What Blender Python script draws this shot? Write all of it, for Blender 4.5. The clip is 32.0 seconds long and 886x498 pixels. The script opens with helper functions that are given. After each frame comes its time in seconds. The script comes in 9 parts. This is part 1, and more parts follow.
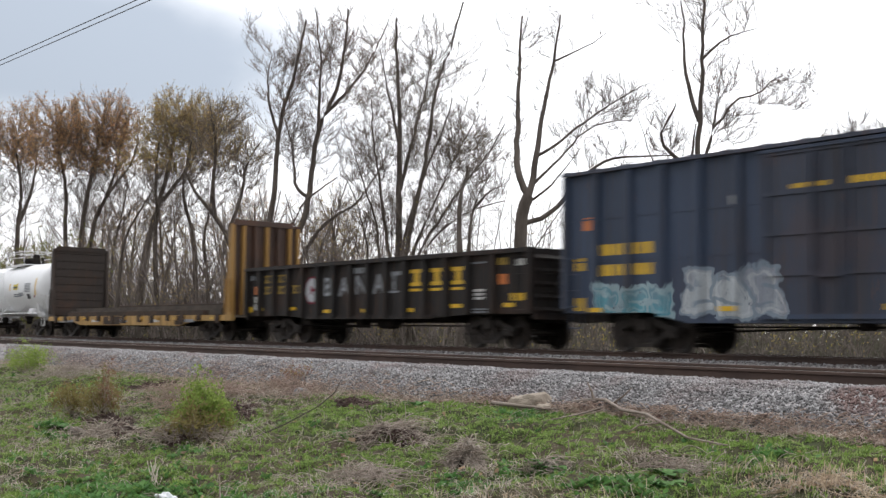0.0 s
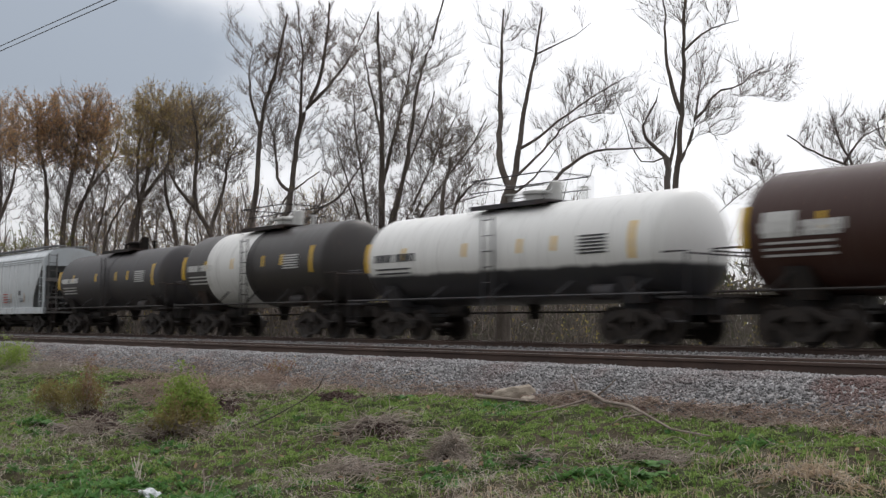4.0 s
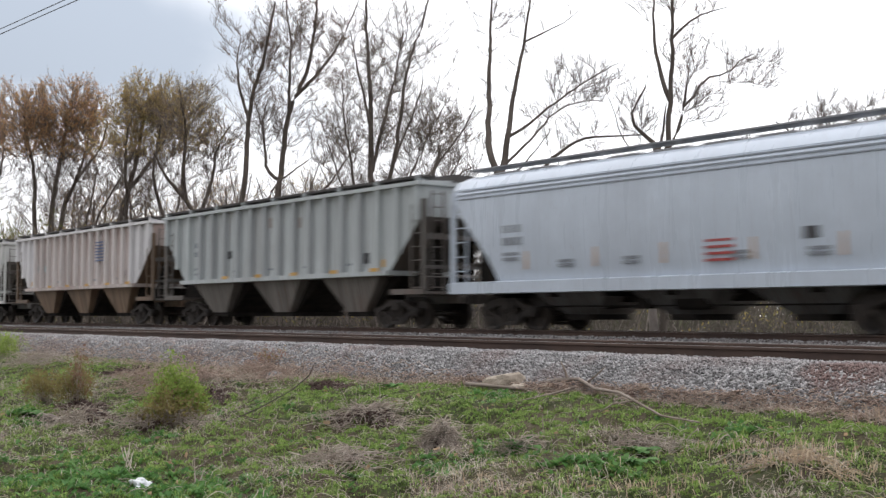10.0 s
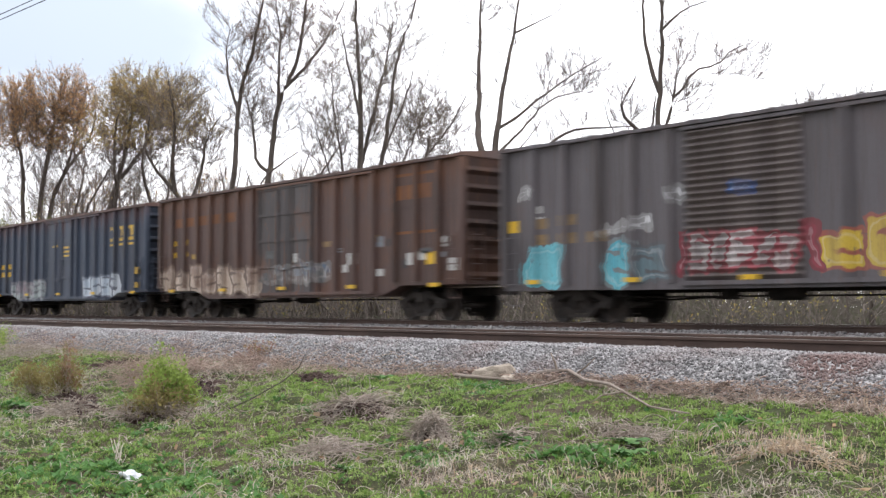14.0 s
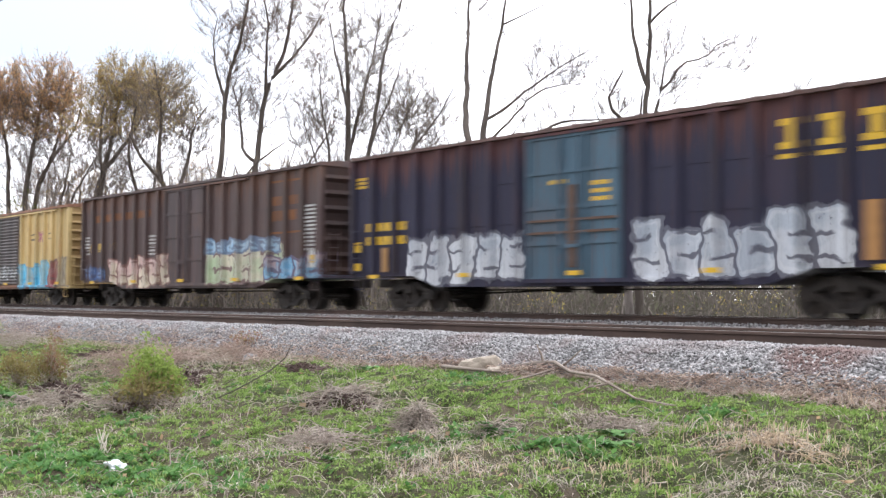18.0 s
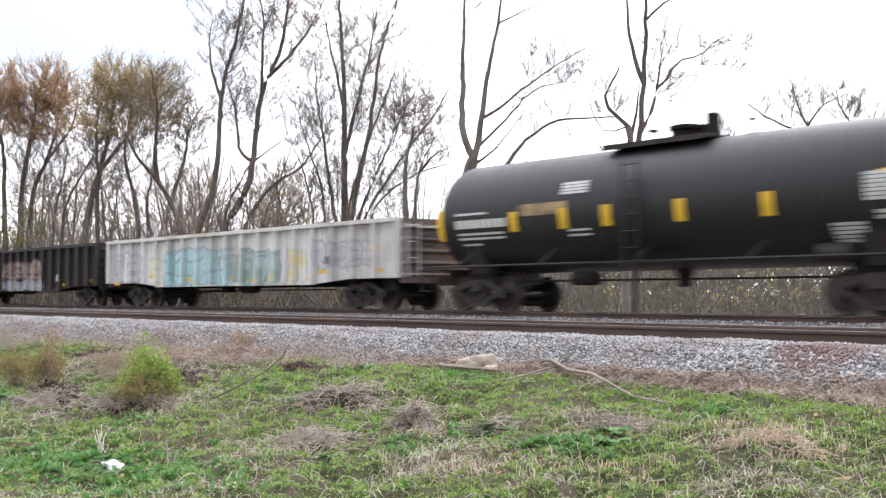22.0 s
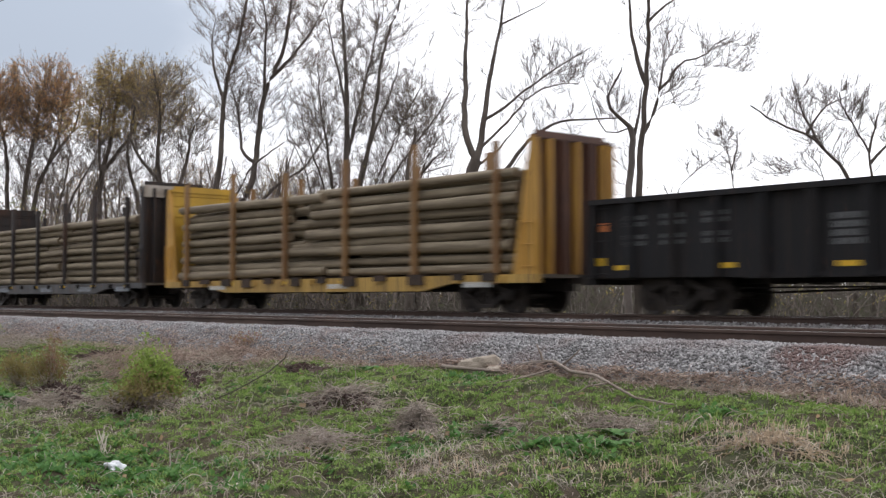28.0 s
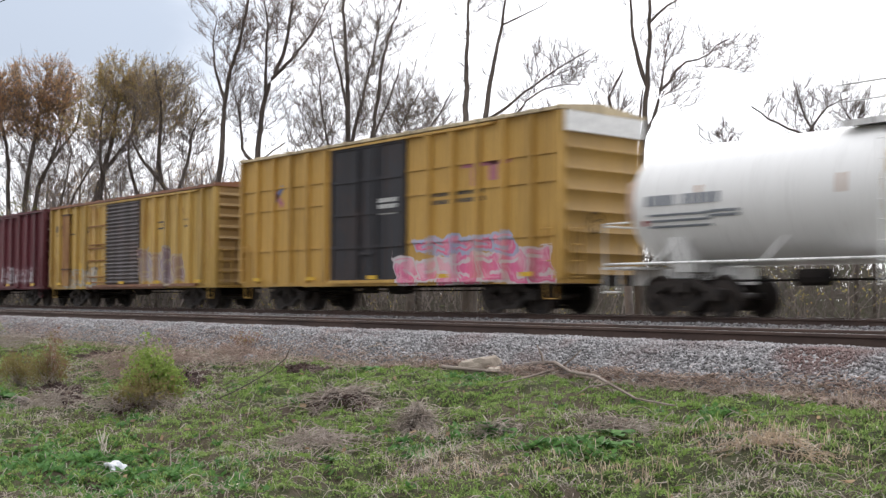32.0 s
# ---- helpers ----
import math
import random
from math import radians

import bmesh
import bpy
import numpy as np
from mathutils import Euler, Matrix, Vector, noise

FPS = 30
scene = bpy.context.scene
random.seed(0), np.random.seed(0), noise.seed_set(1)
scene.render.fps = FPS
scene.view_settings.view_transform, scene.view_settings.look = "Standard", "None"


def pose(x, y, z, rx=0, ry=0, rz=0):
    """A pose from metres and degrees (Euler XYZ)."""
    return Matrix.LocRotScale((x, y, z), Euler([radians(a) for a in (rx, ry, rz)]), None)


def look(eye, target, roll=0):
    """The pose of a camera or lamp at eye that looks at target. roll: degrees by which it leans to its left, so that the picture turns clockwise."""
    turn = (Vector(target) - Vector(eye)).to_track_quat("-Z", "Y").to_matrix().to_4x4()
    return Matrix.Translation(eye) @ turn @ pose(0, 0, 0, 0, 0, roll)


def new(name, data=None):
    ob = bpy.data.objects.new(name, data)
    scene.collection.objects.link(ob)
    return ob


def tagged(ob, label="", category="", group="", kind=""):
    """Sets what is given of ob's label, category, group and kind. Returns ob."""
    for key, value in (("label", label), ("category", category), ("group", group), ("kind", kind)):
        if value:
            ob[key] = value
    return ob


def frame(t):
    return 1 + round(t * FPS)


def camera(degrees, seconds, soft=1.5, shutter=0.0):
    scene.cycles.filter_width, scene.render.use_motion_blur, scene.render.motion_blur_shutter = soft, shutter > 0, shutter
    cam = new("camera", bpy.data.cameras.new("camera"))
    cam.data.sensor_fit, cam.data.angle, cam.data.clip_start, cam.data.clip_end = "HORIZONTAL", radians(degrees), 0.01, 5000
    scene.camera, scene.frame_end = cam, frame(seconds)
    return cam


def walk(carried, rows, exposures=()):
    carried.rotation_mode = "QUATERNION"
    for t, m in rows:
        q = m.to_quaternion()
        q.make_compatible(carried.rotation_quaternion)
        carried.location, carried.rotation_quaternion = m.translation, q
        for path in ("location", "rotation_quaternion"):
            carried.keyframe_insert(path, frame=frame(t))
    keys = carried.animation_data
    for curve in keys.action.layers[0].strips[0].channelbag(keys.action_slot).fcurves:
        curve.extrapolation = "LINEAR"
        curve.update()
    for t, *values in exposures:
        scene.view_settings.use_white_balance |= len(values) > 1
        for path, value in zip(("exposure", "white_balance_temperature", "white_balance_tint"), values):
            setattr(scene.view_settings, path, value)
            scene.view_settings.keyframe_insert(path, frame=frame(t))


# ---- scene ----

# ---------------------------------------------------------------- camera
# World: x runs along the track in the direction of travel, y away from the camera, z = 0 at the top of the rails.
EYE = Vector((0.0, 0.0, 0.39))
TURNS = [
    (0, 52.63, 4.18, 0.75), (0.5, 52.56, 4.12, 0.70), (1, 52.40, 4.10, 0.53), (1.5, 52.24, 4.06, 0.45),
    (2, 52.12, 4.03, 0.41), (2.5, 52.03, 3.99, 0.50), (3, 51.93, 3.94, 0.40), (3.5, 51.85, 3.90, 0.35),
    (5.5, 51.65, 3.73, 0.30), (6, 51.64, 3.65, 0.32), (7, 51.58, 3.54, 0.20), (8, 51.53, 3.48, 0.22),
    (9, 51.46, 3.38, 0.13), (10, 51.27, 3.28, 0.02), (10.5, 51.10, 3.19, -0.11), (11, 50.92, 3.10, -0.19),
    (11.5, 50.85, 3.03, -0.15), (12, 50.80, 2.98, -0.17), (13, 50.76, 2.92, -0.18), (14, 50.77, 2.87, -0.06),
    (14.5, 50.77, 2.85, -0.07), (16.5, 50.33, 2.54, 0.12), (17, 50.25, 2.47, 0.27), (17.5, 50.18, 2.45, 0.32),
    (18, 50.12, 2.44, 0.23), (19, 50.04, 2.44, 0.23), (20, 49.98, 2.39, 0.04), (21, 49.93, 2.38, -0.10),
    (22, 49.96, 2.37, -0.00), (23, 49.98, 2.38, 0.07), (24, 50.03, 2.37, 0.15), (25, 50.05, 2.35, 0.04),
    (25.5, 50.05, 2.42, 0.03), (27.5, 50.07, 2.46, 0.03), (28, 50.08, 2.43, 0.04), (29, 50.09, 2.43, -0.02),
    (30, 50.11, 2.46, 0.05), (31, 50.12, 2.46, 0.16), (32, 50.12, 2.46, 0.14)]


def aim(yaw, tilt, roll):
    a, b = radians(yaw), radians(tilt)
    way = Vector((-math.sin(a) * math.cos(b), math.cos(a) * math.cos(b), math.sin(b)))
    return look(EYE, EYE + way * 30, roll)


EXPOSURES = [
    (0, 0.1, 6380, 11.5), (1, -0.25, 6380, 11.5), (2, -0.59, 6380, 11.5), (3, -0.55, 6380, 11.5), (4.5, -0.3, 6380, 11.5), (6, 0, 6380, 12),
    (9, 0, 6380, 12), (10, 0.12, 6380, 12), (11, 0.35, 6380, 12), (13, 0.4, 6300, 12), (14, 0.62, 6300, 13), (15.5, 0.75, 6300, 13),
    (17, 0.88, 6200, 13), (18, 0.92, 6180, 13), (22, 0.95, 6180, 13), (23, 0.7, 6300, 13), (24, 0.38, 6300, 13), (25, 0.4, 6300, 13),
    (26.5, 0.25, 6300, 13), (28, 0.02, 6300, 13), (28.5, 0.3, 6300, 13), (29, 0.58, 6300, 13), (30, 0.58, 6300, 13), (31, 0.4, 6300, 13),
    (32, 0.25, 6300, 13)]
cam = camera(41.86, 32.0, soft=1.4, shutter=0.5)
walk(cam, [(t, aim(a, b, r)) for t, a, b, r in TURNS], exposures=EXPOSURES)

# ---------------------------------------------------------------- sky and sun
SUN_DIR = Vector((-0.25, 0.62, 0.74)).normalized()      # towards the sun, behind the cloud
world = bpy.data.worlds.new("overcast_sky")
scene.world = world
world.use_nodes = True
wn, wl = world.node_tree.nodes, world.node_tree.links
wn.clear()
w_out = wn.new("ShaderNodeOutputWorld")
w_tc = wn.new("ShaderNodeTexCoord")
w_sky = wn.new("ShaderNodeTexSky")
w_sky.sky_type = "NISHITA"
w_sky.sun_disc = False
w_sky.sun_elevation = math.asin(SUN_DIR.z)
w_sky.sun_rotation = math.atan2(SUN_DIR.x, SUN_DIR.y)
w_bg = wn.new("ShaderNodeBackground")
w_bg.inputs["Strength"].default_value = 0.10
wl.new(w_tc.outputs["Generated"], w_sky.inputs["Vector"])
wl.new(w_sky.outputs["Color"], w_bg.inputs["Color"])
# the cloud deck: broad soft masses, thinner and bluer in places
w_map = wn.new("ShaderNodeMapping")
w_map.inputs["Scale"].default_value = (1.6, 1.6, 3.2)
w_map.inputs["Location"].default_value = (0.35, 0.1, 0.0)
w_n = wn.new("ShaderNodeTexNoise")
w_n.inputs["Scale"].default_value = 1.5
w_n.inputs["Detail"].default_value = 6
w_n.inputs["Roughness"].default_value = 0.5
wl.new(w_tc.outputs["Generated"], w_map.inputs["Vector"])
wl.new(w_map.outputs["Vector"], w_n.inputs["Vector"])
# cloud is thick and bright towards the sun and the horizon, thin and blue-grey higher up in the west
def sky_band(vector, weight, low, high):
    """How far a direction lies into the thin part of the cloud, with an uneven edge."""
    dot = wn.new("ShaderNodeVectorMath")
    dot.operation = "DOT_PRODUCT"
    dot.inputs[1].default_value = vector
    wl.new(w_tc.outputs["Generated"], dot.inputs[0])
    add = wn.new("ShaderNodeMath")
    add.operation = "MULTIPLY_ADD"
    add.inputs[1].default_value = weight
    wl.new(w_n.outputs["Fac"], add.inputs[0])
    wl.new(dot.outputs["Value"], add.inputs[2])
    band = wn.new("ShaderNodeMapRange")
    band.interpolation_type = "SMOOTHSTEP"
    band.inputs["From Min"].default_value, band.inputs["From Max"].default_value = low + weight * 0.5, high + weight * 0.5
    wl.new(add.outputs["Value"], band.inputs["Value"])
    return band.outputs["Result"]


w_thin = wn.new("ShaderNodeMath")
w_thin.operation = "MULTIPLY"
wl.new(sky_band((-0.95, 0.31, 0.0), 0.10, 0.937, 0.974), w_thin.inputs[0])
wl.new(sky_band((0.0, 0.0, 1.0), 0.12, 0.122, 0.20), w_thin.inputs[1])
w_ramp = wn.new("ShaderNodeValToRGB")
w_ramp.color_ramp.elements[0].position = 0.0
w_ramp.color_ramp.elements[0].color = (1.0, 1.0, 1.0, 1)
w_ramp.color_ramp.elements[1].position = 1.0
w_ramp.color_ramp.elements[1].color = (0.375, 0.418, 0.47, 1)
wl.new(w_thin.outputs["Value"], w_ramp.inputs["Fac"])
w_cloud = wn.new("ShaderNodeBackground")
w_sun = wn.new("ShaderNodeVectorMath")
w_sun.operation = "DOT_PRODUCT"
w_sun.inputs[1].default_value = SUN_DIR
wl.new(w_tc.outputs["Generated"], w_sun.inputs[0])
w_glow = wn.new("ShaderNodeMapRange")
w_glow.inputs["From Min"].default_value, w_glow.inputs["From Max"].default_value = -0.3, 0.75
w_glow.inputs["To Min"].default_value, w_glow.inputs["To Max"].default_value = 0.74, 1.75
wl.new(w_sun.outputs["Value"], w_glow.inputs["Value"])
# an overcast sky is brighter overhead than along the horizon
w_up = wn.new("ShaderNodeSeparateXYZ")
wl.new(w_tc.outputs["Generated"], w_up.inputs[0])
w_rise = wn.new("ShaderNodeMapRange")
w_rise.inputs["From Min"].default_value, w_rise.inputs["From Max"].default_value = 0.0, 1.0
w_rise.inputs["To Min"].default_value, w_rise.inputs["To Max"].default_value = 0.80, 1.22
wl.new(w_up.outputs["Z"], w_rise.inputs["Value"])
w_power = wn.new("ShaderNodeMath")
w_power.operation = "MULTIPLY"
wl.new(w_glow.outputs["Result"], w_power.inputs[0])
wl.new(w_rise.outputs["Result"], w_power.inputs[1])
wl.new(w_power.outputs["Value"], w_cloud.inputs["Strength"])
wl.new(w_ramp.outputs["Color"], w_cloud.inputs["Color"])
w_mix = wn.new("ShaderNodeMixShader")
w_mix.inputs["Fac"].default_value = 0.9
wl.new(w_bg.outputs["Background"], w_mix.inputs[1])
wl.new(w_cloud.outputs["Background"], w_mix.inputs[2])
wl.new(w_mix.outputs["Shader"], w_out.inputs["Surface"])

sun = new("sun", bpy.data.lights.new("sun", "SUN"))
sun.data.energy = 1.2
sun.data.angle = radians(18)
sun.data.color = (1.0, 0.96, 0.9)
sun.matrix_world = look(SUN_DIR * 50, (0, 0, 0))


# ---------------------------------------------------------------- mesh helpers
class Mesh:
    """Collects vertices and faces of one part."""

    def __init__(self):
        self.v, self.f = [], []

    def add(self, verts, faces):
        n = len(self.v)
        self.v += [tuple(p) for p in verts]
        self.f += [tuple(i + n for i in q) for q in faces]
        return self

    def box(self, x0, x1, y0, y1, z0, z1):
        return self.add([(x0, y0, z0), (x1, y0, z0), (x1, y1, z0), (x0, y1, z0), (x0, y0, z1), (x1, y0, z1), (x1, y1, z1), (x0, y1, z1)],
                        [(0, 3, 2, 1), (4, 5, 6, 7), (0, 1, 5, 4), (1, 2, 6, 5), (2, 3, 7, 6), (3, 0, 4, 7)])

    def prism(self, outline, axis, a, b):
        """A closed outline of (u, w) pairs drawn out along an axis from a to b: 'x' takes (y, z), 'y' takes (x, z), 'z' takes (x, y)."""
        def at(u, w, c):
            return {"x": (c, u, w), "y": (u, c, w), "z": (u, w, c)}[axis]
        n = len(outline)
        verts = [at(u, w, a) for u, w in outline] + [at(u, w, b) for u, w in outline]
        faces = [tuple(range(n)), tuple(range(2 * n - 1, n - 1, -1))]
        faces += [(i, i + n, (i + 1) % n + n, (i + 1) % n) for i in range(n)]
        return self.add(verts, faces)

    def lathe(self, rings, axis, centre=(0, 0, 0), n=20, caps=True):
        """Rings of (place along the axis, radius) turned about an axis through centre."""
        verts, faces = [], []
        for c, r in rings:
            for i in range(n):
                a = 2 * math.pi * i / n
                u, w = r * math.cos(a), r * math.sin(a)
                q = {"x": (c, u, w), "y": (u, c, w), "z": (u, w, c)}[axis]
                verts.append((q[0] + centre[0], q[1] + centre[1], q[2] + centre[2]))
        for k in range(len(rings) - 1):
            for i in range(n):
                j = (i + 1) % n
                faces.append((k * n + i, k * n + j, (k + 1) * n + j, (k + 1) * n + i))
        if caps:
            faces.append(tuple(range(n - 1, -1, -1)))
            faces.append(tuple(range((len(rings) - 1) * n, len(rings) * n)))
        return self.add(verts, faces)

    def tube(self, path, r, n=5):
        """A bar of radius r along a path of points."""
        path = [Vector(p) for p in path]
        verts, faces = [], []
        for k, p in enumerate(path):
            d = (path[min(k + 1, len(path) - 1)] - path[max(k - 1, 0)]).normalized()
            u = d.cross(Vector((0, 0, 1)) if abs(d.z) < 0.9 else Vector((1, 0, 0))).normalized()
            w = d.cross(u)
            verts += [p + (u * math.cos(2 * math.pi * i / n) + w * math.sin(2 * math.pi * i / n)) * r for i in range(n)]
        for k in range(len(path) - 1):
            for i in range(n):
                j = (i + 1) % n
                faces.append((k * n + i, k * n + j, (k + 1) * n + j, (k + 1) * n + i))
        faces.append(tuple(range(n - 1, -1, -1)))
        faces.append(tuple(range((len(path) - 1) * n, len(path) * n)))
        return self.add(verts, faces)

    def data(self, name, material, smooth=0):
        me = bpy.data.meshes.new(name)
        me.from_pydata(self.v, [], self.f)
        if material:
            me.materials.append(material)
        if smooth:
            me.polygons.foreach_set("use_smooth", [True] * len(me.polygons))
            me.set_sharp_from_angle(angle=radians(smooth))
        me.update()
        return me


def part(name, m, material, parent, label="", smooth=0, at=None):
    """One mesh object under a thing or a part."""
    me = m if isinstance(m, bpy.types.Mesh) else m.data(name, material, smooth)
    ob = new(name, me)
    ob.parent = parent
    if at is not None:
        ob.location = at
    if label:
        ob["label"] = label
    return ob


def grid_mesh(name, verts, faces, material, smooth=False):
    me = bpy.data.meshes.new(name)
    v, f = np.asarray(verts, dtype=np.float32), np.asarray(faces, dtype=np.int32)
    me.vertices.add(len(v))
    me.vertices.foreach_set("co", v.ravel())
    me.loops.add(f.size)
    me.loops.foreach_set("vertex_index", f.ravel())
    me.polygons.add(len(f))
    me.polygons.foreach_set("loop_start", np.arange(0, f.size, f.shape[1], dtype=np.int32))
    me.polygons.foreach_set("loop_total", np.full(len(f), f.shape[1], dtype=np.int32))
    if smooth:
        me.polygons.foreach_set("use_smooth", np.ones(len(f), dtype=bool))
    me.update(calc_edges=True)
    me.materials.append(material)
    return me


# ---------------------------------------------------------------- materials
class Nodes:
    """Short names for building a node material."""

    def __init__(self, name):
        self.m = bpy.data.materials.new(name)
        self.m.use_nodes = True
        self.n, self.l = self.m.node_tree.nodes, self.m.node_tree.links
        self.n.clear()
        self.out = self.n.new("ShaderNodeOutputMaterial")
        self.b = self.n.new("ShaderNodeBsdfPrincipled")
        self.l.new(self.b.outputs["BSDF"], self.out.inputs["Surface"])
        self.tc = self.n.new("ShaderNodeTexCoord")

    def put(self, socket, value):
        if isinstance(value, bpy.types.NodeSocket):
            self.l.new(value, socket)
        elif isinstance(value, (tuple, list)) and len(value) == 3 and socket.type == "RGBA":
            socket.default_value = (*value, 1)
        else:
            socket.default_value = value

    def math(self, op, a, b=0.0, c=0.0, clamp=False):
        q = self.n.new("ShaderNodeMath")
        q.operation, q.use_clamp = op, clamp
        for i, x in enumerate((a, b, c)):
            self.put(q.inputs[i], x)
        return q.outputs[0]

    def noise(self, scale, detail=4, rough=0.55, vector=None, stretch=(1, 1, 1), shift=0.0):
        mp = self.n.new("ShaderNodeMapping")
        mp.inputs["Scale"].default_value = stretch
        mp.inputs["Location"].default_value = (shift, shift * 1.7, shift * 0.6)
        self.l.new(vector or self.tc.outputs["Object"], mp.inputs["Vector"])
        q = self.n.new("ShaderNodeTexNoise")
        q.inputs["Scale"].default_value, q.inputs["Detail"].default_value, q.inputs["Roughness"].default_value = scale, detail, rough
        self.l.new(mp.outputs["Vector"], q.inputs["Vector"])
        return q.outputs["Fac"]

    def step(self, fac, lo, hi):
        q = self.n.new("ShaderNodeMapRange")
        self.put(q.inputs["Value"], fac)
        q.inputs["From Min"].default_value, q.inputs["From Max"].default_value = lo, hi
        q.interpolation_type = "SMOOTHSTEP"
        return q.outputs["Result"]

    def mix(self, fac, a, b, mode="MIX"):
        q = self.n.new("ShaderNodeMix")
        q.data_type, q.blend_type = "RGBA", mode
        self.put(q.inputs[0], fac)
        self.put(q.inputs[6], a)
        self.put(q.inputs[7], b)
        return q.outputs[2]

    def bump(self, height, strength, distance):
        q = self.n.new("ShaderNodeBump")
        q.inputs["Strength"].default_value, q.inputs["Distance"].default_value = strength, distance
        self.l.new(height, q.inputs["Height"])
        self.l.new(q.outputs["Normal"], self.b.inputs["Normal"])

    def done(self, colour, rough=0.7, metal=0.0, spec=0.5):
        self.put(self.b.inputs["Base Color"], colour)
        self.put(self.b.inputs["Roughness"], rough)
        self.put(self.b.inputs["Metallic"], metal)
        self.put(self.b.inputs["Specular IOR Level"], spec)
        return self.m


def mixed(name, a, b, scale, rough=0.8, metal=0.0, fine=9.0, bump=0.0, dist=0.01, stretch=(1, 1, 1), spec=0.4, lo=0.35, hi=0.65):
    """Two colours in patches, with a finer grain over them."""
    s = Nodes(name)
    big = s.step(s.noise(scale, 5, 0.6, stretch=stretch), lo, hi)
    grain = s.noise(scale * fine, 4, 0.6, shift=3.1)
    col = s.mix(big, a, b)
    col = s.mix(s.math("MULTIPLY", grain, 0.55), col, tuple(0.55 * (x + y) * 0.5 for x, y in zip(a, b)))
    if bump:
        s.bump(grain, bump, dist)
    return s.done(col, rough, metal, spec)


def plain(name, colour, rough=0.6, metal=0.0, vary=0.25, scale=6.0):
    s = Nodes(name)
    f = s.noise(scale, 5, 0.65)
    col = s.mix(s.step(f, 0.3, 0.75), colour, tuple(c * (1 - vary) for c in colour))
    return s.done(col, rough, metal)


M_STEEL = mixed("truck_steel", (0.019, 0.016, 0.015), (0.042, 0.031, 0.025), 5.0, rough=0.75, bump=0.3)
M_WHEEL = mixed("wheel_steel", (0.022, 0.019, 0.018), (0.05, 0.037, 0.03), 7.0, rough=0.55, metal=0.3)
M_UNDER = mixed("underframe_grime", (0.013, 0.012, 0.012), (0.03, 0.025, 0.022), 4.0, rough=0.9, spec=0.12)
M_RAILSIDE = mixed("rail_rust", (0.062, 0.041, 0.034), (0.108, 0.069, 0.054), 2.0, rough=0.8, bump=0.2, stretch=(0.4, 1, 1))
M_RAILHEAD = mixed("rail_head_polished", (0.42, 0.40, 0.38), (0.30, 0.26, 0.23), 3.0, rough=0.28, metal=0.9)
M_TIE = mixed("creosoted_wood", (0.06, 0.045, 0.035), (0.12, 0.095, 0.075), 3.0, rough=0.9, bump=0.4, stretch=(4, 0.5, 1))
M_YELLOW = plain("reflector_yellow", (0.75, 0.46, 0.02), 0.4, vary=0.25)
M_DIMMARK = plain("worn_stencil", (0.13, 0.135, 0.14), 0.7, vary=0.5)
M_TANMARK = plain("faded_tan_paint", (0.30, 0.20, 0.10), 0.7, vary=0.4)
M_FADEDMARK = plain("faded_yellow_paint", (0.38, 0.25, 0.04), 0.7, vary=0.4)
M_WHITEMARK = plain("stencil_white", (0.62, 0.62, 0.60), 0.6)
M_DARKMARK = plain("stencil_dark", (0.05, 0.05, 0.055), 0.6)
M_GREYMARK = plain("stencil_grey", (0.25, 0.27, 0.30), 0.6)
M_REDMARK = plain("stencil_red", (0.42, 0.07, 0.06), 0.6)
M_LEMON = plain("placard_yellow", (0.72, 0.58, 0.03), 0.5)
M_ORANGE = plain("panel_orange", (0.62, 0.19, 0.05), 0.6)
M_FADEORANGE = plain("faded_orange", (0.24, 0.095, 0.035), 0.7, vary=0.45, scale=1.5)
M_GALV = plain("running_board_steel", (0.30, 0.30, 0.31), 0.5, 0.5)


class GroupNodes(Nodes):
    """The same short names, inside a node group that takes a place and gives a mask and a colour."""

    def __init__(self, name):
        self.tree = bpy.data.node_groups.new(name, "ShaderNodeTree")
        self.tree.interface.new_socket("Vector", in_out="INPUT", socket_type="NodeSocketVector")
        self.tree.interface.new_socket("Mask", in_out="OUTPUT", socket_type="NodeSocketFloat")
        self.tree.interface.new_socket("Color", in_out="OUTPUT", socket_type="NodeSocketColor")
        self.n, self.l = self.tree.nodes, self.tree.links
        self.into, self.out = self.n.new("NodeGroupInput"), self.n.new("NodeGroupOutput")


TAGS = {}


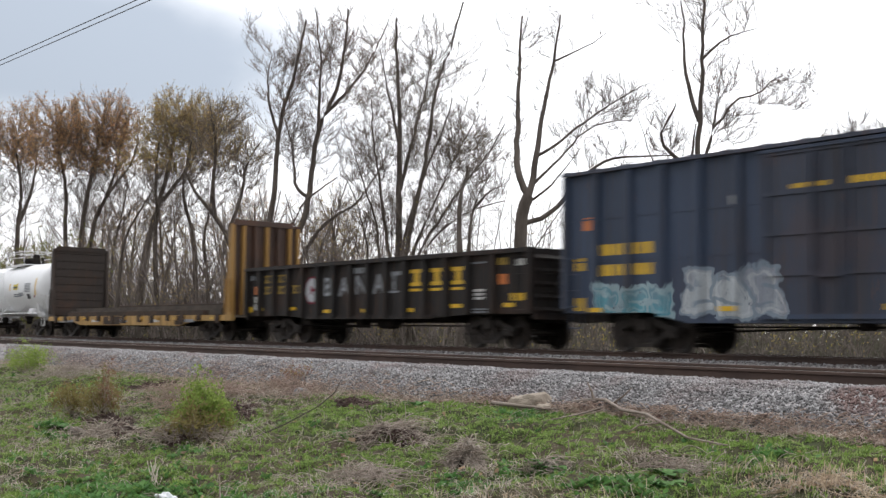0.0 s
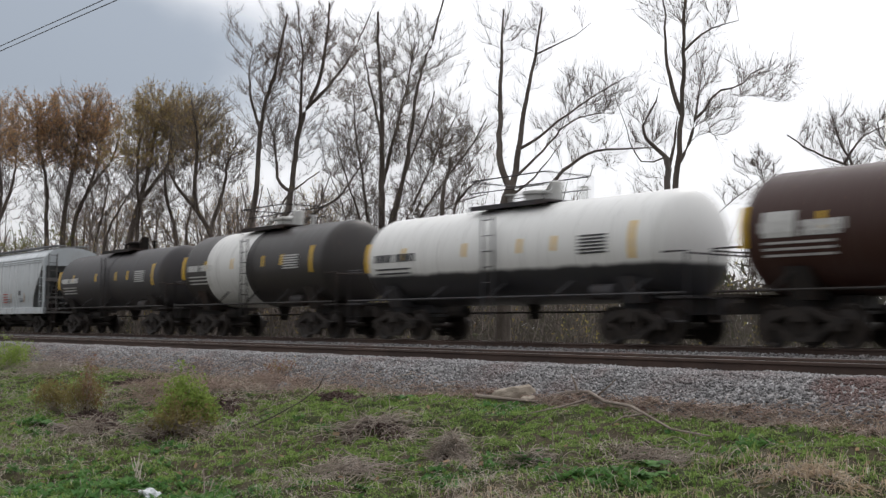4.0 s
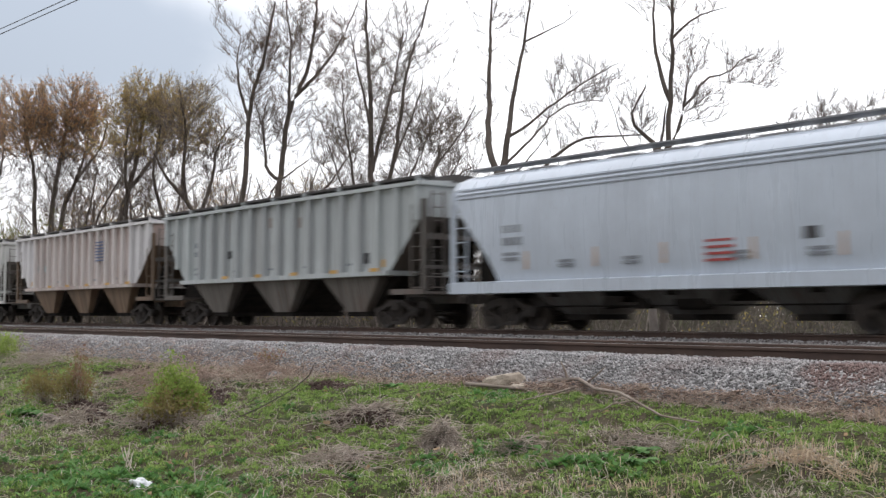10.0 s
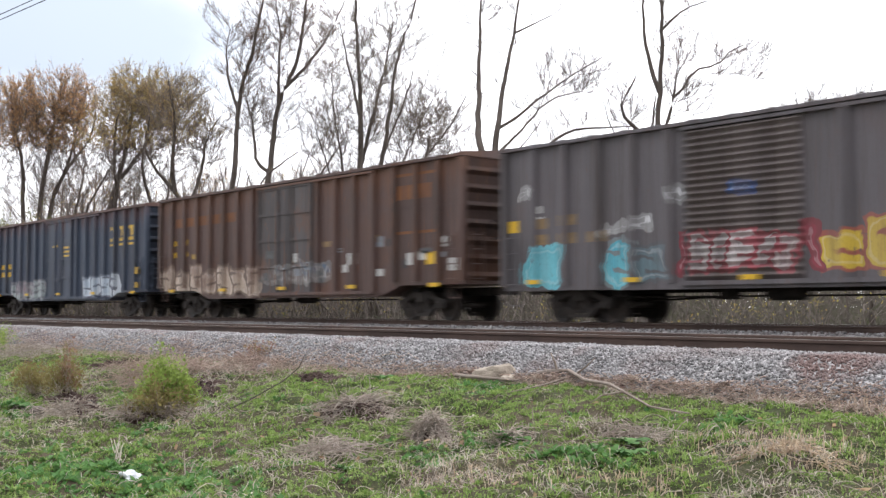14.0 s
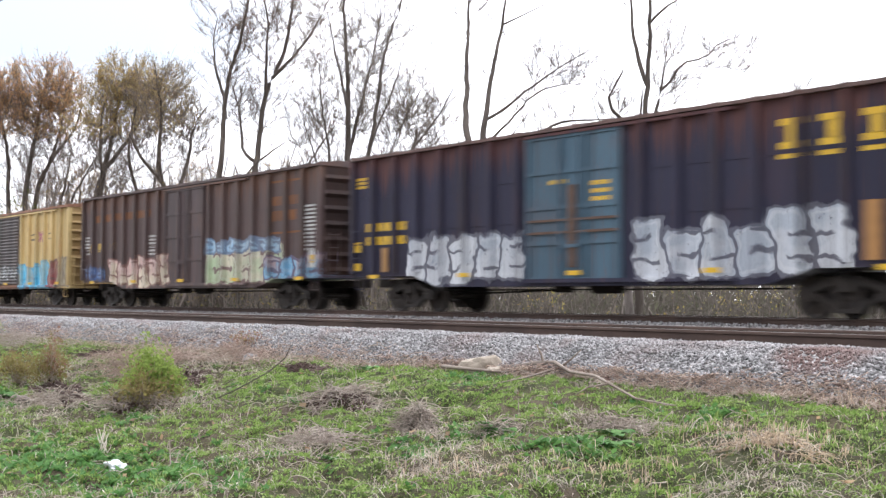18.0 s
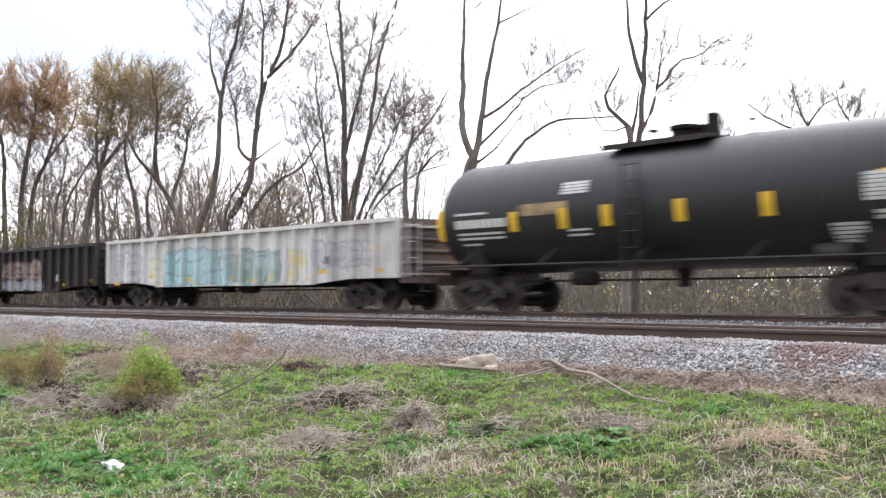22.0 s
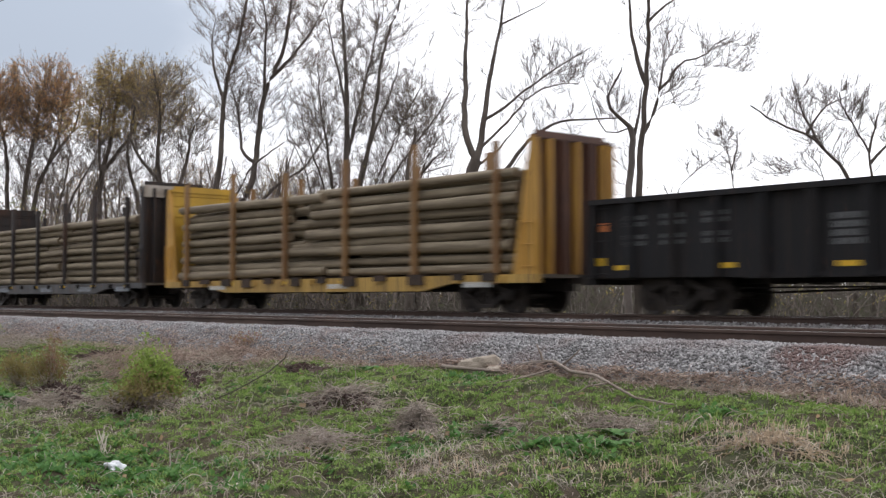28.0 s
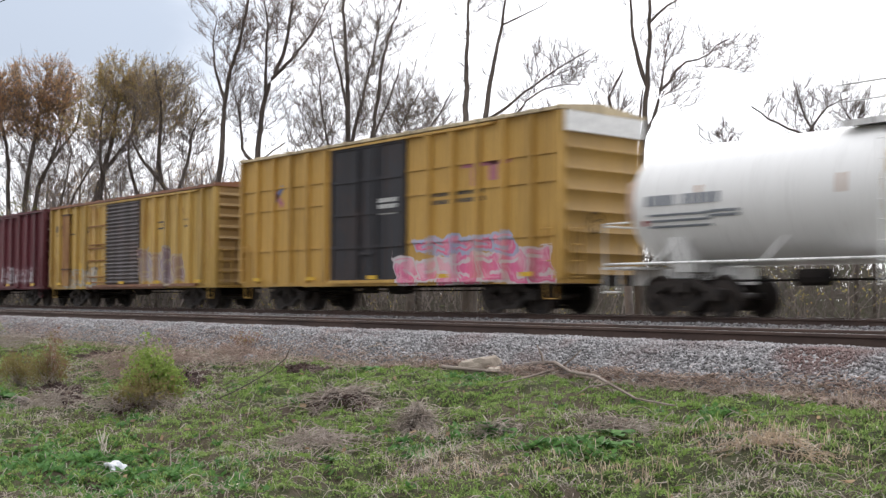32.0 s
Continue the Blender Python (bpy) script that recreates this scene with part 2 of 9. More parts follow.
def sprayed_letters(*spray):
    """A row of fat sprayed letters, as a node group: where they lie, and their colour. Each is a rounded block with cuts from alternate sides, outlined."""
    if spray in TAGS:
        return TAGS[spray]
    x0, x1, z0, z1, ca, cb, cl, cell, seed = spray
    s = GroupNodes("sprayed_letters")
    v = s.into.outputs[0]
    sep = s.n.new("ShaderNodeSeparateXYZ")
    s.l.new(v, sep.inputs[0])
    x, z = sep.outputs["X"], sep.outputs["Z"]
    n = max(1, round((x1 - x0) / (cell * 1.35)))
    wide, tall = (x1 - x0) / n, z1 - z0
    warp = s.math("SUBTRACT", s.noise(1.6, 2, 0.5, v, stretch=(1, 0, 1), shift=seed * 1.3), 0.5)
    warp_z = s.math("SUBTRACT", s.noise(1.9, 2, 0.5, v, stretch=(1, 0, 1), shift=seed * 2.7 + 5), 0.5)
    h = s.math("DIVIDE", s.math("SUBTRACT", s.math("MULTIPLY_ADD", warp_z, 0.55, z), z0), tall)
    u = s.math("ADD", s.math("DIVIDE", s.math("SUBTRACT", s.math("MULTIPLY_ADD", warp, 0.8, x), x0), wide), s.math("MULTIPLY", s.math("SUBTRACT", h, 0.5), 0.22 if seed % 2 else -0.18))
    cell_id = s.math("FLOOR", u)
    f = s.math("SUBTRACT", u, cell_id)

    def chance(k):
        return s.math("FRACT", s.math("ABSOLUTE", s.math("MULTIPLY", s.math("SINE", s.math("MULTIPLY_ADD", cell_id, 12.99, seed * 3.1 + k * 7.7)), 437.58)))
    r1, r2, r3 = chance(1), chance(2), chance(3)
    up = s.math("SUBTRACT", s.math("MULTIPLY_ADD", r1, -0.24, 1.0), h)
    down = s.math("SUBTRACT", h, s.math("MULTIPLY", r2, 0.10))
    dz = s.math("MULTIPLY", s.math("MINIMUM", up, down), tall)
    dx = s.math("MULTIPLY", s.math("MINIMUM", f, s.math("SUBTRACT", 1.0, f)), wide)
    q = s.n.new("ShaderNodeMath")
    q.operation = "SMOOTH_MIN"
    s.put(q.inputs[0], dx)
    s.put(q.inputs[1], dz)
    q.inputs[2].default_value = 0.22
    d = q.outputs[0]
    # cuts that make a block read as a letter
    cuts = None
    for c, height, spot in ((r2, 0.30, 0.12), (r3, 0.62, 0.12)):
        side = s.math("GREATER_THAN", c, 0.5)
        g = s.math("ABSOLUTE", s.math("SUBTRACT", f, side))
        level = s.math("MULTIPLY", s.math("ABSOLUTE", s.math("SUBTRACT", h, s.math("MULTIPLY_ADD", r1, spot, height))), tall)
        cut = s.math("MULTIPLY", s.math("SUBTRACT", 1.0, s.step(level, 0.03, 0.065)), s.math("SUBTRACT", 1.0, s.step(g, 0.55, 0.66)))
        cuts = cut if cuts is None else s.math("MAXIMUM", cuts, cut)
    inside = s.step(d, -0.05, -0.005)
    rim = s.math("SUBTRACT", 1.0, s.step(d, 0.035, 0.075))
    flat = s.noise(0.9 / cell, 3, 0.6, v, stretch=(1, 0, 1), shift=seed * 5.3)
    fill = s.mix(s.step(s.math("MULTIPLY_ADD", r3, 0.25, s.math("MULTIPLY_ADD", h, 0.35, s.math("SUBTRACT", flat, 0.3))), 0.38, 0.62), ca, cb)
    fill = s.mix(s.math("MULTIPLY", s.math("MULTIPLY", s.step(d, 0.10, 0.13), s.math("SUBTRACT", 1.0, s.step(d, 0.15, 0.19))), 0.35), fill, tuple(min(1.0, 0.5 * c + 0.42) for c in ca))
    fill = s.mix(s.math("MULTIPLY", s.math("MAXIMUM", rim, cuts), 0.88), fill, cl)
    ends = s.math("MULTIPLY", s.step(u, -0.03, 0.03), s.math("SUBTRACT", 1.0, s.step(u, n - 0.03, n + 0.03)))
    worn = s.step(s.noise(4.0, 5, 0.7, v, shift=seed), 0.24, 0.42)
    s.l.new(s.math("MULTIPLY", s.math("MULTIPLY", inside, ends), worn), s.out.inputs[0])
    s.l.new(fill, s.out.inputs[1])
    TAGS[spray] = s.tree
    return s.tree


def car_paint(name, root, base, dirt=(0.06, 0.045, 0.035), grime=0.35, rust=0.15, rust_col=(0.16, 0.07, 0.035), rough=0.55, sprays=(), second=None, eave=None):
    """Weathered paint in the car's own space. sprays: (x0, x1, z0, z1, body colour, second colour, line colour, cell size, seed).
    second: (z0, z1, colour), a band painted in another colour. eave: the roof edge from which rust has run down."""
    s = Nodes(name)
    s.tc.object = root
    v = s.tc.outputs["Object"]
    sep = s.n.new("ShaderNodeSeparateXYZ")
    s.l.new(v, sep.inputs[0])
    x, z = sep.outputs["X"], sep.outputs["Z"]
    col = base
    if second:
        k = s.math("MULTIPLY", s.step(z, second[0] - 0.03, second[0] + 0.03), s.math("SUBTRACT", 1.0, s.step(z, second[1] - 0.03, second[1] + 0.03)))
        col = s.mix(k, col, second[2])
    fade = s.noise(0.9, 5, 0.6, v, shift=len(name) * 0.7)
    col = s.mix(s.math("MULTIPLY", s.step(fade, 0.35, 0.8), 0.35), col, tuple(min(1, c * 1.25 + min(0.02, 0.2 * c)) for c in base))
    for spray in sprays:
        tag = s.n.new("ShaderNodeGroup")
        tag.node_tree = sprayed_letters(*spray)
        s.l.new(v, tag.inputs[0])
        col = s.mix(tag.outputs[0], col, tag.outputs[1])
    strip = s.noise(1.25, 1, 0.5, v, stretch=(1.0, 0.0, 0.06), shift=2.9)
    col = s.mix(s.math("MULTIPLY", s.step(strip, 0.52, 0.62), grime * 0.6), col, tuple(min(1.0, c * 1.35 + min(0.03, 0.25 * c)) for c in base))
    col = s.mix(s.math("MULTIPLY", s.math("SUBTRACT", 1.0, s.step(strip, 0.38, 0.48)), grime * 0.8), col, tuple(c * 0.6 for c in base))
    streak = s.noise(1.0, 6, 0.65, v, stretch=(2.6, 1, 0.22), shift=1.9)
    fine = s.noise(14, 4, 0.6, v)
    col = s.mix(s.math("MULTIPLY", s.step(streak, 0.42, 0.72), grime), col, dirt)
    col = s.mix(s.math("MULTIPLY", s.step(fine, 0.45, 0.8), grime * 0.4), col, dirt)
    spots = s.math("MULTIPLY", s.step(s.noise(3.4, 7, 0.7, v, stretch=(1, 1, 0.55), shift=6.2), 0.57, 0.68), rust)
    col = s.mix(spots, col, rust_col)
    patch = s.math("MULTIPLY", s.step(s.noise(0.42, 5, 0.65, v, shift=3.3 + len(name) * 0.37), 0.50, 0.66), min(1.0, rust * 1.3))
    runs = s.math("MULTIPLY", s.step(s.noise(2.4, 5, 0.6, v, stretch=(2.2, 1, 0.10), shift=7.7), 0.56, 0.70), min(1.0, rust * 1.2))
    col = s.mix(s.math("MAXIMUM", patch, runs), col, tuple(0.55 * a + 0.45 * b for a, b in zip(rust_col, base)))
    if eave:
        drip = s.noise(1.5, 4, 0.6, v, stretch=(1.6, 0.0, 0.12), shift=9.1)
        k = s.step(s.math("MULTIPLY_ADD", s.math("SUBTRACT", drip, 0.5), 2.6, z), eave - 1.0, eave + 0.1)
        col = s.mix(s.math("MULTIPLY", k, 0.75), col, tuple(0.8 * a + 0.2 * b for a, b in zip(rust_col, base)))
    s.bump(s.noise(1.6, 3, 0.5, v, shift=4.0), 0.25, 0.02)
    return s.done(col, s.math("MULTIPLY_ADD", streak, 0.3, rough - 0.15), 0.0, 0.12 if max(base) < 0.06 else 0.4)


# ---------------------------------------------------------------- ground and track
TRACK_A, TRACK_B = 12.77, 21.79          # centre lines of the near track and of the track the train runs on
SPEED = 18.373                           # metres a second


def profile(y):
    """Height of the ground across the line."""
    ys = (-400, 0, 5.0, 7.0, 9.2, 10.4, 11.3, 14.4, 16.2, 18.2, 20.0, 23.6, 25.5, 28, 40, 120, 3000)
    zs = (-1.6, -1.26, -1.22, -1.02, -0.72, -0.58, -0.34, -0.34, -0.5, -0.5, -0.36, -0.36, -0.95, -1.1, -1.15, -1.3, -3.0)
    return np.interp(y, ys, zs)


def lumps(x, y):
    """Low mounds and hollows in the grass bank."""
    z = 0.046 * np.sin(x * 6.3 + 1.9 * np.sin(y * 5.1)) * np.sin(y * 7.7 + 1.3 * np.sin(x * 4.4)) + 0.026 * np.sin(x * 11.7 + y * 4.0) * np.sin(y * 13.1 - x * 3.0)
    z = z + 0.05 * np.sin(x * 0.9 + 0.6 * np.sin(y * 1.1)) * np.sin(y * 0.8 + 1.0) + 0.035 * np.sin(x * 2.3 + y * 1.7 + 0.5) + 0.02 * np.sin(x * 4.1 - y * 3.3)
    return z * np.clip((10.6 - y) / 1.2, 0, 1) * np.clip((y + 3) / 3, 0, 1)


def ground_z(x, y):
    return float(profile(y) + lumps(np.float64(x), np.float64(y)))


def axis_steps(lo, hi, step, far):
    fine = np.arange(lo, hi + step / 2, step)
    out = [fine[-1]]
    d = step
    while out[-1] < far:
        d *= 1.35
        out.append(out[-1] + d)
    back = [fine[0]]
    d = step
    while back[-1] > -far:
        d *= 1.35
        back.append(back[-1] - d)
    return np.concatenate([np.array(back[:0:-1]), fine, np.array(out[1:])])


def sheet(xs, ys, height):
    X, Y = np.meshgrid(xs, ys)
    Z = height(X, Y)
    v = np.stack([X.ravel(), Y.ravel(), Z.ravel()], 1)
    n, m = len(xs), len(ys)
    i = (np.arange(m - 1)[:, None] * n + np.arange(n - 1)[None, :]).ravel()
    return v, np.stack([i, i + 1, i + n + 1, i + n], 1)


def soil_material():
    s = Nodes("meadow_soil")
    v = s.tc.outputs["Object"]
    a = s.noise(0.55, 6, 0.6, v)
    b = s.noise(2.6, 6, 0.65, v, shift=2.0)
    c = s.noise(22, 5, 0.7, v, shift=5.0)
    col = s.mix(s.step(a, 0.40, 0.60), (0.045, 0.055, 0.022), (0.085, 0.070, 0.045))
    col = s.mix(s.step(b, 0.48, 0.62), col, (0.075, 0.058, 0.042))
    col = s.mix(s.math("MULTIPLY", s.step(c, 0.4, 0.75), 0.55), col, (0.04, 0.034, 0.022))
    s.bump(c, 0.8, 0.04)
    return s.done(col, 0.95, 0, 0.15)


M_SOIL = soil_material()
gv, gf = sheet(axis_steps(-34, -2, 0.12, 2600), axis_steps(2.5, 27, 0.14, 2600), lambda X, Y: profile(Y) + lumps(X, Y))
ground = new("ground", grid_mesh("ground", gv, gf, M_SOIL, True))
tagged(ground, "grassy bank with dead stalks sloping up to the railway", "ground", kind="structure")


def ballast_material():
    s = Nodes("ballast_gravel")
    v = s.tc.outputs["Object"]
    vo = s.n.new("ShaderNodeTexVoronoi")
    vo.inputs["Scale"].default_value = 17
    s.l.new(v, vo.inputs["Vector"])
    sc = s.n.new("ShaderNodeSeparateColor")
    s.l.new(vo.outputs["Color"], sc.inputs[0])
    col = s.mix(s.step(sc.outputs[0], 0.1, 0.95), (0.10, 0.095, 0.095), (0.36, 0.345, 0.34))
    red = s.math("MULTIPLY", s.step(s.noise(0.28, 4, 0.6, v), 0.52, 0.66), 0.55)
    col = s.mix(red, col, (0.19, 0.105, 0.085))
    s.bump(vo.outputs["Distance"], 1.0, 0.05)
    return s.done(col, 0.9, 0, 0.3)


def stone_material():
    s = Nodes("crushed_stone")
    geo = s.n.new("ShaderNodeNewGeometry")
    v = s.tc.outputs["Object"]
    ramp = s.n.new("ShaderNodeValToRGB")
    e = ramp.color_ramp.elements
    e[0].position, e[0].color = 0.0, (0.10, 0.098, 0.10, 1)
    e[1].position, e[1].color = 1.0, (0.46, 0.452, 0.452, 1)
    q = e.new(0.5)
    q.color = (0.255, 0.25, 0.252, 1)
    s.l.new(geo.outputs["Random Per Island"], ramp.inputs["Fac"])
    red = s.math("MULTIPLY", s.step(s.noise(0.9, 5, 0.65, v), 0.46, 0.66), 0.45)
    far = s.n.new("ShaderNodeVectorMath")
    far.operation = "DISTANCE"
    far.inputs[1].default_value = (-6.9, 11.2, -0.4)
    s.l.new(v, far.inputs[0])
    spill = s.math("MULTIPLY", s.math("SUBTRACT", 1.0, s.step(s.math("MULTIPLY_ADD", s.noise(2.0, 4, 0.6, v), 0.9, far.outputs["Value"]), 0.75, 1.25)), 0.85)
    red = s.math("MAXIMUM", red, spill)
    col = s.mix(red, ramp.outputs["Color"], (0.17, 0.10, 0.088))
    col = s.mix(s.math("MULTIPLY", s.noise(40, 3, 0.6, v), 0.35), col, (0.10, 0.09, 0.085))
    return s.done(col, 0.9, 0, 0.3)


M_BALLAST, M_STONE = ballast_material(), stone_material()


def bed_height(centre):
    def h(X, Y):
        d = np.abs(Y - centre)
        z = np.interp(d, (0, 0.60, 0.84, 1.55, 1.9, 2.4, 2.6), (-0.215, -0.21, -0.15, -0.16, -0.27, -0.53, -0.74))
        return z + 0.015 * np.sin(X * 3.1 + Y * 5) * np.cos(Y * 7 - X * 1.3)
    return h


xs_bed = np.concatenate([np.arange(-420, -70, 10.0), np.arange(-70, 6, 0.35), np.arange(6, 420, 10.0)])
for centre, tint in ((TRACK_A, "near"), (TRACK_B, "train's")):
    bv, bf = sheet(xs_bed, np.arange(centre - 2.6, centre + 2.61, 0.2), bed_height(centre))
    bed = new("ballast_bed", grid_mesh("ballast_bed", bv, bf, M_BALLAST, True))
    tagged(bed, "grey crushed stone ballast bed under the " + tint + " track", "ballast", kind="structure")


def scatter_rocks(name, xy, zs, sizes, material, seed):
    """Many small angular stones in one mesh."""
    rng = np.random.default_rng(seed)
    n = len(xy)
    base = np.array([(1, 0, 0), (-1, 0, 0), (0, 1, 0), (0, -1, 0), (0, 0, 1), (0, 0, -1)], float)
    tri = np.array([(0, 2, 4), (2, 1, 4), (1, 3, 4), (3, 0, 4), (2, 0, 5), (1, 2, 5), (3, 1, 5), (0, 3, 5)])
    q = rng.normal(size=(n, 4))
    q /= np.linalg.norm(q, axis=1)[:, None]
    w, x, y, z = q.T
    R = np.stack([np.stack([1 - 2 * (y * y + z * z), 2 * (x * y - z * w), 2 * (x * z + y * w)], 1),
                  np.stack([2 * (x * y + z * w), 1 - 2 * (x * x + z * z), 2 * (y * z - x * w)], 1),
                  np.stack([2 * (x * z - y * w), 2 * (y * z + x * w), 1 - 2 * (x * x + y * y)], 1)], 1)
    shape = base[None] * rng.uniform(0.55, 1.25, (n, 6, 1)) + rng.normal(0, 0.16, (n, 6, 3))
    v = np.einsum("nij,nkj->nki", R, shape) * np.asarray(sizes)[:, None, None]
    v += np.column_stack([xy, zs])[:, None, :]
    f = (tri[None] + (np.arange(n) * 6)[:, None, None]).reshape(-1, 3)
    return new(name, grid_mesh(name, v.reshape(-1, 3), f, material))


rng = np.random.default_rng(7)


def wedge(n, y0, y1, rng, left=3.3, right=0.40):
    """Places in the part of the bank that lies before the camera."""
    y = np.sqrt(rng.uniform(y0 ** 2, y1 ** 2, n))
    x = -y * rng.uniform(right, left, n)
    return np.column_stack([x, y])


p = wedge(62000, 10.28, 11.95, rng)
stones = scatter_rocks("ballast_stones", p, np.maximum(bed_height(TRACK_A)(p[:, 0], p[:, 1]), profile(p[:, 1])) + 0.005, rng.uniform(0.013, 0.029, len(p)), M_STONE, 3)
tagged(stones, "loose crushed grey ballast stones on the track shoulder", "ballast", kind="stuff")
p = np.column_stack([rng.uniform(-60, -5, 9000), rng.uniform(TRACK_A + 0.9, TRACK_A + 2.4, 9000)])
p2 = np.column_stack([rng.uniform(-70, -8, 9000), rng.uniform(TRACK_B - 2.4, TRACK_B - 0.85, 9000)])
p = np.concatenate([p, p2])
zc = np.where(p[:, 1] < 17, bed_height(TRACK_A)(p[:, 0], p[:, 1]), bed_height(TRACK_B)(p[:, 0], p[:, 1]))
tagged(scatter_rocks("ballast_stones", p, zc + 0.01, rng.uniform(0.02, 0.045, len(p)), M_STONE, 4),
       "loose crushed ballast stones between the two tracks", "ballast", kind="stuff")

RAIL = [(-0.07, -0.18), (0.07, -0.18), (0.07, -0.168), (0.012, -0.145), (0.010, -0.05), (0.036, -0.036), (0.036, -0.006), (0.028, 0.0),
        (-0.028, 0.0), (-0.036, -0.006), (-0.036, -0.036), (-0.010, -0.05), (-0.012, -0.145), (-0.07, -0.168)]


def track(centre, label):
    root = new("railway_track")
    root.location = (0, centre, 0)
    tagged(root, label, "railway track", group="railway tracks")
    for side in (-1, 1):
        off = side * 0.754
        rail = part("rail", Mesh().prism([(y + off, z) for y, z in RAIL], "x", -420, 420), M_RAILSIDE, root, "rust-brown steel rail")
        part("rail_head", Mesh().prism([(off - 0.027, -0.001), (off + 0.027, -0.001), (off + 0.027, 0.002), (off - 0.027, 0.002)], "x", -420, 420), M_RAILHEAD, rail, "polished running surface")
    tie = Mesh().box(-0.115, 0.115, -1.3, 1.3, -0.36, -0.184).data("tie", M_TIE)
    plate = Mesh().box(-0.09, 0.09, -0.17, 0.17, -0.184, -0.176).data("tie_plate", M_RAILSIDE)
    n = 150
    for i in range(n):
        x = -75 + i * 0.52
        o = part("tie", tie, None, root, at=(x, 0, 0))
        for side in (-1, 1):
            part("tie_plate", plate, None, o, at=(0, side * 0.754, 0))
    return root


track(TRACK_A, "empty near railway track with rusty rails on wooden ties")
track(TRACK_B, "far railway track that carries the freight train")


# ---------------------------------------------------------------- freight cars: shared running gear
def side_frame_mesh():
    m = Mesh()
    m.prism([(-1.12, 0.60), (-0.75, 0.66), (-0.28, 0.86), (0.28, 0.86), (0.75, 0.66), (1.12, 0.60), (1.12, 0.50), (0.78, 0.50), (0.30, 0.70), (-0.30, 0.70), (-0.78, 0.50), (-1.12, 0.50)], "y", -0.09, 0.09)
    m.prism([(-0.78, 0.52), (-0.62, 0.52), (-0.22, 0.22), (0.22, 0.22), (0.62, 0.52), (0.78, 0.52), (0.30, 0.13), (-0.30, 0.13)], "y", -0.08, 0.08)
    for s in (-1, 1):
        m.box(s * 0.24 - 0.06, s * 0.24 + 0.06, -0.085, 0.085, 0.2, 0.72)
        m.box(s * 0.89 - 0.15, s * 0.89 + 0.15, -0.12, 0.10, 0.36, 0.60)
    return m.data("side_frame", M_STEEL)


def spring_mesh():
    m = Mesh()
    for x in (-0.11, 0.0, 0.11):
        m.lathe([(0.23, 0.05), (0.30, 0.055), (0.34, 0.045), (0.40, 0.055), (0.45, 0.045), (0.52, 0.055), (0.56, 0.05)], "z", (x, 0, 0), 8)
    return m.data("spring", M_STEEL)


def wheelset_mesh():
    m = Mesh()
    m.lathe([(-1.12, 0.075), (-0.82, 0.08), (-0.6, 0.085), (0.6, 0.085), (0.82, 0.08), (1.12, 0.075)], "y", n=10)
    for s in (-1, 1):
        m.lathe([(s * 0.82, 0.14), (s * 0.82, 0.19), (s * 0.79, 0.36), (s * 0.815, 0.39), (s * 0.815, 0.452), (s * 0.70, 0.459), (s * 0.695, 0.482), (s * 0.668, 0.478),
                 (s * 0.668, 0.39), (s * 0.72, 0.36), (s * 0.70, 0.19), (s * 0.66, 0.13)], "y", n=28)
        for k in range(3):
            a = k * 2 * math.pi / 3
            m.lathe([(s * 1.12, 0.018), (s * 1.145, 0.018)], "y", (0.045 * math.cos(a), 0, 0.045 * math.sin(a)), 6)
    return m.data("wheelset", M_WHEEL, 40)


def bolster_mesh():
    return Mesh().box(-0.2, 0.2, -1.15, 1.15, 0.55, 0.78).box(-0.35, 0.35, -0.35, 0.35, 0.78, 0.95).data("truck", M_STEEL)


def coupler_mesh():
    m = Mesh().box(-0.55, 0.0, -0.09, 0.09, 0.76, 0.92)
    m.prism([(0.0, -0.10), (0.18, -0.19), (0.34, -0.15), (0.36, -0.02), (0.22, 0.0), (0.30, 0.14), (0.18, 0.18), (0.0, 0.10)], "z", 0.72, 0.98)
    return m.data("coupler", M_STEEL)


G_FRAME, G_SPRING, G_WHEELS, G_BOLSTER, G_COUPLER = side_frame_mesh(), spring_mesh(), wheelset_mesh(), bolster_mesh(), coupler_mesh()
CARS, WHEELS = [], []
WHEEL_R = 0.457


def running_gear(root, s, half, inset, reach=0.5):
    """Two trucks and two couplers under a car."""
    for side in (-1, 1):
        x = side * (half - inset)
        truck = part("truck", G_BOLSTER, None, root, "dark cast steel truck", at=(x, 0, 0))
        for y in (-1, 1):
            part("side_frame", G_FRAME, None, truck, at=(0, y * 1.0, 0))
            part("spring_nest", G_SPRING, None, truck, at=(0, y * 1.0, 0))
        for wx in (-0.89, 0.89):
            o = part("wheelset", G_WHEELS, None, truck, at=(wx, 0, WHEEL_R))
            WHEELS.append((o, s + x + wx, wx))
        c = part("coupler", G_COUPLER, None, root, at=(side * (half + reach - 0.36), 0, 0))
        c.rotation_euler = (0, 0, 0 if side > 0 else math.pi)


def car_root(kind, s0, s1, label, group="cars of the freight train"):
    root = new(kind)
    tagged(root, label, kind.replace("_", " "), group=group)
    s = (s0 + s1) / 2
    root.location = (s, TRACK_B, 0)
    CARS.append((root, s))
    return root, s, (s1 - s0) / 2


def mark(root, x0, x1, z0, z1, y, material, name="marking"):
    """A flat painted mark on the near side."""
    return part(name, Mesh().box(x0, x1, -y - 0.005, -y + 0.02, z0, z1), material, root)


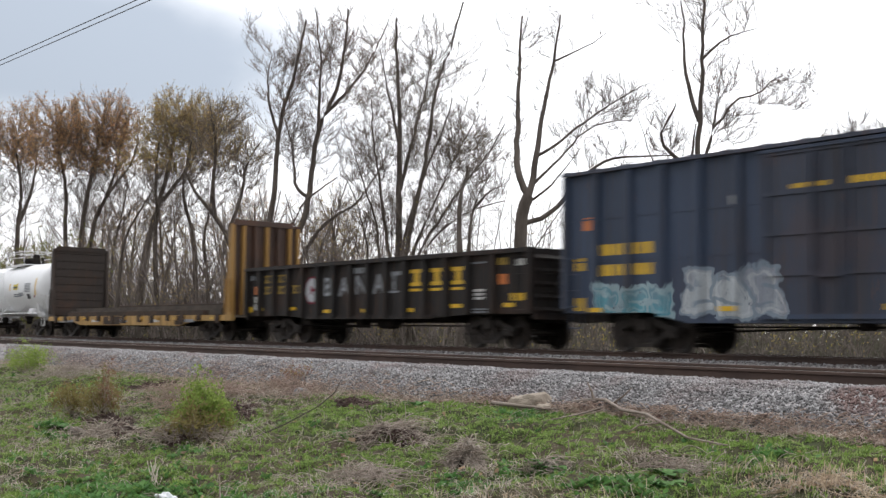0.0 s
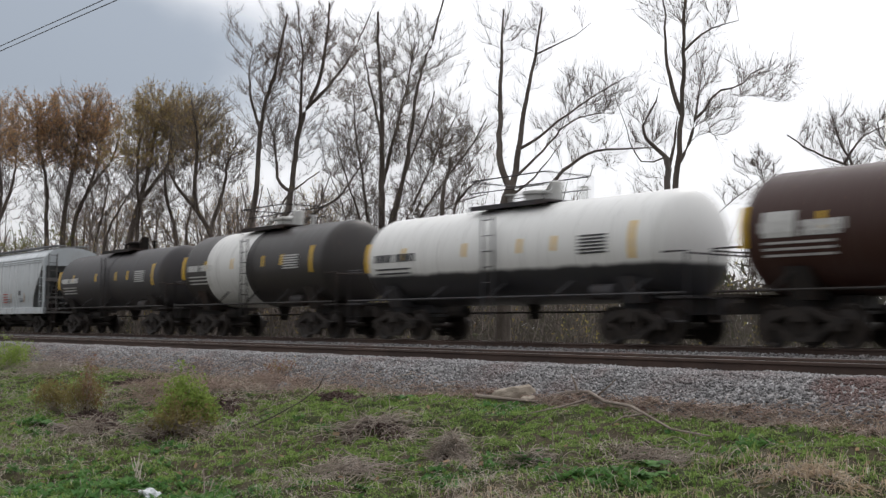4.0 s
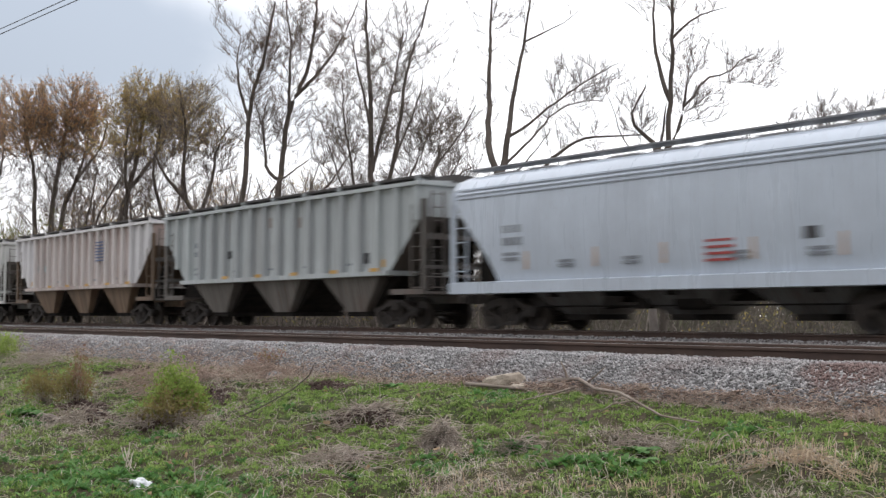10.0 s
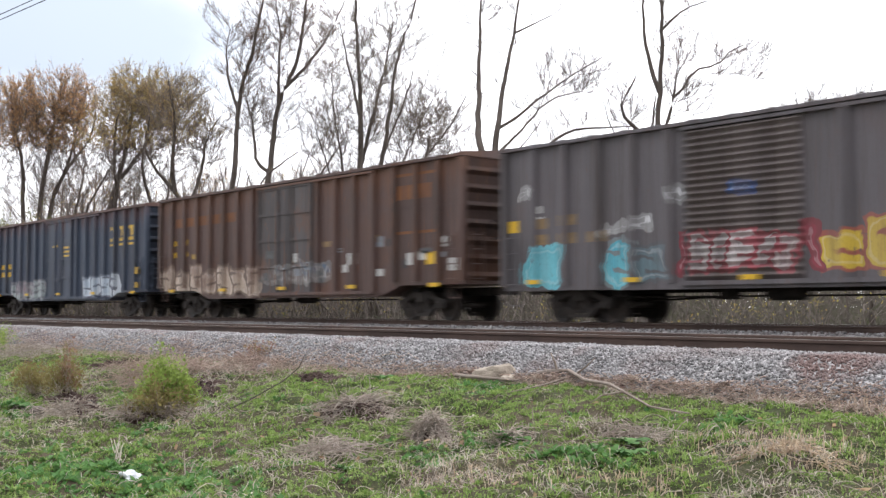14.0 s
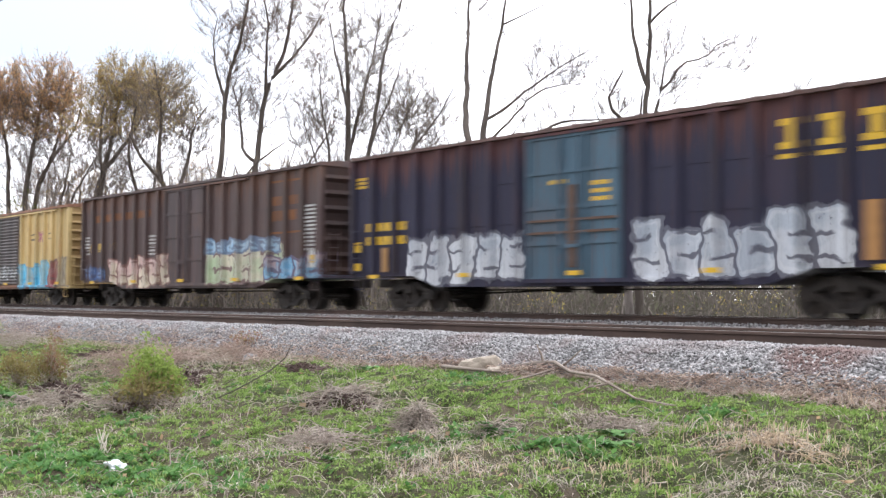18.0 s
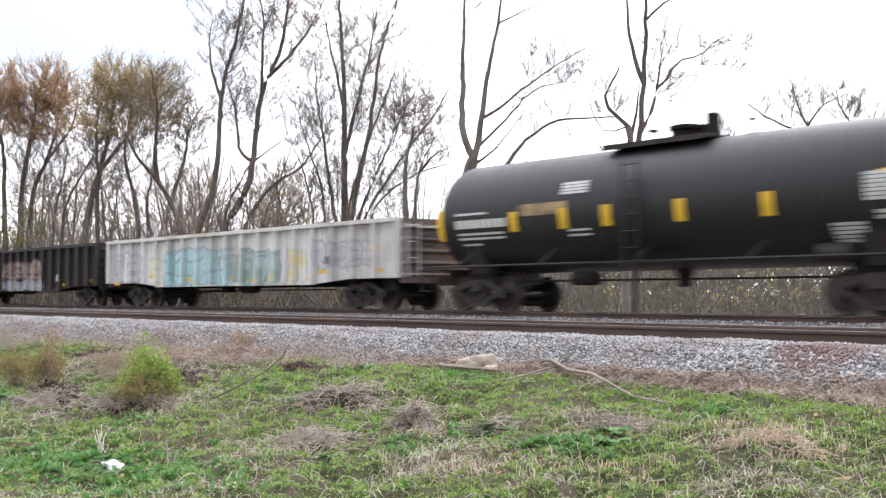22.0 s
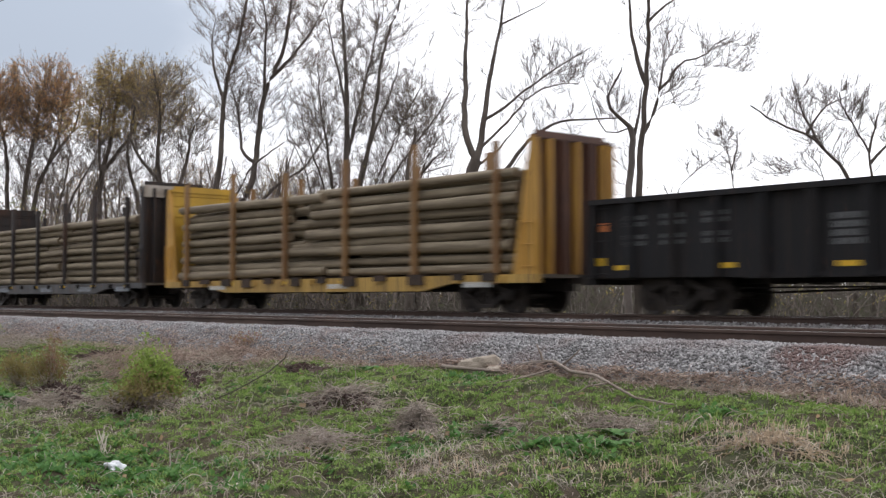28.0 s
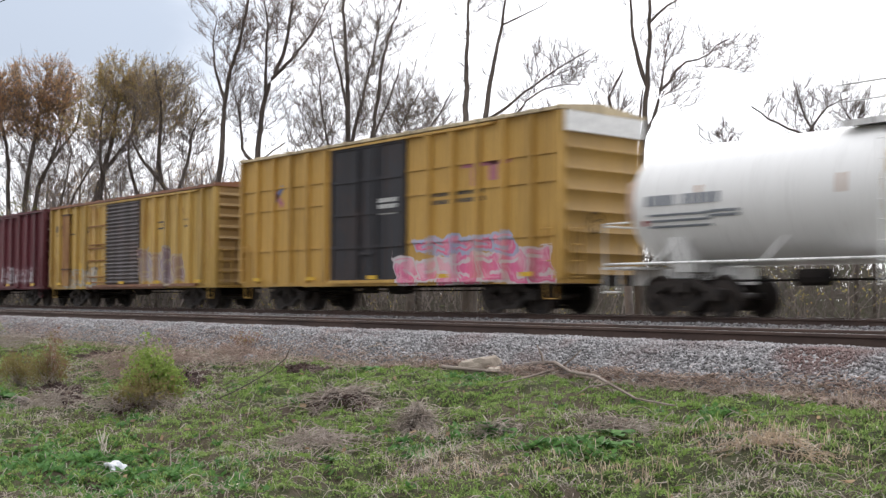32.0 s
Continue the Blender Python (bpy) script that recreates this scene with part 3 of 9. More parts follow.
def stencil(root, x, z, w, h, y, material, lines=1, gap=0.5, name="stencil"):
    """Lines of small lettering too small to read, as bars."""
    m = Mesh()
    rs = random.Random(int(x * 100 + z * 10 + w * 7))
    for i in range(lines):
        zz = z - i * h * (1 + gap)
        k = x
        while k < x + w:
            q = rs.uniform(0.5, 1.1) * h
            m.box(k, min(k + q, x + w), -y - 0.004, -y + 0.02, zz, zz + h)
            k += q + h * 0.25
    ob = part(name, m, material, root)
    ob["kind"] = "stuff"
    return ob


def big_letters(root, x, z, w, h, y, material, n=3, pitch=1.5, bar=True):
    """The owner's mark, as plain blocks with a bar under each."""
    for i in range(n):
        m = Mesh()
        a = x + i * pitch * w
        m.box(a + w * 0.3, a + w * 0.7, -y - 0.005, -y + 0.02, z + 0.2 * h, z + h * 0.8)
        m.box(a, a + w, -y - 0.005, -y + 0.02, z + h * 0.78, z + h)
        m.box(a, a + w, -y - 0.005, -y + 0.02, z, z + h * 0.22)
        if bar:
            m.box(a - 0.02, a + w, -y - 0.005, -y + 0.02, z - h * 0.32, z - h * 0.16)
        part("emblem", m, material, root)


def ladder(root, x, z0, z1, y, material, width=0.42, depth=0.07, axis="x", step=0.38):
    """Side ladder (axis x) or end ladder (axis y)."""
    m = Mesh()
    n = max(2, int((z1 - z0) / step) + 1)
    for i in range(n):
        z = z0 + (z1 - z0) * i / (n - 1)
        if axis == "x":
            m.tube([(x - width / 2, y, z), (x + width / 2, y, z)], 0.014, 4)
        else:
            m.tube([(x, y - width / 2, z), (x, y + width / 2, z)], 0.014, 4)
    for s in (-1, 1):
        if axis == "x":
            m.box(x + s * width / 2 - 0.02, x + s * width / 2 + 0.02, y - 0.012, y + 0.03, z0 - 0.08, z1 + 0.08)
        else:
            m.box(x - 0.02, x + 0.02, y + s * width / 2 - 0.02, y + s * width / 2 + 0.02, z0 - 0.08, z1 + 0.08)
    return part("ladder", m, material, root)


def underframe(root, half, z=0.95, belly=0.0):
    """Centre sill, brake gear and cross bearers."""
    part("centre_sill", Mesh().box(-half + 0.3, half - 0.3, -0.2, 0.2, 0.72 - belly, z), M_UNDER, root)
    for i in range(7):
        x = -half * 0.75 + half * 1.5 * i / 6
        m = Mesh().box(x - 0.06, x + 0.06, -1.3, -0.2, z - 0.14, z - 0.004).box(x - 0.06, x + 0.06, 0.2, 1.3, z - 0.14, z - 0.004)
        part("cross_bearer", m, M_UNDER, root)
    m = Mesh().lathe([(-0.75, 0.05), (-0.7, 0.2), (0.2, 0.2), (0.25, 0.05)], "x", (0.6, -0.75, 0.72), 12)
    part("air_reservoir", m, M_UNDER, root, smooth=40)
    m = Mesh().box(-1.3, -0.9, -0.95, -0.6, 0.55, 0.9).tube([(-half * 0.6, -0.9, 0.62), (half * 0.6, -0.9, 0.62)], 0.02, 4).tube([(-half * 0.6, -0.5, 0.5), (-1.2, -0.6, 0.62)], 0.025, 4)
    part("brake_rigging", m, M_UNDER, root)


def brake_wheel(root, x, y, z, material):
    m = Mesh()
    pts = [(x, y + 0.26 * math.cos(a), z + 0.26 * math.sin(a)) for a in [2 * math.pi * k / 14 for k in range(15)]]
    m.tube(pts, 0.018, 4)
    for a in (0.5, 2.6, 4.7):
        m.tube([(x - 0.03, y, z), (x, y + 0.26 * math.cos(a), z + 0.26 * math.sin(a))], 0.012, 4)
    return part("brake_wheel", m, material, root)


def corrugated_end(half, w, z0, z1, ribs, depth=0.09, side=1):
    """A car end pressed into deep horizontal ribs."""
    m = Mesh()
    n = ribs * 4
    out = []
    for i in range(n + 1):
        u = i / n
        d = depth * max(0.0, math.sin(u * ribs * 2 * math.pi)) ** 0.7 if 0 < i < n else 0
        out.append((half + d, z0 + (z1 - z0) * u))
    v, f = [], []
    for x, z in out:
        v += [(side * x, -w, z), (side * x, w, z)]
    for i in range(n):
        a = 2 * i
        f.append((a, a + 1, a + 3, a + 2) if side > 0 else (a, a + 2, a + 3, a + 1))
    return m.add(v, f)


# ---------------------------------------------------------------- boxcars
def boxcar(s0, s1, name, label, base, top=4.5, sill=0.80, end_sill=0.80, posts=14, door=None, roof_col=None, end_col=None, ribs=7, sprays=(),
           grime=0.35, rust=0.15, joints=(), tall_white_end=False, rust_col=(0.16, 0.07, 0.035), eave=None, sill_col=None, seam=0.012):
    """An outside-post boxcar. door: (kind, x0, x1, colour) with kind plug or louvre, any number of them."""
    root, s, half = car_root("boxcar", s0, s1, label)
    paint = car_paint(name + "_paint", root, base, sprays=sprays, grime=grime, rust=rust, rust_col=rust_col, eave=eave)
    roof_m = car_paint(name + "_roof_paint", root, roof_col or base, grime=0.5, rust=rust + 0.2, rust_col=rust_col)
    # Ends get a darkened side colour: their shade is put into the paint.
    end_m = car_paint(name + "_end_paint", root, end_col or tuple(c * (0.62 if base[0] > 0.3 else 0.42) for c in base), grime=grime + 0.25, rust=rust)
    # More grime on the posts: dirt, and their shade put into the colour.
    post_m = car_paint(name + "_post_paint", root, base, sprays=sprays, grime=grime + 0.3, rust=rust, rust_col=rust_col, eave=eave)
    w, z1 = 1.44, top - 0.10
    lo = [(-half, end_sill), (-half, z1), (half, z1), (half, end_sill)]
    if sill < end_sill:
        lo += [(half - 2.9, end_sill), (half - 3.9, sill), (-half + 3.9, sill), (-half + 2.9, end_sill)]
    part("body", Mesh().prism(lo, "y", -w, w), paint, root)
    for d in joints:
        part("panel_seam", Mesh().box(-half + 0.1, half - 0.1, -w - seam, -w + 0.01, d, d + 0.03 + seam * 0.5), paint, root)
    # roof: low gable with cross ribs and an overhanging eave
    m = Mesh().prism([(-w - 0.14, top - 0.10), (-w - 0.14, top - 0.02), (0, top + 0.14), (w + 0.14, top - 0.02), (w + 0.14, top - 0.10)], "x", -half - 0.05, half + 0.05)
    roof = part("roof", m, roof_m, root)
    n = int(half * 2 / 1.0)
    rib = Mesh().prism([(-w - 0.15, top - 0.045), (-w - 0.15, top + 0.012), (0, top + 0.175), (w + 0.15, top + 0.012), (w + 0.15, top - 0.045)], "x", -0.05, 0.05).data("roof_rib", roof_m)
    for i in range(n + 1):
        part("roof_rib", rib, None, roof, at=(-half + 0.1 + (2 * half - 0.2) * i / n, 0, 0))
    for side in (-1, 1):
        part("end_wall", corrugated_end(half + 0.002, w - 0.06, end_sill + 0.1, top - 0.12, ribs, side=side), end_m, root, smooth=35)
    if tall_white_end:
        m = Mesh().box(half + 0.004, half + 0.10, -w + 0.0, w - 0.0, top - 0.62, top - 0.12)
        part("end_stripe", m, plain(name + "_white", (0.75, 0.75, 0.73), 0.5), root, "white painted band")
    doors = door or []
    spans = [(a, b) for _, a, b, _ in doors]
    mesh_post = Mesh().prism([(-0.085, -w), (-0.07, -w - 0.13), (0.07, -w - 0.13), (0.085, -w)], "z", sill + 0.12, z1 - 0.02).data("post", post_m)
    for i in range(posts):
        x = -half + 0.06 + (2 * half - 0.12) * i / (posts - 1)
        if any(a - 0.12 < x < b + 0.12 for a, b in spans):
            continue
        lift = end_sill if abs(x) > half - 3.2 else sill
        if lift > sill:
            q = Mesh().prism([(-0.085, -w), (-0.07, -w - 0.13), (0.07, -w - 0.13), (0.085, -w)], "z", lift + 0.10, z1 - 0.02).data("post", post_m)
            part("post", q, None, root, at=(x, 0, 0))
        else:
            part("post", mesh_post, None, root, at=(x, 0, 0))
    sill_m = car_paint(name + "_sill_paint", root, sill_col, sprays=sprays, grime=grime, rust=0.5, rust_col=rust_col) if sill_col else paint
    part("side_sill", Mesh().box(-half + 3.95, half - 3.95, -w - 0.05, -w + 0.02, sill - 0.02, sill + 0.12), sill_m, root)
    for kind, a, b, colour in doors:
        dm = paint if colour is None else car_paint(name + "_door_paint", root, colour, grime=grime + 0.1, rust=min(1.0, rust * (0.35 if kind == "louvre" else 1.8)), rust_col=rust_col, sprays=sprays)
        zt, zb = top - 0.22, sill + 0.16
        if kind == "louvre":
            out = [(-w - 0.02, zb)]
            k = 22
            for i in range(k):
                za, zz = zb + (zt - zb) * i / k, zb + (zt - zb) * (i + 1) / k
                out += [(-w - 0.05, za + 0.02), (-w - 0.12, za + 0.09), (-w - 0.12, zz - 0.05), (-w - 0.05, zz)]
            out += [(-w - 0.02, zt), (-w + 0.05, zt), (-w + 0.05, zb)]
            d = part("door", Mesh().prism(out, "x", a, b), dm, root, "ribbed sliding door")
        else:
            d = part("door", Mesh().box(a, b, -w - 0.05, -w + 0.05, zb, zt), dm, root, "wide panel door")
            for i in range(5):
                z = zb + (zt - zb) * i / 4
                part("door_rib", Mesh().box(a, b, -w - 0.085, -w - 0.03, z - 0.05, z + 0.05), dm, d)
            for u in (0.0, 0.36, 0.64, 1.0):
                x = a + 0.05 + (b - a - 0.1) * u
                part("door_post", Mesh().box(x - 0.05, x + 0.05, -w - 0.10, -w - 0.04, zb, zt), dm, d)
            for u in (0.42, 0.58):
                x = a + (b - a) * u
                part("lock_rod", Mesh().tube([(x, -w - 0.10, zb - 0.03), (x, -w - 0.10, zt - 0.1)], 0.022, 6), dm, d)
            part("lock_handle", Mesh().box(a + (b - a) * 0.42, a + (b - a) * 0.60, -w - 0.13, -w - 0.10, zb + 0.75, zb + 0.83), dm, d)
    if doors:
        a, b = min(q[0] for q in spans), max(q[1] for q in spans)
        reach = b - a
        part("door_track", Mesh().box(a - 0.1, min(b + reach, half - 0.3), -w - 0.14, -w - 0.0, sill + 0.06, sill + 0.16), sill_m, root)
        part("door_track", Mesh().box(a - 0.1, min(b + reach, half - 0.3), -w - 0.12, -w - 0.0, top - 0.20, top - 0.13), paint, root)
    for x in (half - 0.42, -half + 0.42):
        ladder(root, x, end_sill + 0.15, end_sill + 1.35, -w - 0.15, paint)
        st = Mesh().tube([(x - 0.2, -w - 0.02, end_sill + 0.05), (x - 0.2, -w - 0.02, end_sill - 0.38), (x + 0.2, -w - 0.02, end_sill - 0.38), (x + 0.2, -w - 0.02, end_sill + 0.05)], 0.02, 4)
        part("stirrup_step", st, paint, root)
    ladder(root, half + 0.11, end_sill + 0.15, end_sill + 1.35, -w + 0.35, paint, axis="y")
    brake_wheel(root, half + 0.2, -0.5, end_sill + 1.5, M_UNDER)
    underframe(root, half)
    running_gear(root, s, half, 2.35)
    for i in range(5):
        x = -half + 1.2 + (2 * half - 2.4) * i / 4
        mark(root, x - 0.22, x + 0.22, max(sill, 0.8) + 0.16, max(sill, 0.8) + 0.27, w + 0.14, M_YELLOW, "reflector")
    return root, half, w


# ---------------------------------------------------------------- gondolas
def gondola(s0, s1, name, label, base, top=2.68, sill=0.62, end_sill=0.95, posts=17, sprays=(), grime=0.35, rust=0.2, chord=None, heap=None, rust_col=(0.16, 0.07, 0.035), second=None, end_col=None):
    root, s, half = car_root("gondola", s0, s1, label)
    paint = car_paint(name + "_paint", root, base, sprays=sprays, grime=grime, rust=rust, rust_col=rust_col, second=second)
    chord_m = car_paint(name + "_chord_paint", root, chord, grime=0.2, rust=rust) if chord else paint
    end_m = car_paint(name + "_end_paint", root, end_col, grime=0.5, rust=0.5) if end_col else paint
    w = 1.42
    lo = [(-half, end_sill), (-half, top - 0.06), (half, top - 0.06), (half, end_sill), (half - 2.6, end_sill), (half - 4.4, sill), (-half + 4.4, sill), (-half + 2.6, end_sill)]
    for y in (-1, 1):
        part("side_wall", Mesh().prism(lo, "y", y * w, y * (w - 0.05)), paint, root)
        part("top_chord", Mesh().box(-half, half, y * (w + 0.05) - 0.12, y * (w + 0.05) + 0.12, top - 0.10, top + 0.02), chord_m, root)
    part("floor", Mesh().box(-half, half, -w + 0.06, w - 0.06, end_sill - 0.02, end_sill + 0.05), M_UNDER, root)
    for side in (-1, 1):
        m = corrugated_end(half + 0.002, w - 0.02, end_sill, top, 5, 0.10, side)
        part("end_wall", m, end_m, root, smooth=35)
        part("end_sill_plate", Mesh().box(side * half - 0.06, side * half + 0.06, -w, w, end_sill - 0.15, end_sill + 0.02), end_m, root)
        part("end_inner_sheet", Mesh().box(side * half - 0.05, side * half - 0.005, -w + 0.06, w - 0.06, end_sill, top - 0.02), paint, root)
    for x in posts if isinstance(posts, list) else [-half + 0.1 + (2 * half - 0.2) * i / (posts - 1) for i in range(posts)]:
        d = abs(x) - (half - 4.4)
        lift = sill + (end_sill - sill) * min(1, max(0, d / 1.8))
        q = Mesh().prism([(-0.095, -w), (-0.075, -w - 0.16), (0.075, -w - 0.16), (0.095, -w)], "z", lift + 0.01, top - 0.08)
        part("post", q, paint, root, at=(x, 0, 0))
    part("side_sill", Mesh().box(-half + 4.4, half - 4.4, -w - 0.07, -w + 0.02, sill - 0.03, sill + 0.09), paint, root)
    for x in (half - 0.45, -half + 0.45):
        ladder(root, x, end_sill + 0.1, top - 0.2, -w - 0.10, paint)
    ladder(root, half + 0.13, end_sill + 0.1, top - 0.2, -w + 0.35, paint, axis="y")
    brake_wheel(root, half + 0.2, -0.55, top - 0.55, M_UNDER)
    underframe(root, half, z=end_sill - 0.03)
    running_gear(root, s, half, 2.25)
    for i in range(7):
        x = -half + 1.0 + (2 * half - 2.0) * i / 6
        lift = sill if abs(x) < half - 4 else end_sill
        mark(root, x - 0.24, x + 0.24, lift + 0.18, lift + 0.29, w + 0.006, M_YELLOW, "reflector")
    return root, half, w


# ---------------------------------------------------------------- covered hoppers
# Dark grey for hopper end frames: shade between the cars put into their colour.
END_SHADE = (0.16, 0.155, 0.15)


def hopper_ends(root, half, top, z_break, slope_in, z_low, w, paint):
    """Open end framing: corner posts, ladders, braces and platform."""
    frame_m = car_paint(root.name + "_end_paint", root, END_SHADE, grime=0.5, rust=0.3)
    for side in (-1, 1):
        for y in (-1, 1):
            x = side * (half - 0.12)
            part("corner_post", Mesh().box(x - 0.07, x + 0.07, y * w - 0.05, y * w + 0.05, 1.05, top - 0.55), paint, root)
        part("end_platform", Mesh().box(side * (half - 1.5) - 1.45 * (side < 0) * 0, side * half, -w, w, 1.0, 1.08) if side > 0 else Mesh().box(-half, -half + 1.5, -w, w, 1.0, 1.08), frame_m, root)
        ladder(root, side * (half - 0.45), 1.2, top - 0.75, -w - 0.02, paint, width=0.5)
        m = Mesh()
        for y in (-0.55, 0.55):
            m.tube([(side * (half - 0.25), y, 1.08), (side * (half - 1.2), y, 2.7)], 0.05, 5)
        m.box(side * (half - 0.2) - 0.06, side * (half - 0.2) + 0.06, -w, w, 2.6, 2.75)
        m.box(side * (half - 0.2) - 0.05, side * (half - 0.2) + 0.05, -w, w, 1.75, 1.85)
        part("end_brace", m, frame_m, root)
        for y in (-0.62, 0.62):
            part("end_web", Mesh().prism([(side * (half - 0.3), 1.08), (side * (half - slope_in - 0.2), 1.08), (side * (half - 0.5), 3.1), (side * (half - 0.3), 3.1)], "y", y - 0.02, y + 0.02), M_UNDER, root)
        m = Mesh().tube([(side * half, -w, 1.5), (side * half, w, 1.5)], 0.02, 4).tube([(side * half, -w, 1.08), (side * half, -w, 1.5)], 0.02, 4).tube([(side * half, w, 1.08), (side * half, w, 1.5)], 0.02, 4)
        part("handrail", m, frame_m, root)
    ladder(root, half + 0.0, 1.2, top - 0.4, -w + 0.4, frame_m, axis="y")
    brake_wheel(root, half + 0.06, 0.45, 2.3, M_UNDER)
    part("brake_cylinder", Mesh().lathe([(half - 1.5, 0.06), (half - 1.45, 0.2), (half - 0.7, 0.2), (half - 0.65, 0.06)], "x", (0, -0.55, 1.4), 12), M_UNDER, root, smooth=40)


def running_boards(root, half, top, name):
    m_board = M_GALV
    for y in (-0.62, 0.62):
        b = part("running_board", Mesh().box(-half + 0.1, half - 0.1, y - 0.28, y + 0.28, top + 0.13, top + 0.165), m_board, root, "grey grating walkway on the roof")
        n = int(half * 1.1)
        for i in range(n + 1):
            x = -half + 0.3 + (2 * half - 0.6) * i / n
            part("board_bracket", Mesh().box(x - 0.025, x + 0.025, y - 0.27, y - 0.23, top - 0.16, top + 0.13).box(x - 0.025, x + 0.025, y + 0.23, y + 0.27, top - 0.16, top + 0.13), m_board, b)
    n = 10
    for i in range(n):
        x = -half + 0.9 + (2 * half - 1.8) * i / (n - 1)
        part("roof_hatch", Mesh().prism([(-0.28, top), (-0.25, top + 0.10), (0.25, top + 0.10), (0.28, top)], "x", x - 0.55, x + 0.55), m_board, root)


def smooth_hopper(s0, s1, name, label, base, top=4.33, rust=0.12, grime=0.22, gate=(0.10, 0.10, 0.10), sprays=()):
    """Curve-sided covered hopper with seams below the roof."""
    root, s, half = car_root("covered_hopper", s0, s1, label)
    paint = car_paint(name + "_paint", root, base, grime=grime, rust=rust, dirt=(0.24, 0.25, 0.26), rough=0.30, sprays=sprays)
    pts = [(0.9, 1.15), (1.36, 1.30), (1.45, 1.9), (1.49, 2.6), (1.49, 3.1), (1.47, 3.55), (1.455, 3.56), (1.445, 3.66), (1.46, 3.67), (1.42, 3.76), (1.405, 3.77), (1.385, 3.85), (1.39, 3.86),
           (1.22, 4.08), (0.95, 4.22), (0.55, 4.30), (0.0, top)]

    def reach(z):
        return float(np.interp(z, (1.15, 1.7, 3.35, 3.45), (half - 1.95, half - 1.75, half - 0.28, half - 0.2)))
    ring = [(-y, z) for y, z in pts] + [(y, z) for y, z in pts[-2::-1]]
    n = len(ring)
    v = [(-reach(z), y, z) for y, z in ring] + [(reach(z), y, z) for y, z in ring]
    f = [(i, i + 1, i + 1 + n, i + n) for i in range(n - 1)]
    for o in (0, n):
        for i in range(n // 2):
            q = (o + i, o + n - 1 - i, o + n - 2 - i, o + i + 1)
            q = q if len(set(q)) == 4 else tuple(dict.fromkeys(q))
            f.append(q if o == 0 else q[::-1])
    f.append((0, n, 2 * n - 1, n - 1))
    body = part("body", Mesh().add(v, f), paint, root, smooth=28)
    # Slope sheets: shade under the overhanging ends, painted as a darkened side colour.
    slope_shade_m = car_paint(name + "_slope_paint", root, tuple(c * 0.42 for c in base), grime=0.4, rust=0.2)
    body.data.materials.append(slope_shade_m)
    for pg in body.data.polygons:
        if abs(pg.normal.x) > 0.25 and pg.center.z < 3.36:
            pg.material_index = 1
    seam_m = car_paint(name + "_seam_paint", root, tuple(c * 0.6 for c in base), grime=0.2, rust=0.1)
    for z, y in ((3.56, 1.475), (3.68, 1.455), (3.79, 1.415)):
        part("roof_seam", Mesh().box(-half + 0.4, half - 0.4, -y - 0.012, -y + 0.03, z, z + 0.03), seam_m, root)
    for y in (-1, 1):
        part("side_sill", Mesh().prism([(y * 1.36, 1.30), (y * 1.52, 1.27), (y * 1.52, 0.98), (y * 1.42, 0.96), (y * 1.36, 1.0)], "x", -half, half), paint, root, "pale side sill")
    hopper_ends(root, half, top, 3.4, 1.9, 1.2, 1.44, paint)
    for side in (-1, 1):
        part("end_panel", Mesh().prism([(-1.40, 3.40), (-1.40, 3.86), (-1.2, 4.09), (-0.55, 4.30), (0, top), (0.55, 4.30), (1.2, 4.09), (1.40, 3.86), (1.40, 3.40)], "x", side * (half - 0.20), side * (half - 0.06)), paint, root)
    gate_m = car_paint(name + "_gate_paint", root, gate, grime=0.5, rust=0.2)
    for i in (-1, 0, 1):
        x = i * (half - 2.2) * 0.62
        q = Mesh()
        v = [(x - 1.5, -1.3, 1.16), (x + 1.5, -1.3, 1.16), (x + 1.5, 1.3, 1.16), (x - 1.5, 1.3, 1.16), (x - 0.55, -0.6, 0.42), (x + 0.55, -0.6, 0.42), (x + 0.55, 0.6, 0.42), (x - 0.55, 0.6, 0.42)]
        q.add(v, [(0, 3, 2, 1), (4, 5, 6, 7), (0, 1, 5, 4), (1, 2, 6, 5), (2, 3, 7, 6), (3, 0, 4, 7)])
        bay = part("hopper_bay", q, gate_m, root)
        part("discharge_gate", Mesh().box(x - 0.4, x + 0.4, -0.75, 0.75, 0.28, 0.42), M_YELLOW if name == "slate_hopper" else M_UNDER, bay)
    running_boards(root, half, top - 0.02, name)
    underframe(root, half, z=1.0)
    running_gear(root, s, half, 1.95)
    # small lettering, test panel and reflectors
    stencil(root, -half + 2.2, 2.55, 0.75, 0.20, 1.487, M_GREYMARK, 2, 0.6)
    stencil(root, -half + 2.2, 1.95, 0.6, 0.09, 1.46, M_GREYMARK, 2)
    stencil(root, half - 6.4, 2.0, 0.75, 0.06, 1.462, M_GREYMARK if name == "pale_hopper" else M_REDMARK, 4, 1.4)
    for u in (0.28, 0.42, 0.62, 0.75):
        stencil(root, -half + 2 * half * u, 1.72, 0.5, 0.07, 1.445, M_GREYMARK, 2, 0.6)
    mark(root, half - 3.9, half - 3.55, 1.95, 2.2, 1.462, M_DARKMARK, "test_panel")
    for u in (0.12, 0.3, 0.47, 0.64, 0.82):
        x = -half + 2 * half * u
        if name == "slate_hopper":
            mark(root, x, x + 0.4, 1.08, 1.14, 1.522, M_YELLOW, "reflector")
    for u in (0.2, 0.36, 0.5, 0.66, 0.8):
        x = -half + 2 * half * u
        mark(root, x, x + 0.09, 1.58, 2.05, 1.462, M_FADE, "reflector")
    return root, half


M_FADE = plain("faded_reflector", (0.56, 0.40, 0.29), 0.5)


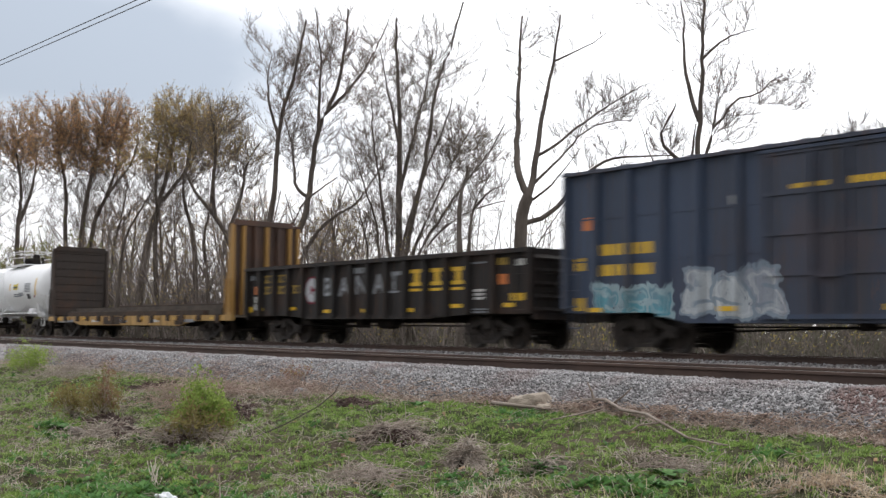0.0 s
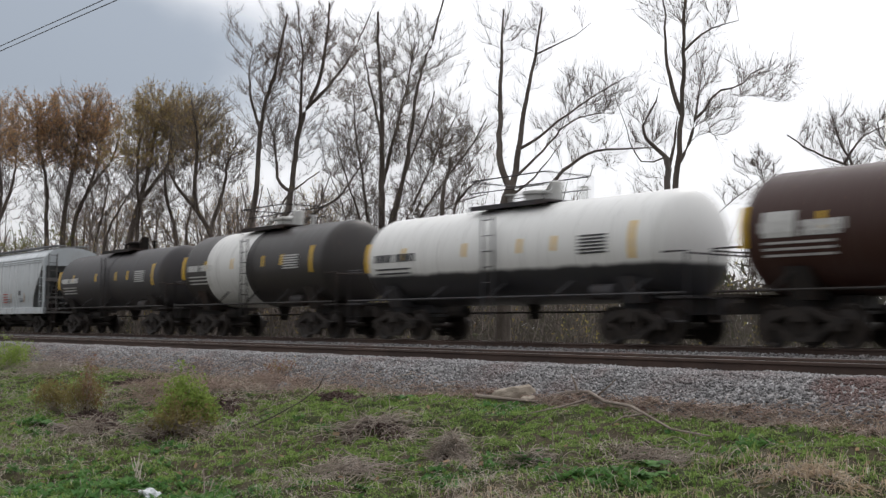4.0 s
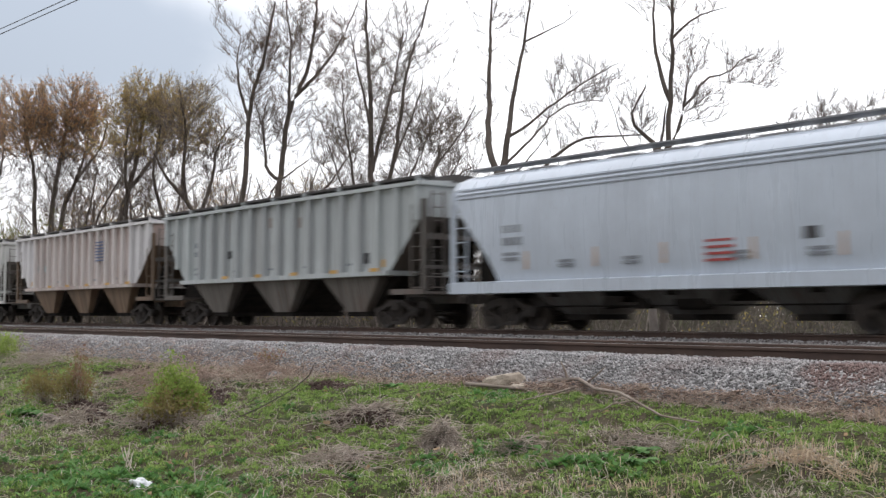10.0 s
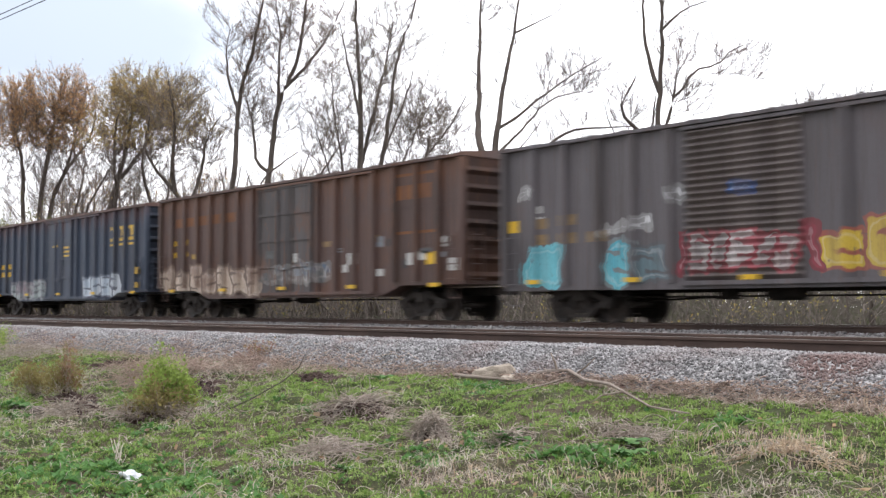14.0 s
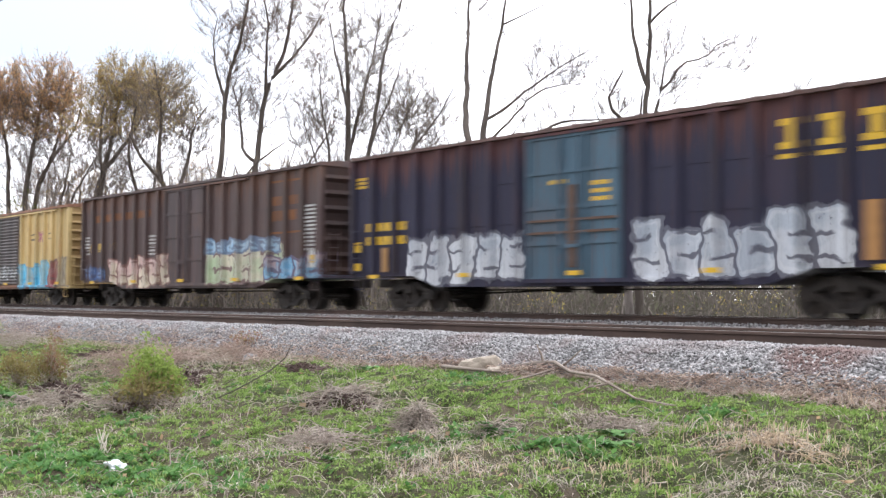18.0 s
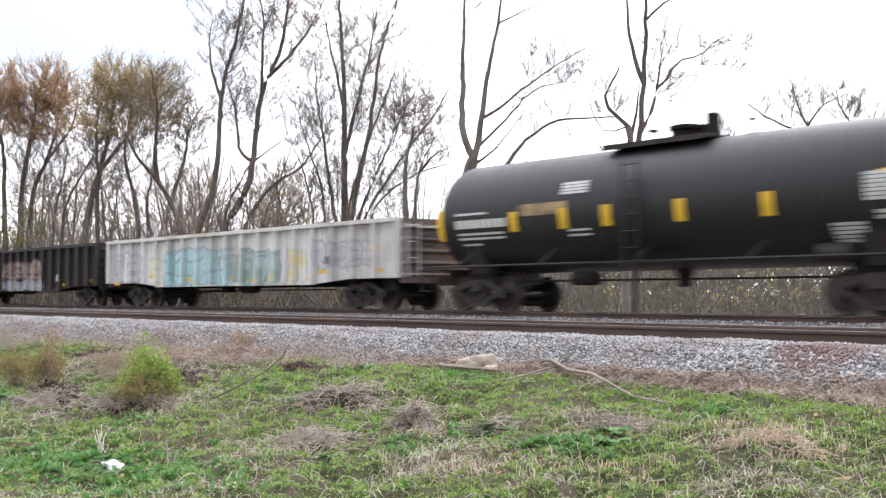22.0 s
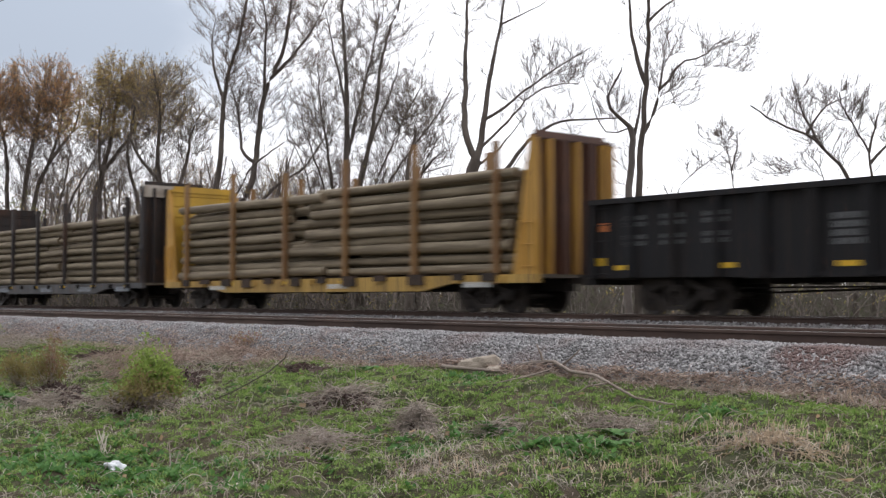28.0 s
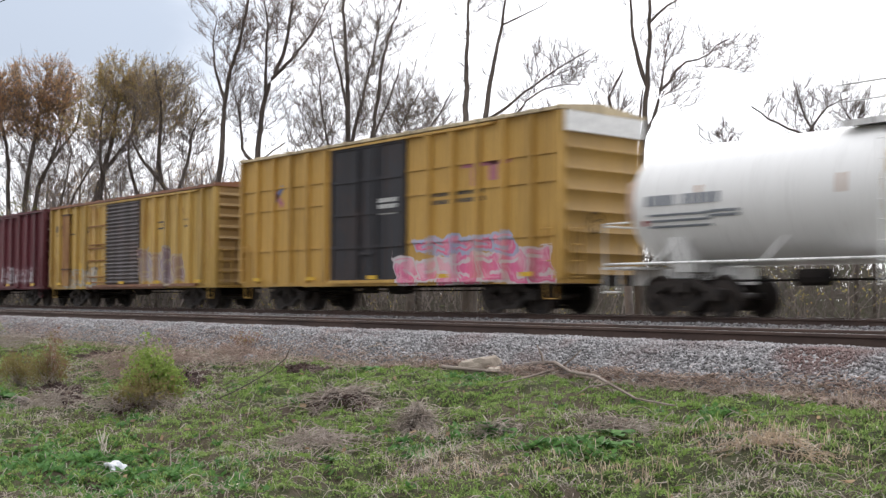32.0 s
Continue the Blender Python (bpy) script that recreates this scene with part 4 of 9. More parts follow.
def ribbed_hopper(s0, s1, name, label, base, low, top=4.30, posts=17, rust=0.12, grime=0.22, rust_col=(0.30, 0.15, 0.10), belt=1.72, bays=3, post_col=None, end_col=None, eave=None, dark_ends=True):
    """Outside-post covered hopper with sloping bays below the side."""
    root, s, half = car_root("covered_hopper", s0, s1, label)
    paint = car_paint(name + "_paint", root, base, grime=grime, rust=rust, rust_col=rust_col, dirt=(0.15, 0.12, 0.10), eave=eave)
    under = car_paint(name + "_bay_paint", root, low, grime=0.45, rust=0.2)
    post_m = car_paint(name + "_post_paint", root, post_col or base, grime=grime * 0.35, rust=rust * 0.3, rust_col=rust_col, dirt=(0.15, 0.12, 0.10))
    clean = car_paint(name + "_end_sheet_paint", root, end_col or base, grime=grime * 0.4, rust=rust * 0.1, rust_col=rust_col)
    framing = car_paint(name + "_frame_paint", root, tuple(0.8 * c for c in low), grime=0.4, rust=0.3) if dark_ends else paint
    w = 1.44
    o = [(-half + 1.75, belt), (-half + 0.22, 3.25), (-half + 0.18, top - 0.10), (half - 0.18, top - 0.10), (half - 0.22, 3.25), (half - 1.75, belt)]
    body = part("body", Mesh().prism(o, "y", -w, w), paint, root)
    # The sloping end faces take the darker bay colour.
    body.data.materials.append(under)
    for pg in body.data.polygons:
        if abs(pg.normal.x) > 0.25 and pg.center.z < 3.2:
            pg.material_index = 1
    part("roof", Mesh().prism([(-w - 0.19, top - 0.14), (-w - 0.19, top - 0.03), (0, top + 0.05), (w + 0.19, top - 0.03), (w + 0.19, top - 0.14)], "x", -half + 0.1, half - 0.1), clean, root)
    for i in range(posts):
        x = -half + 0.35 + (2 * half - 0.7) * i / (posts - 1)
        d = half - abs(x)
        lo = belt if d > 1.75 else float(np.interp(d, (0.22, 1.75), (3.25, belt)))
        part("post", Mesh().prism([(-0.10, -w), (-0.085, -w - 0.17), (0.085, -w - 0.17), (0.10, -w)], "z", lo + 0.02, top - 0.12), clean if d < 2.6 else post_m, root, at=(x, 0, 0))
    part("side_sill", Mesh().box(-half + 1.7, half - 1.7, -w - 0.18, w + 0.18, belt - 0.14, belt + 0.005), paint, root)
    for side in (-1, 1):
        o = [(side * (half - 2.55), belt + 0.03), (side * (half - 1.78), belt + 0.03), (side * (half - 0.25), 3.25), (side * (half - 0.22), top - 0.15), (side * (half - 2.55), top - 0.15)]
        part("end_sheet", Mesh().prism(o, "y", -w - 0.012, -w + 0.02), clean, root)
    span = 2 * (half - 1.75)
    for i in range(bays):
        a = -half + 1.75 + span * i / bays
        b = a + span / bays
        c, h = (a + b) / 2, span / bays * 0.5
        # Set-back inner block is near-black: the shade between bays, put into its colour.
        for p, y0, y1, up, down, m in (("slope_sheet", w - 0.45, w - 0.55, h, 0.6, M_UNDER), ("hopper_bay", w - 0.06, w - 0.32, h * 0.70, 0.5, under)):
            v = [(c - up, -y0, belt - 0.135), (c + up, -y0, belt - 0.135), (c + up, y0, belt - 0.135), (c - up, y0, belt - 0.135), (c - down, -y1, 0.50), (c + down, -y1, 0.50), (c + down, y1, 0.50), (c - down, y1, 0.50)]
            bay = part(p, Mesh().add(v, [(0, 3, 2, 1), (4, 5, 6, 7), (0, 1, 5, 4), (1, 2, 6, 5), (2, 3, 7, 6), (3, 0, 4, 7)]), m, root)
        part("discharge_gate", Mesh().box(c - 0.6, c + 0.6, -1.05, 1.05, 0.36, 0.50), M_UNDER, bay)
    for side in (-1, 1):
        a, b = sorted((side * (half - 2.6), side * half))
        part("stub_sill", Mesh().box(a, b, -0.25, 0.25, 0.75, 1.1), under, root)
        part("side_step", Mesh().box(*sorted((side * (half - 1.7), side * half)), -w - 0.05, -w + 0.03, 1.0, 1.16), framing, root)
    hopper_ends(root, half, top, 3.3, 1.7, belt, w, framing)
    for y in (-1, 1):
        board = part("running_board", Mesh().box(-half + 0.1, half - 0.1, y * 1.25 - 0.28, y * 1.25 + 0.28, top + 0.07, top + 0.14), M_DARKBOARD, root, "dark grating walkway along the roof edge")
        n = int(half * 1.05)
        for i in range(n + 1):
            x = -half + 0.3 + (2 * half - 0.6) * i / n
            part("board_bracket", Mesh().prism([(y * 1.55, top - 0.05), (y * 1.55, top + 0.12), (y * 1.53, top + 0.12), (y * 1.20, top + 0.02)], "x", x - 0.06, x + 0.06), clean, board)
    for i in range(10):
        x = -half + 0.9 + (2 * half - 1.8) * i / 9
        part("roof_hatch", Mesh().prism([(-0.42, top), (-0.38, top + 0.22), (0.38, top + 0.22), (0.42, top)], "x", x - half * 0.098, x + half * 0.098), M_DARKBOARD, root, "dark long roof hatch")
    running_gear(root, s, half, 1.95)
    stencil(root, -half + 2.3, 2.95, 0.8, 0.20, w, M_GREYMARK, 2, 0.7)
    stencil(root, -half + 2.3, 2.1, 0.7, 0.09, w, M_GREYMARK, 2, 1.2)
    for u in (0.3, 0.44, 0.58, 0.72, 0.85):
        x = -half + 2 * half * u
        mark(root, x, x + 0.42, belt - 0.02, belt + 0.09, w + 0.186, M_AMBER, "reflector")
        stencil(root, x + 0.5, belt + 0.22, 0.5, 0.07, w, M_GREYMARK, 1)
    mark(root, half - 3.3, half - 2.85, belt + 0.25, belt + 0.58, w + 0.01, M_DARKMARK, "test_panel")
    for side in (-1, 1):
        x = side * (half - 2.15)
        mark(root, x - 0.14, x + 0.14, belt + 0.12, belt + 0.34, w + 0.018, M_AMBER, "reflector")
    return root, half


M_AMBER = plain("amber_reflector", (0.62, 0.36, 0.09), 0.5)
# Dark colour of walkway and hatches, for the band above the eave.
M_DARKBOARD = mixed("sooty_grating", (0.055, 0.050, 0.048), (0.10, 0.092, 0.088), 5.0, rough=0.85)


# ---------------------------------------------------------------- tank cars
def tank_paint(name, root, base, bands=(), low=None, grime=0.3, rust=0.1, streak=None, rough=0.4):
    """Shell paint. bands: (x0, x1, colour) rings; low: (height, colour) for the lower half; streak: (x0, x1, colour) of spilt product."""
    s = Nodes(name)
    s.tc.object = root
    v = s.tc.outputs["Object"]
    sep = s.n.new("ShaderNodeSeparateXYZ")
    s.l.new(v, sep.inputs[0])
    x, z = sep.outputs["X"], sep.outputs["Z"]
    col = base
    for a, b, c in bands:
        col = s.mix(s.math("MULTIPLY", s.step(x, a - 0.02, a + 0.02), s.math("SUBTRACT", 1.0, s.step(x, b - 0.02, b + 0.02))), col, c)
    if low:
        e = s.math("MULTIPLY_ADD", s.noise(1.5, 3, 0.5, v), 0.14, z)
        col = s.mix(s.step(e, low[0] - 0.02, low[0] + 0.14), low[1], col)
    if streak:
        e = s.math("MULTIPLY_ADD", s.math("SUBTRACT", s.noise(1.6, 4, 0.6, v, stretch=(1, 1, 0.3)), 0.5), 0.9, x)
        k = s.math("MULTIPLY", s.step(e, streak[0] - 0.1, streak[0] + 0.1), s.math("SUBTRACT", 1.0, s.step(e, streak[1] - 0.1, streak[1] + 0.1)))
        k = s.math("MULTIPLY", k, s.step(s.noise(2.4, 5, 0.6, v, stretch=(2, 2, 0.4), shift=2), 0.38, 0.6))
        col = s.mix(k, col, streak[2])
    run = s.noise(1.2, 6, 0.65, v, stretch=(2.4, 1, 0.3), shift=1.1)
    col = s.mix(s.math("MULTIPLY", s.step(run, 0.45, 0.78), grime), col, (0.09, 0.075, 0.06))
    col = s.mix(s.math("MULTIPLY", s.step(s.noise(4, 6, 0.7, v, shift=7), 0.6, 0.7), rust), col, (0.2, 0.09, 0.04))
    return s.done(col, s.math("MULTIPLY_ADD", run, 0.25, rough - 0.1), 0, 0.5 if max(base) > 0.1 else 0.3)


def shell_patch(root, x0, x1, z0, z1, cz, r, material, name="marking"):
    """A mark that follows the curve of the tank's near side."""
    n = 6
    v, f = [], []
    for i in range(n + 1):
        z = z0 + (z1 - z0) * i / n
        for rr in (r + 0.007, r - 0.03):
            y = -math.sqrt(max(0.0, rr * rr - (z - cz) ** 2))
            v += [(x0, y, z), (x1, y, z)]
    for i in range(n):
        a = 4 * i
        f += [(a, a + 1, a + 5, a + 4), (a, a + 4, a + 6, a + 2), (a + 1, a + 3, a + 7, a + 5)]
    f += [(0, 2, 3, 1), (4 * n, 4 * n + 1, 4 * n + 3, 4 * n + 2)]
    return part(name, Mesh().add(v, f), material, root)


def shell_text(root, x, z, w, h, cz, r, material, lines=1, gap=0.6):
    m = Mesh()
    rs = random.Random(int(abs(x) * 100 + z * 10))
    for i in range(lines):
        zz = z - i * h * (1 + gap)
        k = x
        y = -math.sqrt(max(0.0, (r + 0.004) ** 2 - (zz + h / 2 - cz) ** 2))
        tilt = (zz + h / 2 - cz) / -y * h / 2
        while k < x + w:
            q = rs.uniform(0.5, 1.0) * h
            b = min(k + q, x + w)
            m.add([(k, y - 0.012 - tilt, zz), (b, y - 0.012 - tilt, zz), (b, y - 0.012 + tilt, zz + h), (k, y - 0.012 + tilt, zz + h), (k, y + 0.06 - tilt, zz), (b, y + 0.06 - tilt, zz), (b, y + 0.06 + tilt, zz + h), (k, y + 0.06 + tilt, zz + h)],
                  [(0, 1, 2, 3), (4, 7, 6, 5), (0, 4, 5, 1), (3, 2, 6, 7), (0, 3, 7, 4), (1, 5, 6, 2)])
            k += q + h * 0.25
    ob = part("lettering", m, material, root)
    ob["kind"] = "stuff"
    return ob


def tank_car(s0, s1, name, label, base, r=1.48, cz=2.55, trim=None, bands=(), low=None, grime=0.3, rust=0.1, streak=None, jacket=True, rails=True, dome="valves", letters=M_WHITEMARK,
             yellow=None, text=True, side_rail_z=1.2, overhang=0.85, rough=0.4, crown_rail=True, fittings=None, placard=False):
    """A tank on stub sills with end platforms, handrails, ladder and top fittings."""
    root, s, half = car_root("tank_car", s0, s1, label)
    paint = tank_paint(name + "_shell_paint", root, base, bands, low, grime, rust, streak, rough)
    trim_m = car_paint(name + "_trim_paint", root, trim or base, grime=0.4, rust=0.2)
    yellow = yellow or M_YELLOW
    L = half - overhang
    head = [(-L, 0.02)] + [(-L + 0.62 * (1 - math.cos(a)), r * math.sin(a)) for a in [math.pi / 2 * k / 7 for k in range(1, 8)]]
    rings = head + [(-L + 0.66, r)]
    if jacket:
        rings += [(-0.35, r), (-0.34, r + 0.02), (0.34, r + 0.02), (0.35, r)]
    rings += [(L - 0.66, r)] + [(-x, q) for x, q in head[::-1]]
    part("tank_shell", Mesh().lathe(rings, "x", (0, 0, cz), 36), paint, root, smooth=50)
    for side in (-1, 1):
        x = side * (half - 2.1)
        part("saddle", Mesh().prism([(-1.0, 1.0), (-1.25, cz - r * 0.55), (-0.6, cz - r * 0.93), (0.6, cz - r * 0.93), (1.25, cz - r * 0.55), (1.0, 1.0)], "x", x - 0.3, x + 0.3), trim_m, root)
        a, b = sorted((side * (half - 3.1), side * (half - 0.05)))
        part("stub_sill", Mesh().box(a, b, -0.35, 0.35, 0.72, 1.10), trim_m, root)
        a, b = sorted((side * (half - 0.95), side * (half - 0.05)))
        part("end_platform", Mesh().box(a, b, -1.45, 1.45, 1.08, 1.14), trim_m, root)
        xx = side * (half - 0.12)
        m = Mesh()
        m.tube([(xx, -1.42, 1.14), (xx, -1.42, 2.15), (xx - side * 0.7, -1.42, 2.15)], 0.028, 5)
        m.tube([(xx, 1.42, 1.14), (xx, 1.42, 2.15), (xx - side * 0.7, 1.42, 2.15)], 0.028, 5)
        m.tube([(xx, -1.42, 2.1), (xx, 1.42, 2.1)], 0.024, 5)
        m.tube([(xx, -1.42, 0.55), (xx, -1.42, 1.14)], 0.025, 4).tube([(xx - side * 0.45, -1.42, 0.55), (xx - side * 0.45, -1.42, 1.14)], 0.025, 4).tube([(xx, -1.42, 0.55), (xx - side * 0.45, -1.42, 0.55)], 0.025, 4)
        part("end_handrail", m, trim_m, root)
    if rails:
        m = Mesh().tube([(-half + 0.2, -1.47, side_rail_z), (half - 0.2, -1.47, side_rail_z)], 0.03, 5).tube([(-half + 0.2, 1.47, side_rail_z), (half - 0.2, 1.47, side_rail_z)], 0.03, 5)
        part("side_handrail", m, trim_m, root)
        for i in range(5):
            x = -L + 1.2 + (2 * L - 2.4) * i / 4
            part("rail_bracket", Mesh().tube([(x, -1.47, side_rail_z), (x + 0.35, -1.15, cz - r * 0.6)], 0.03, 4), trim_m, root)
    ladder(root, 0.0, 0.75, cz + 0.9, -r - 0.10, trim_m, width=0.45)
    part("ladder_platform", Mesh().box(-1.2, 1.2, -r - 0.02, -r + 0.45, 1.18, 1.23), trim_m, root)
    zt = cz + r
    fit_m = M_UNDER if fittings is None else fittings
    part("valve_wheel", Mesh().lathe([(zt + 0.30, 0.03), (zt + 0.31, 0.17), (zt + 0.35, 0.17), (zt + 0.36, 0.03)], "z", (-0.45, -0.2, 0), 12).lathe([(zt - 0.1, 0.05), (zt + 0.33, 0.05)], "z", (-0.45, -0.2, 0), 8), fit_m, root)
    if dome == "housing":
        part("manway_dome", Mesh().lathe([(zt - 0.15, 0.55), (zt + 0.38, 0.55), (zt + 0.42, 0.60), (zt + 0.50, 0.60), (zt + 0.56, 0.40), (zt + 0.58, 0.05)], "z", (0.2, 0, 0), 20), paint, root, smooth=40)
    else:
        part("manway", Mesh().lathe([(zt - 0.15, 0.40), (zt + 0.26, 0.40), (zt + 0.28, 0.47), (zt + 0.36, 0.47), (zt + 0.42, 0.2), (zt + 0.43, 0.03)], "z", (0.4, 0, 0), 16), fit_m, root, smooth=40)
        part("valve_cover", Mesh().lathe([(zt - 0.12, 0.2), (zt + 0.56, 0.2), (zt + 0.60, 0.14), (zt + 0.61, 0.02)], "z", (1.15, 0, 0), 12), fit_m, root, smooth=40)
        part("vent_pipe", Mesh().lathe([(zt - 0.1, 0.07), (zt + 0.3, 0.07), (zt + 0.31, 0.12), (zt + 0.36, 0.12), (zt + 0.37, 0.02)], "z", (2.2, 0, 0), 10), fit_m, root, smooth=40)
    part("top_platform", Mesh().box(-1.5, 1.6, -0.85, 0.85, zt - 0.03, zt + 0.03).box(-1.5, 1.6, -0.9, -0.84, zt - 0.10, zt + 0.02), trim_m, root)
    if crown_rail:
        m = Mesh()
        for x in (-1.5, 1.6):
            for y in (-0.85, 0.85):
                m.tube([(x, y, zt - 0.2), (x, y, zt + 0.75)], 0.02, 4)
            m.tube([(x, -0.85, zt + 0.75), (x, 0.85, zt + 0.75)], 0.02, 4)
        for y in (-0.85, 0.85):
            m.tube([(-1.5, y, zt + 0.75), (1.6, y, zt + 0.75)], 0.02, 4).tube([(-1.5, y, zt + 0.4), (1.6, y, zt + 0.4)], 0.016, 4)
        part("top_railing", m, trim_m, root)
    part("outlet_valve", Mesh().lathe([(0.62, 0.08), (0.66, 0.16), (0.85, 0.16), (cz - r + 0.1, 0.3)], "z", (0.3, 0, 0), 12), M_UNDER, root, smooth=40)
    part("brake_rigging", Mesh().tube([(-half + 2, -0.6, 0.8), (half - 2, -0.6, 0.8)], 0.025, 4).lathe([(-2.6, 0.05), (-2.55, 0.18), (-1.8, 0.18), (-1.75, 0.05)], "x", (0, -0.7, 0.85), 10), M_UNDER, root)
    part("brake_reservoir", Mesh().lathe([(half - 3.4, 0.05), (half - 3.35, 0.2), (half - 2.6, 0.2), (half - 2.55, 0.05)], "x", (0, -1.05, 1.28), 12), trim_m, root, smooth=40)
    brake_wheel(root, half + 0.02, 0.5, 1.9, M_UNDER)
    running_gear(root, s, half, 2.1)
    if text:
        shell_text(root, -L + 0.9, cz - 0.06, 0.85, 0.23, cz, r, letters)
        shell_text(root, -L + 1.95, cz - 0.06, 0.95, 0.23, cz, r, letters)
        shell_text(root, -L + 0.95, cz - 0.30, 1.7, 0.05, cz, r, letters, 3, 1.6)
        shell_text(root, L - 3.0, cz + 0.25, 0.95, 0.045, cz, r, letters, 6, 0.9)
        for i, x in enumerate((-L + 0.35, -L + 2.3, -1.2, 1.1, 2.4, L - 1.3)):
            big = i in (0, 5)
            shell_patch(root, x, x + (0.16 if big else 0.13), cz - (0.35 if big else 0.05), cz + (0.55 if big else 0.33), cz, r, yellow, "reflector")
    if placard:
        shell_patch(root, 1.75, 2.55, cz - 0.02, cz + 0.28, cz, r, M_LEMON, "placard")
        shell_text(root, 1.85, cz + 0.06, 0.6, 0.10, cz, r + 0.01, M_DARKMARK)
        shell_text(root, -L + 2.6, cz - 0.28, 0.8, 0.06, cz, r, letters, 2)
        shell_text(root, 1.85, cz - 0.32, 1.2, 0.06, cz, r, letters, 2)
        shell_text(root, L - 3.9, cz - 0.26, 0.7, 0.06, cz, r, letters, 2)
        shell_patch(root, L - 2.6, L - 2.1, cz - 0.55, cz - 0.28, cz, r, M_DARKMARK, "test_panel")
        for x in (-L + 0.75, L - 1.5):
            shell_patch(root, x, x + 0.16, cz - 0.5, cz - 0.38, cz, r, M_REDMARK, "reflector")
    return root, half, L


# ---------------------------------------------------------------- bulkhead flatcars
def bulkhead_flat(s0, s1, name, label, deck_col, post_col, sheet_col, top=4.55, stakes=0, stake_col=None, edge=True, taper=0.75, bh_label="", white_cap=False, rear_post=None, rear_sheet=None):
    root, s, half = car_root("bulkhead_flatcar", s0, s1, label)
    sill_m = car_paint(name + "_sill_paint", root, deck_col, grime=0.45, rust=0.35)
    post_m = car_paint(name + "_post_paint", root, post_col, grime=0.3, rust=0.3)
    sheet_m = car_paint(name + "_sheet_paint", root, sheet_col, grime=0.4, rust=0.4)
    rear_post_m = car_paint(name + "_rear_post_paint", root, rear_post, grime=0.3, rust=0.3) if rear_post else post_m
    rear_sheet_m = car_paint(name + "_rear_sheet_paint", root, rear_sheet, grime=0.3, rust=0.3) if rear_sheet else sheet_m
    w, z = 1.45, 1.0
    for y in (-1, 1):
        o = [(-half, 0.78), (-half, z), (half, z), (half, 0.78), (half - 3.4, 0.78), (half - 4.6, 0.58), (-half + 4.6, 0.58), (-half + 3.4, 0.78)]
        part("side_sill", Mesh().prism(o, "y", y * (w + 0.03), y * (w - 0.12)), sill_m, root)
    part("deck", Mesh().box(-half, half, -w + 0.12, w - 0.12, z - 0.09, z - 0.005), mixed(name + "_deck_wood", (0.10, 0.08, 0.06), (0.17, 0.14, 0.11), 2.0, rough=0.9, stretch=(6, 0.4, 1)), root)
    for i in range(11):
        x = -half + 1.3 + (2 * half - 2.6) * i / 10
        part("stake_pocket", Mesh().box(x - 0.09, x + 0.09, -w - 0.10, -w - 0.03, 0.80, 0.96), sill_m if edge else M_UNDER, root)
    for side in (-1, 1):
        bx = side * (half - 0.22)
        shm, pom = (sheet_m, post_m) if side > 0 else (rear_sheet_m, rear_post_m)
        bh = part("bulkhead", Mesh().box(bx - 0.05, bx + 0.05, -w + 0.06, w - 0.06, z, top - 0.05), shm, root, bh_label)
        a = side * half
        b = side * (half - taper)
        for y in (-1, 1):
            o = [(a, z - 0.05), (b, z - 0.05), (bx - side * 0.10, top - 0.25), (bx - side * 0.06, top), (bx + side * 0.10, top), (bx + side * 0.14, top - 0.1)]
            part("end_post", Mesh().prism(o, "y", y * (w + 0.02), y * (w - 0.10)), pom, bh)
        part("top_cap", Mesh().box(bx - 0.12, bx + 0.14, -w, w, top - 0.06, top + 0.03), plain(name + "_cap", (0.6, 0.58, 0.55), 0.6) if white_cap and side > 0 else shm, bh)
        for i in range(5):
            y = -w + 0.45 + (2 * w - 0.9) * i / 4
            part("rib", Mesh().box(*sorted((bx + side * 0.05, bx + side * 0.24)), y - 0.05, y + 0.05, z, top - 0.08), pom if i % 2 == 0 else shm, bh)
        for i in range(9):
            zz = z + 0.1 + (top - z - 0.3) * i / 8
            part("lining_board", Mesh().box(*sorted((bx - side * 0.05, bx - side * 0.10)), -w + 0.14, w - 0.14, zz, zz + (top - z - 0.3) / 8 - 0.03), shm, bh)
        ladder(root, a - side * 0.3, 1.2, 2.3, -w - 0.06, pom)
    if stakes:
        sm = car_paint(name + "_stake_paint", root, stake_col, grime=0.3, rust=0.45)
        for i in range(stakes):
            x = -half + 1.6 + (2 * half - 3.2) * i / (stakes - 1)
            for y in (-1, 1):
                part("stake", Mesh().box(x - 0.07, x + 0.07, y * (w - 0.04) - 0.08, y * (w - 0.04) + 0.08, 0.75, 4.62 + 0.14 * math.sin(i * 2.1)), sm, root)
    underframe(root, half, z=0.9, belly=0.15)
    running_gear(root, s, half, 2.4)
    for i in range(6):
        x = -half + 1.5 + (2 * half - 3.0) * i / 5
        mark(root, x - 0.22, x + 0.22, 0.84, 0.93, w + 0.035, M_YELLOW, "reflector")
    return root, s, half


# ---------------------------------------------------------------- the freight train, from its head to its tail
BROWN, BLACK = (0.092, 0.057, 0.050), (0.028, 0.026, 0.026)
YELLOW_PAINT = (0.61, 0.455, 0.205)
WHITE, GREYBLUE = (0.74, 0.74, 0.72), (0.36, 0.41, 0.47)
SPRAY_WHITE, SPRAY_CYAN, SPRAY_PINK = (0.62, 0.68, 0.74), (0.16, 0.52, 0.60), (0.72, 0.16, 0.32)

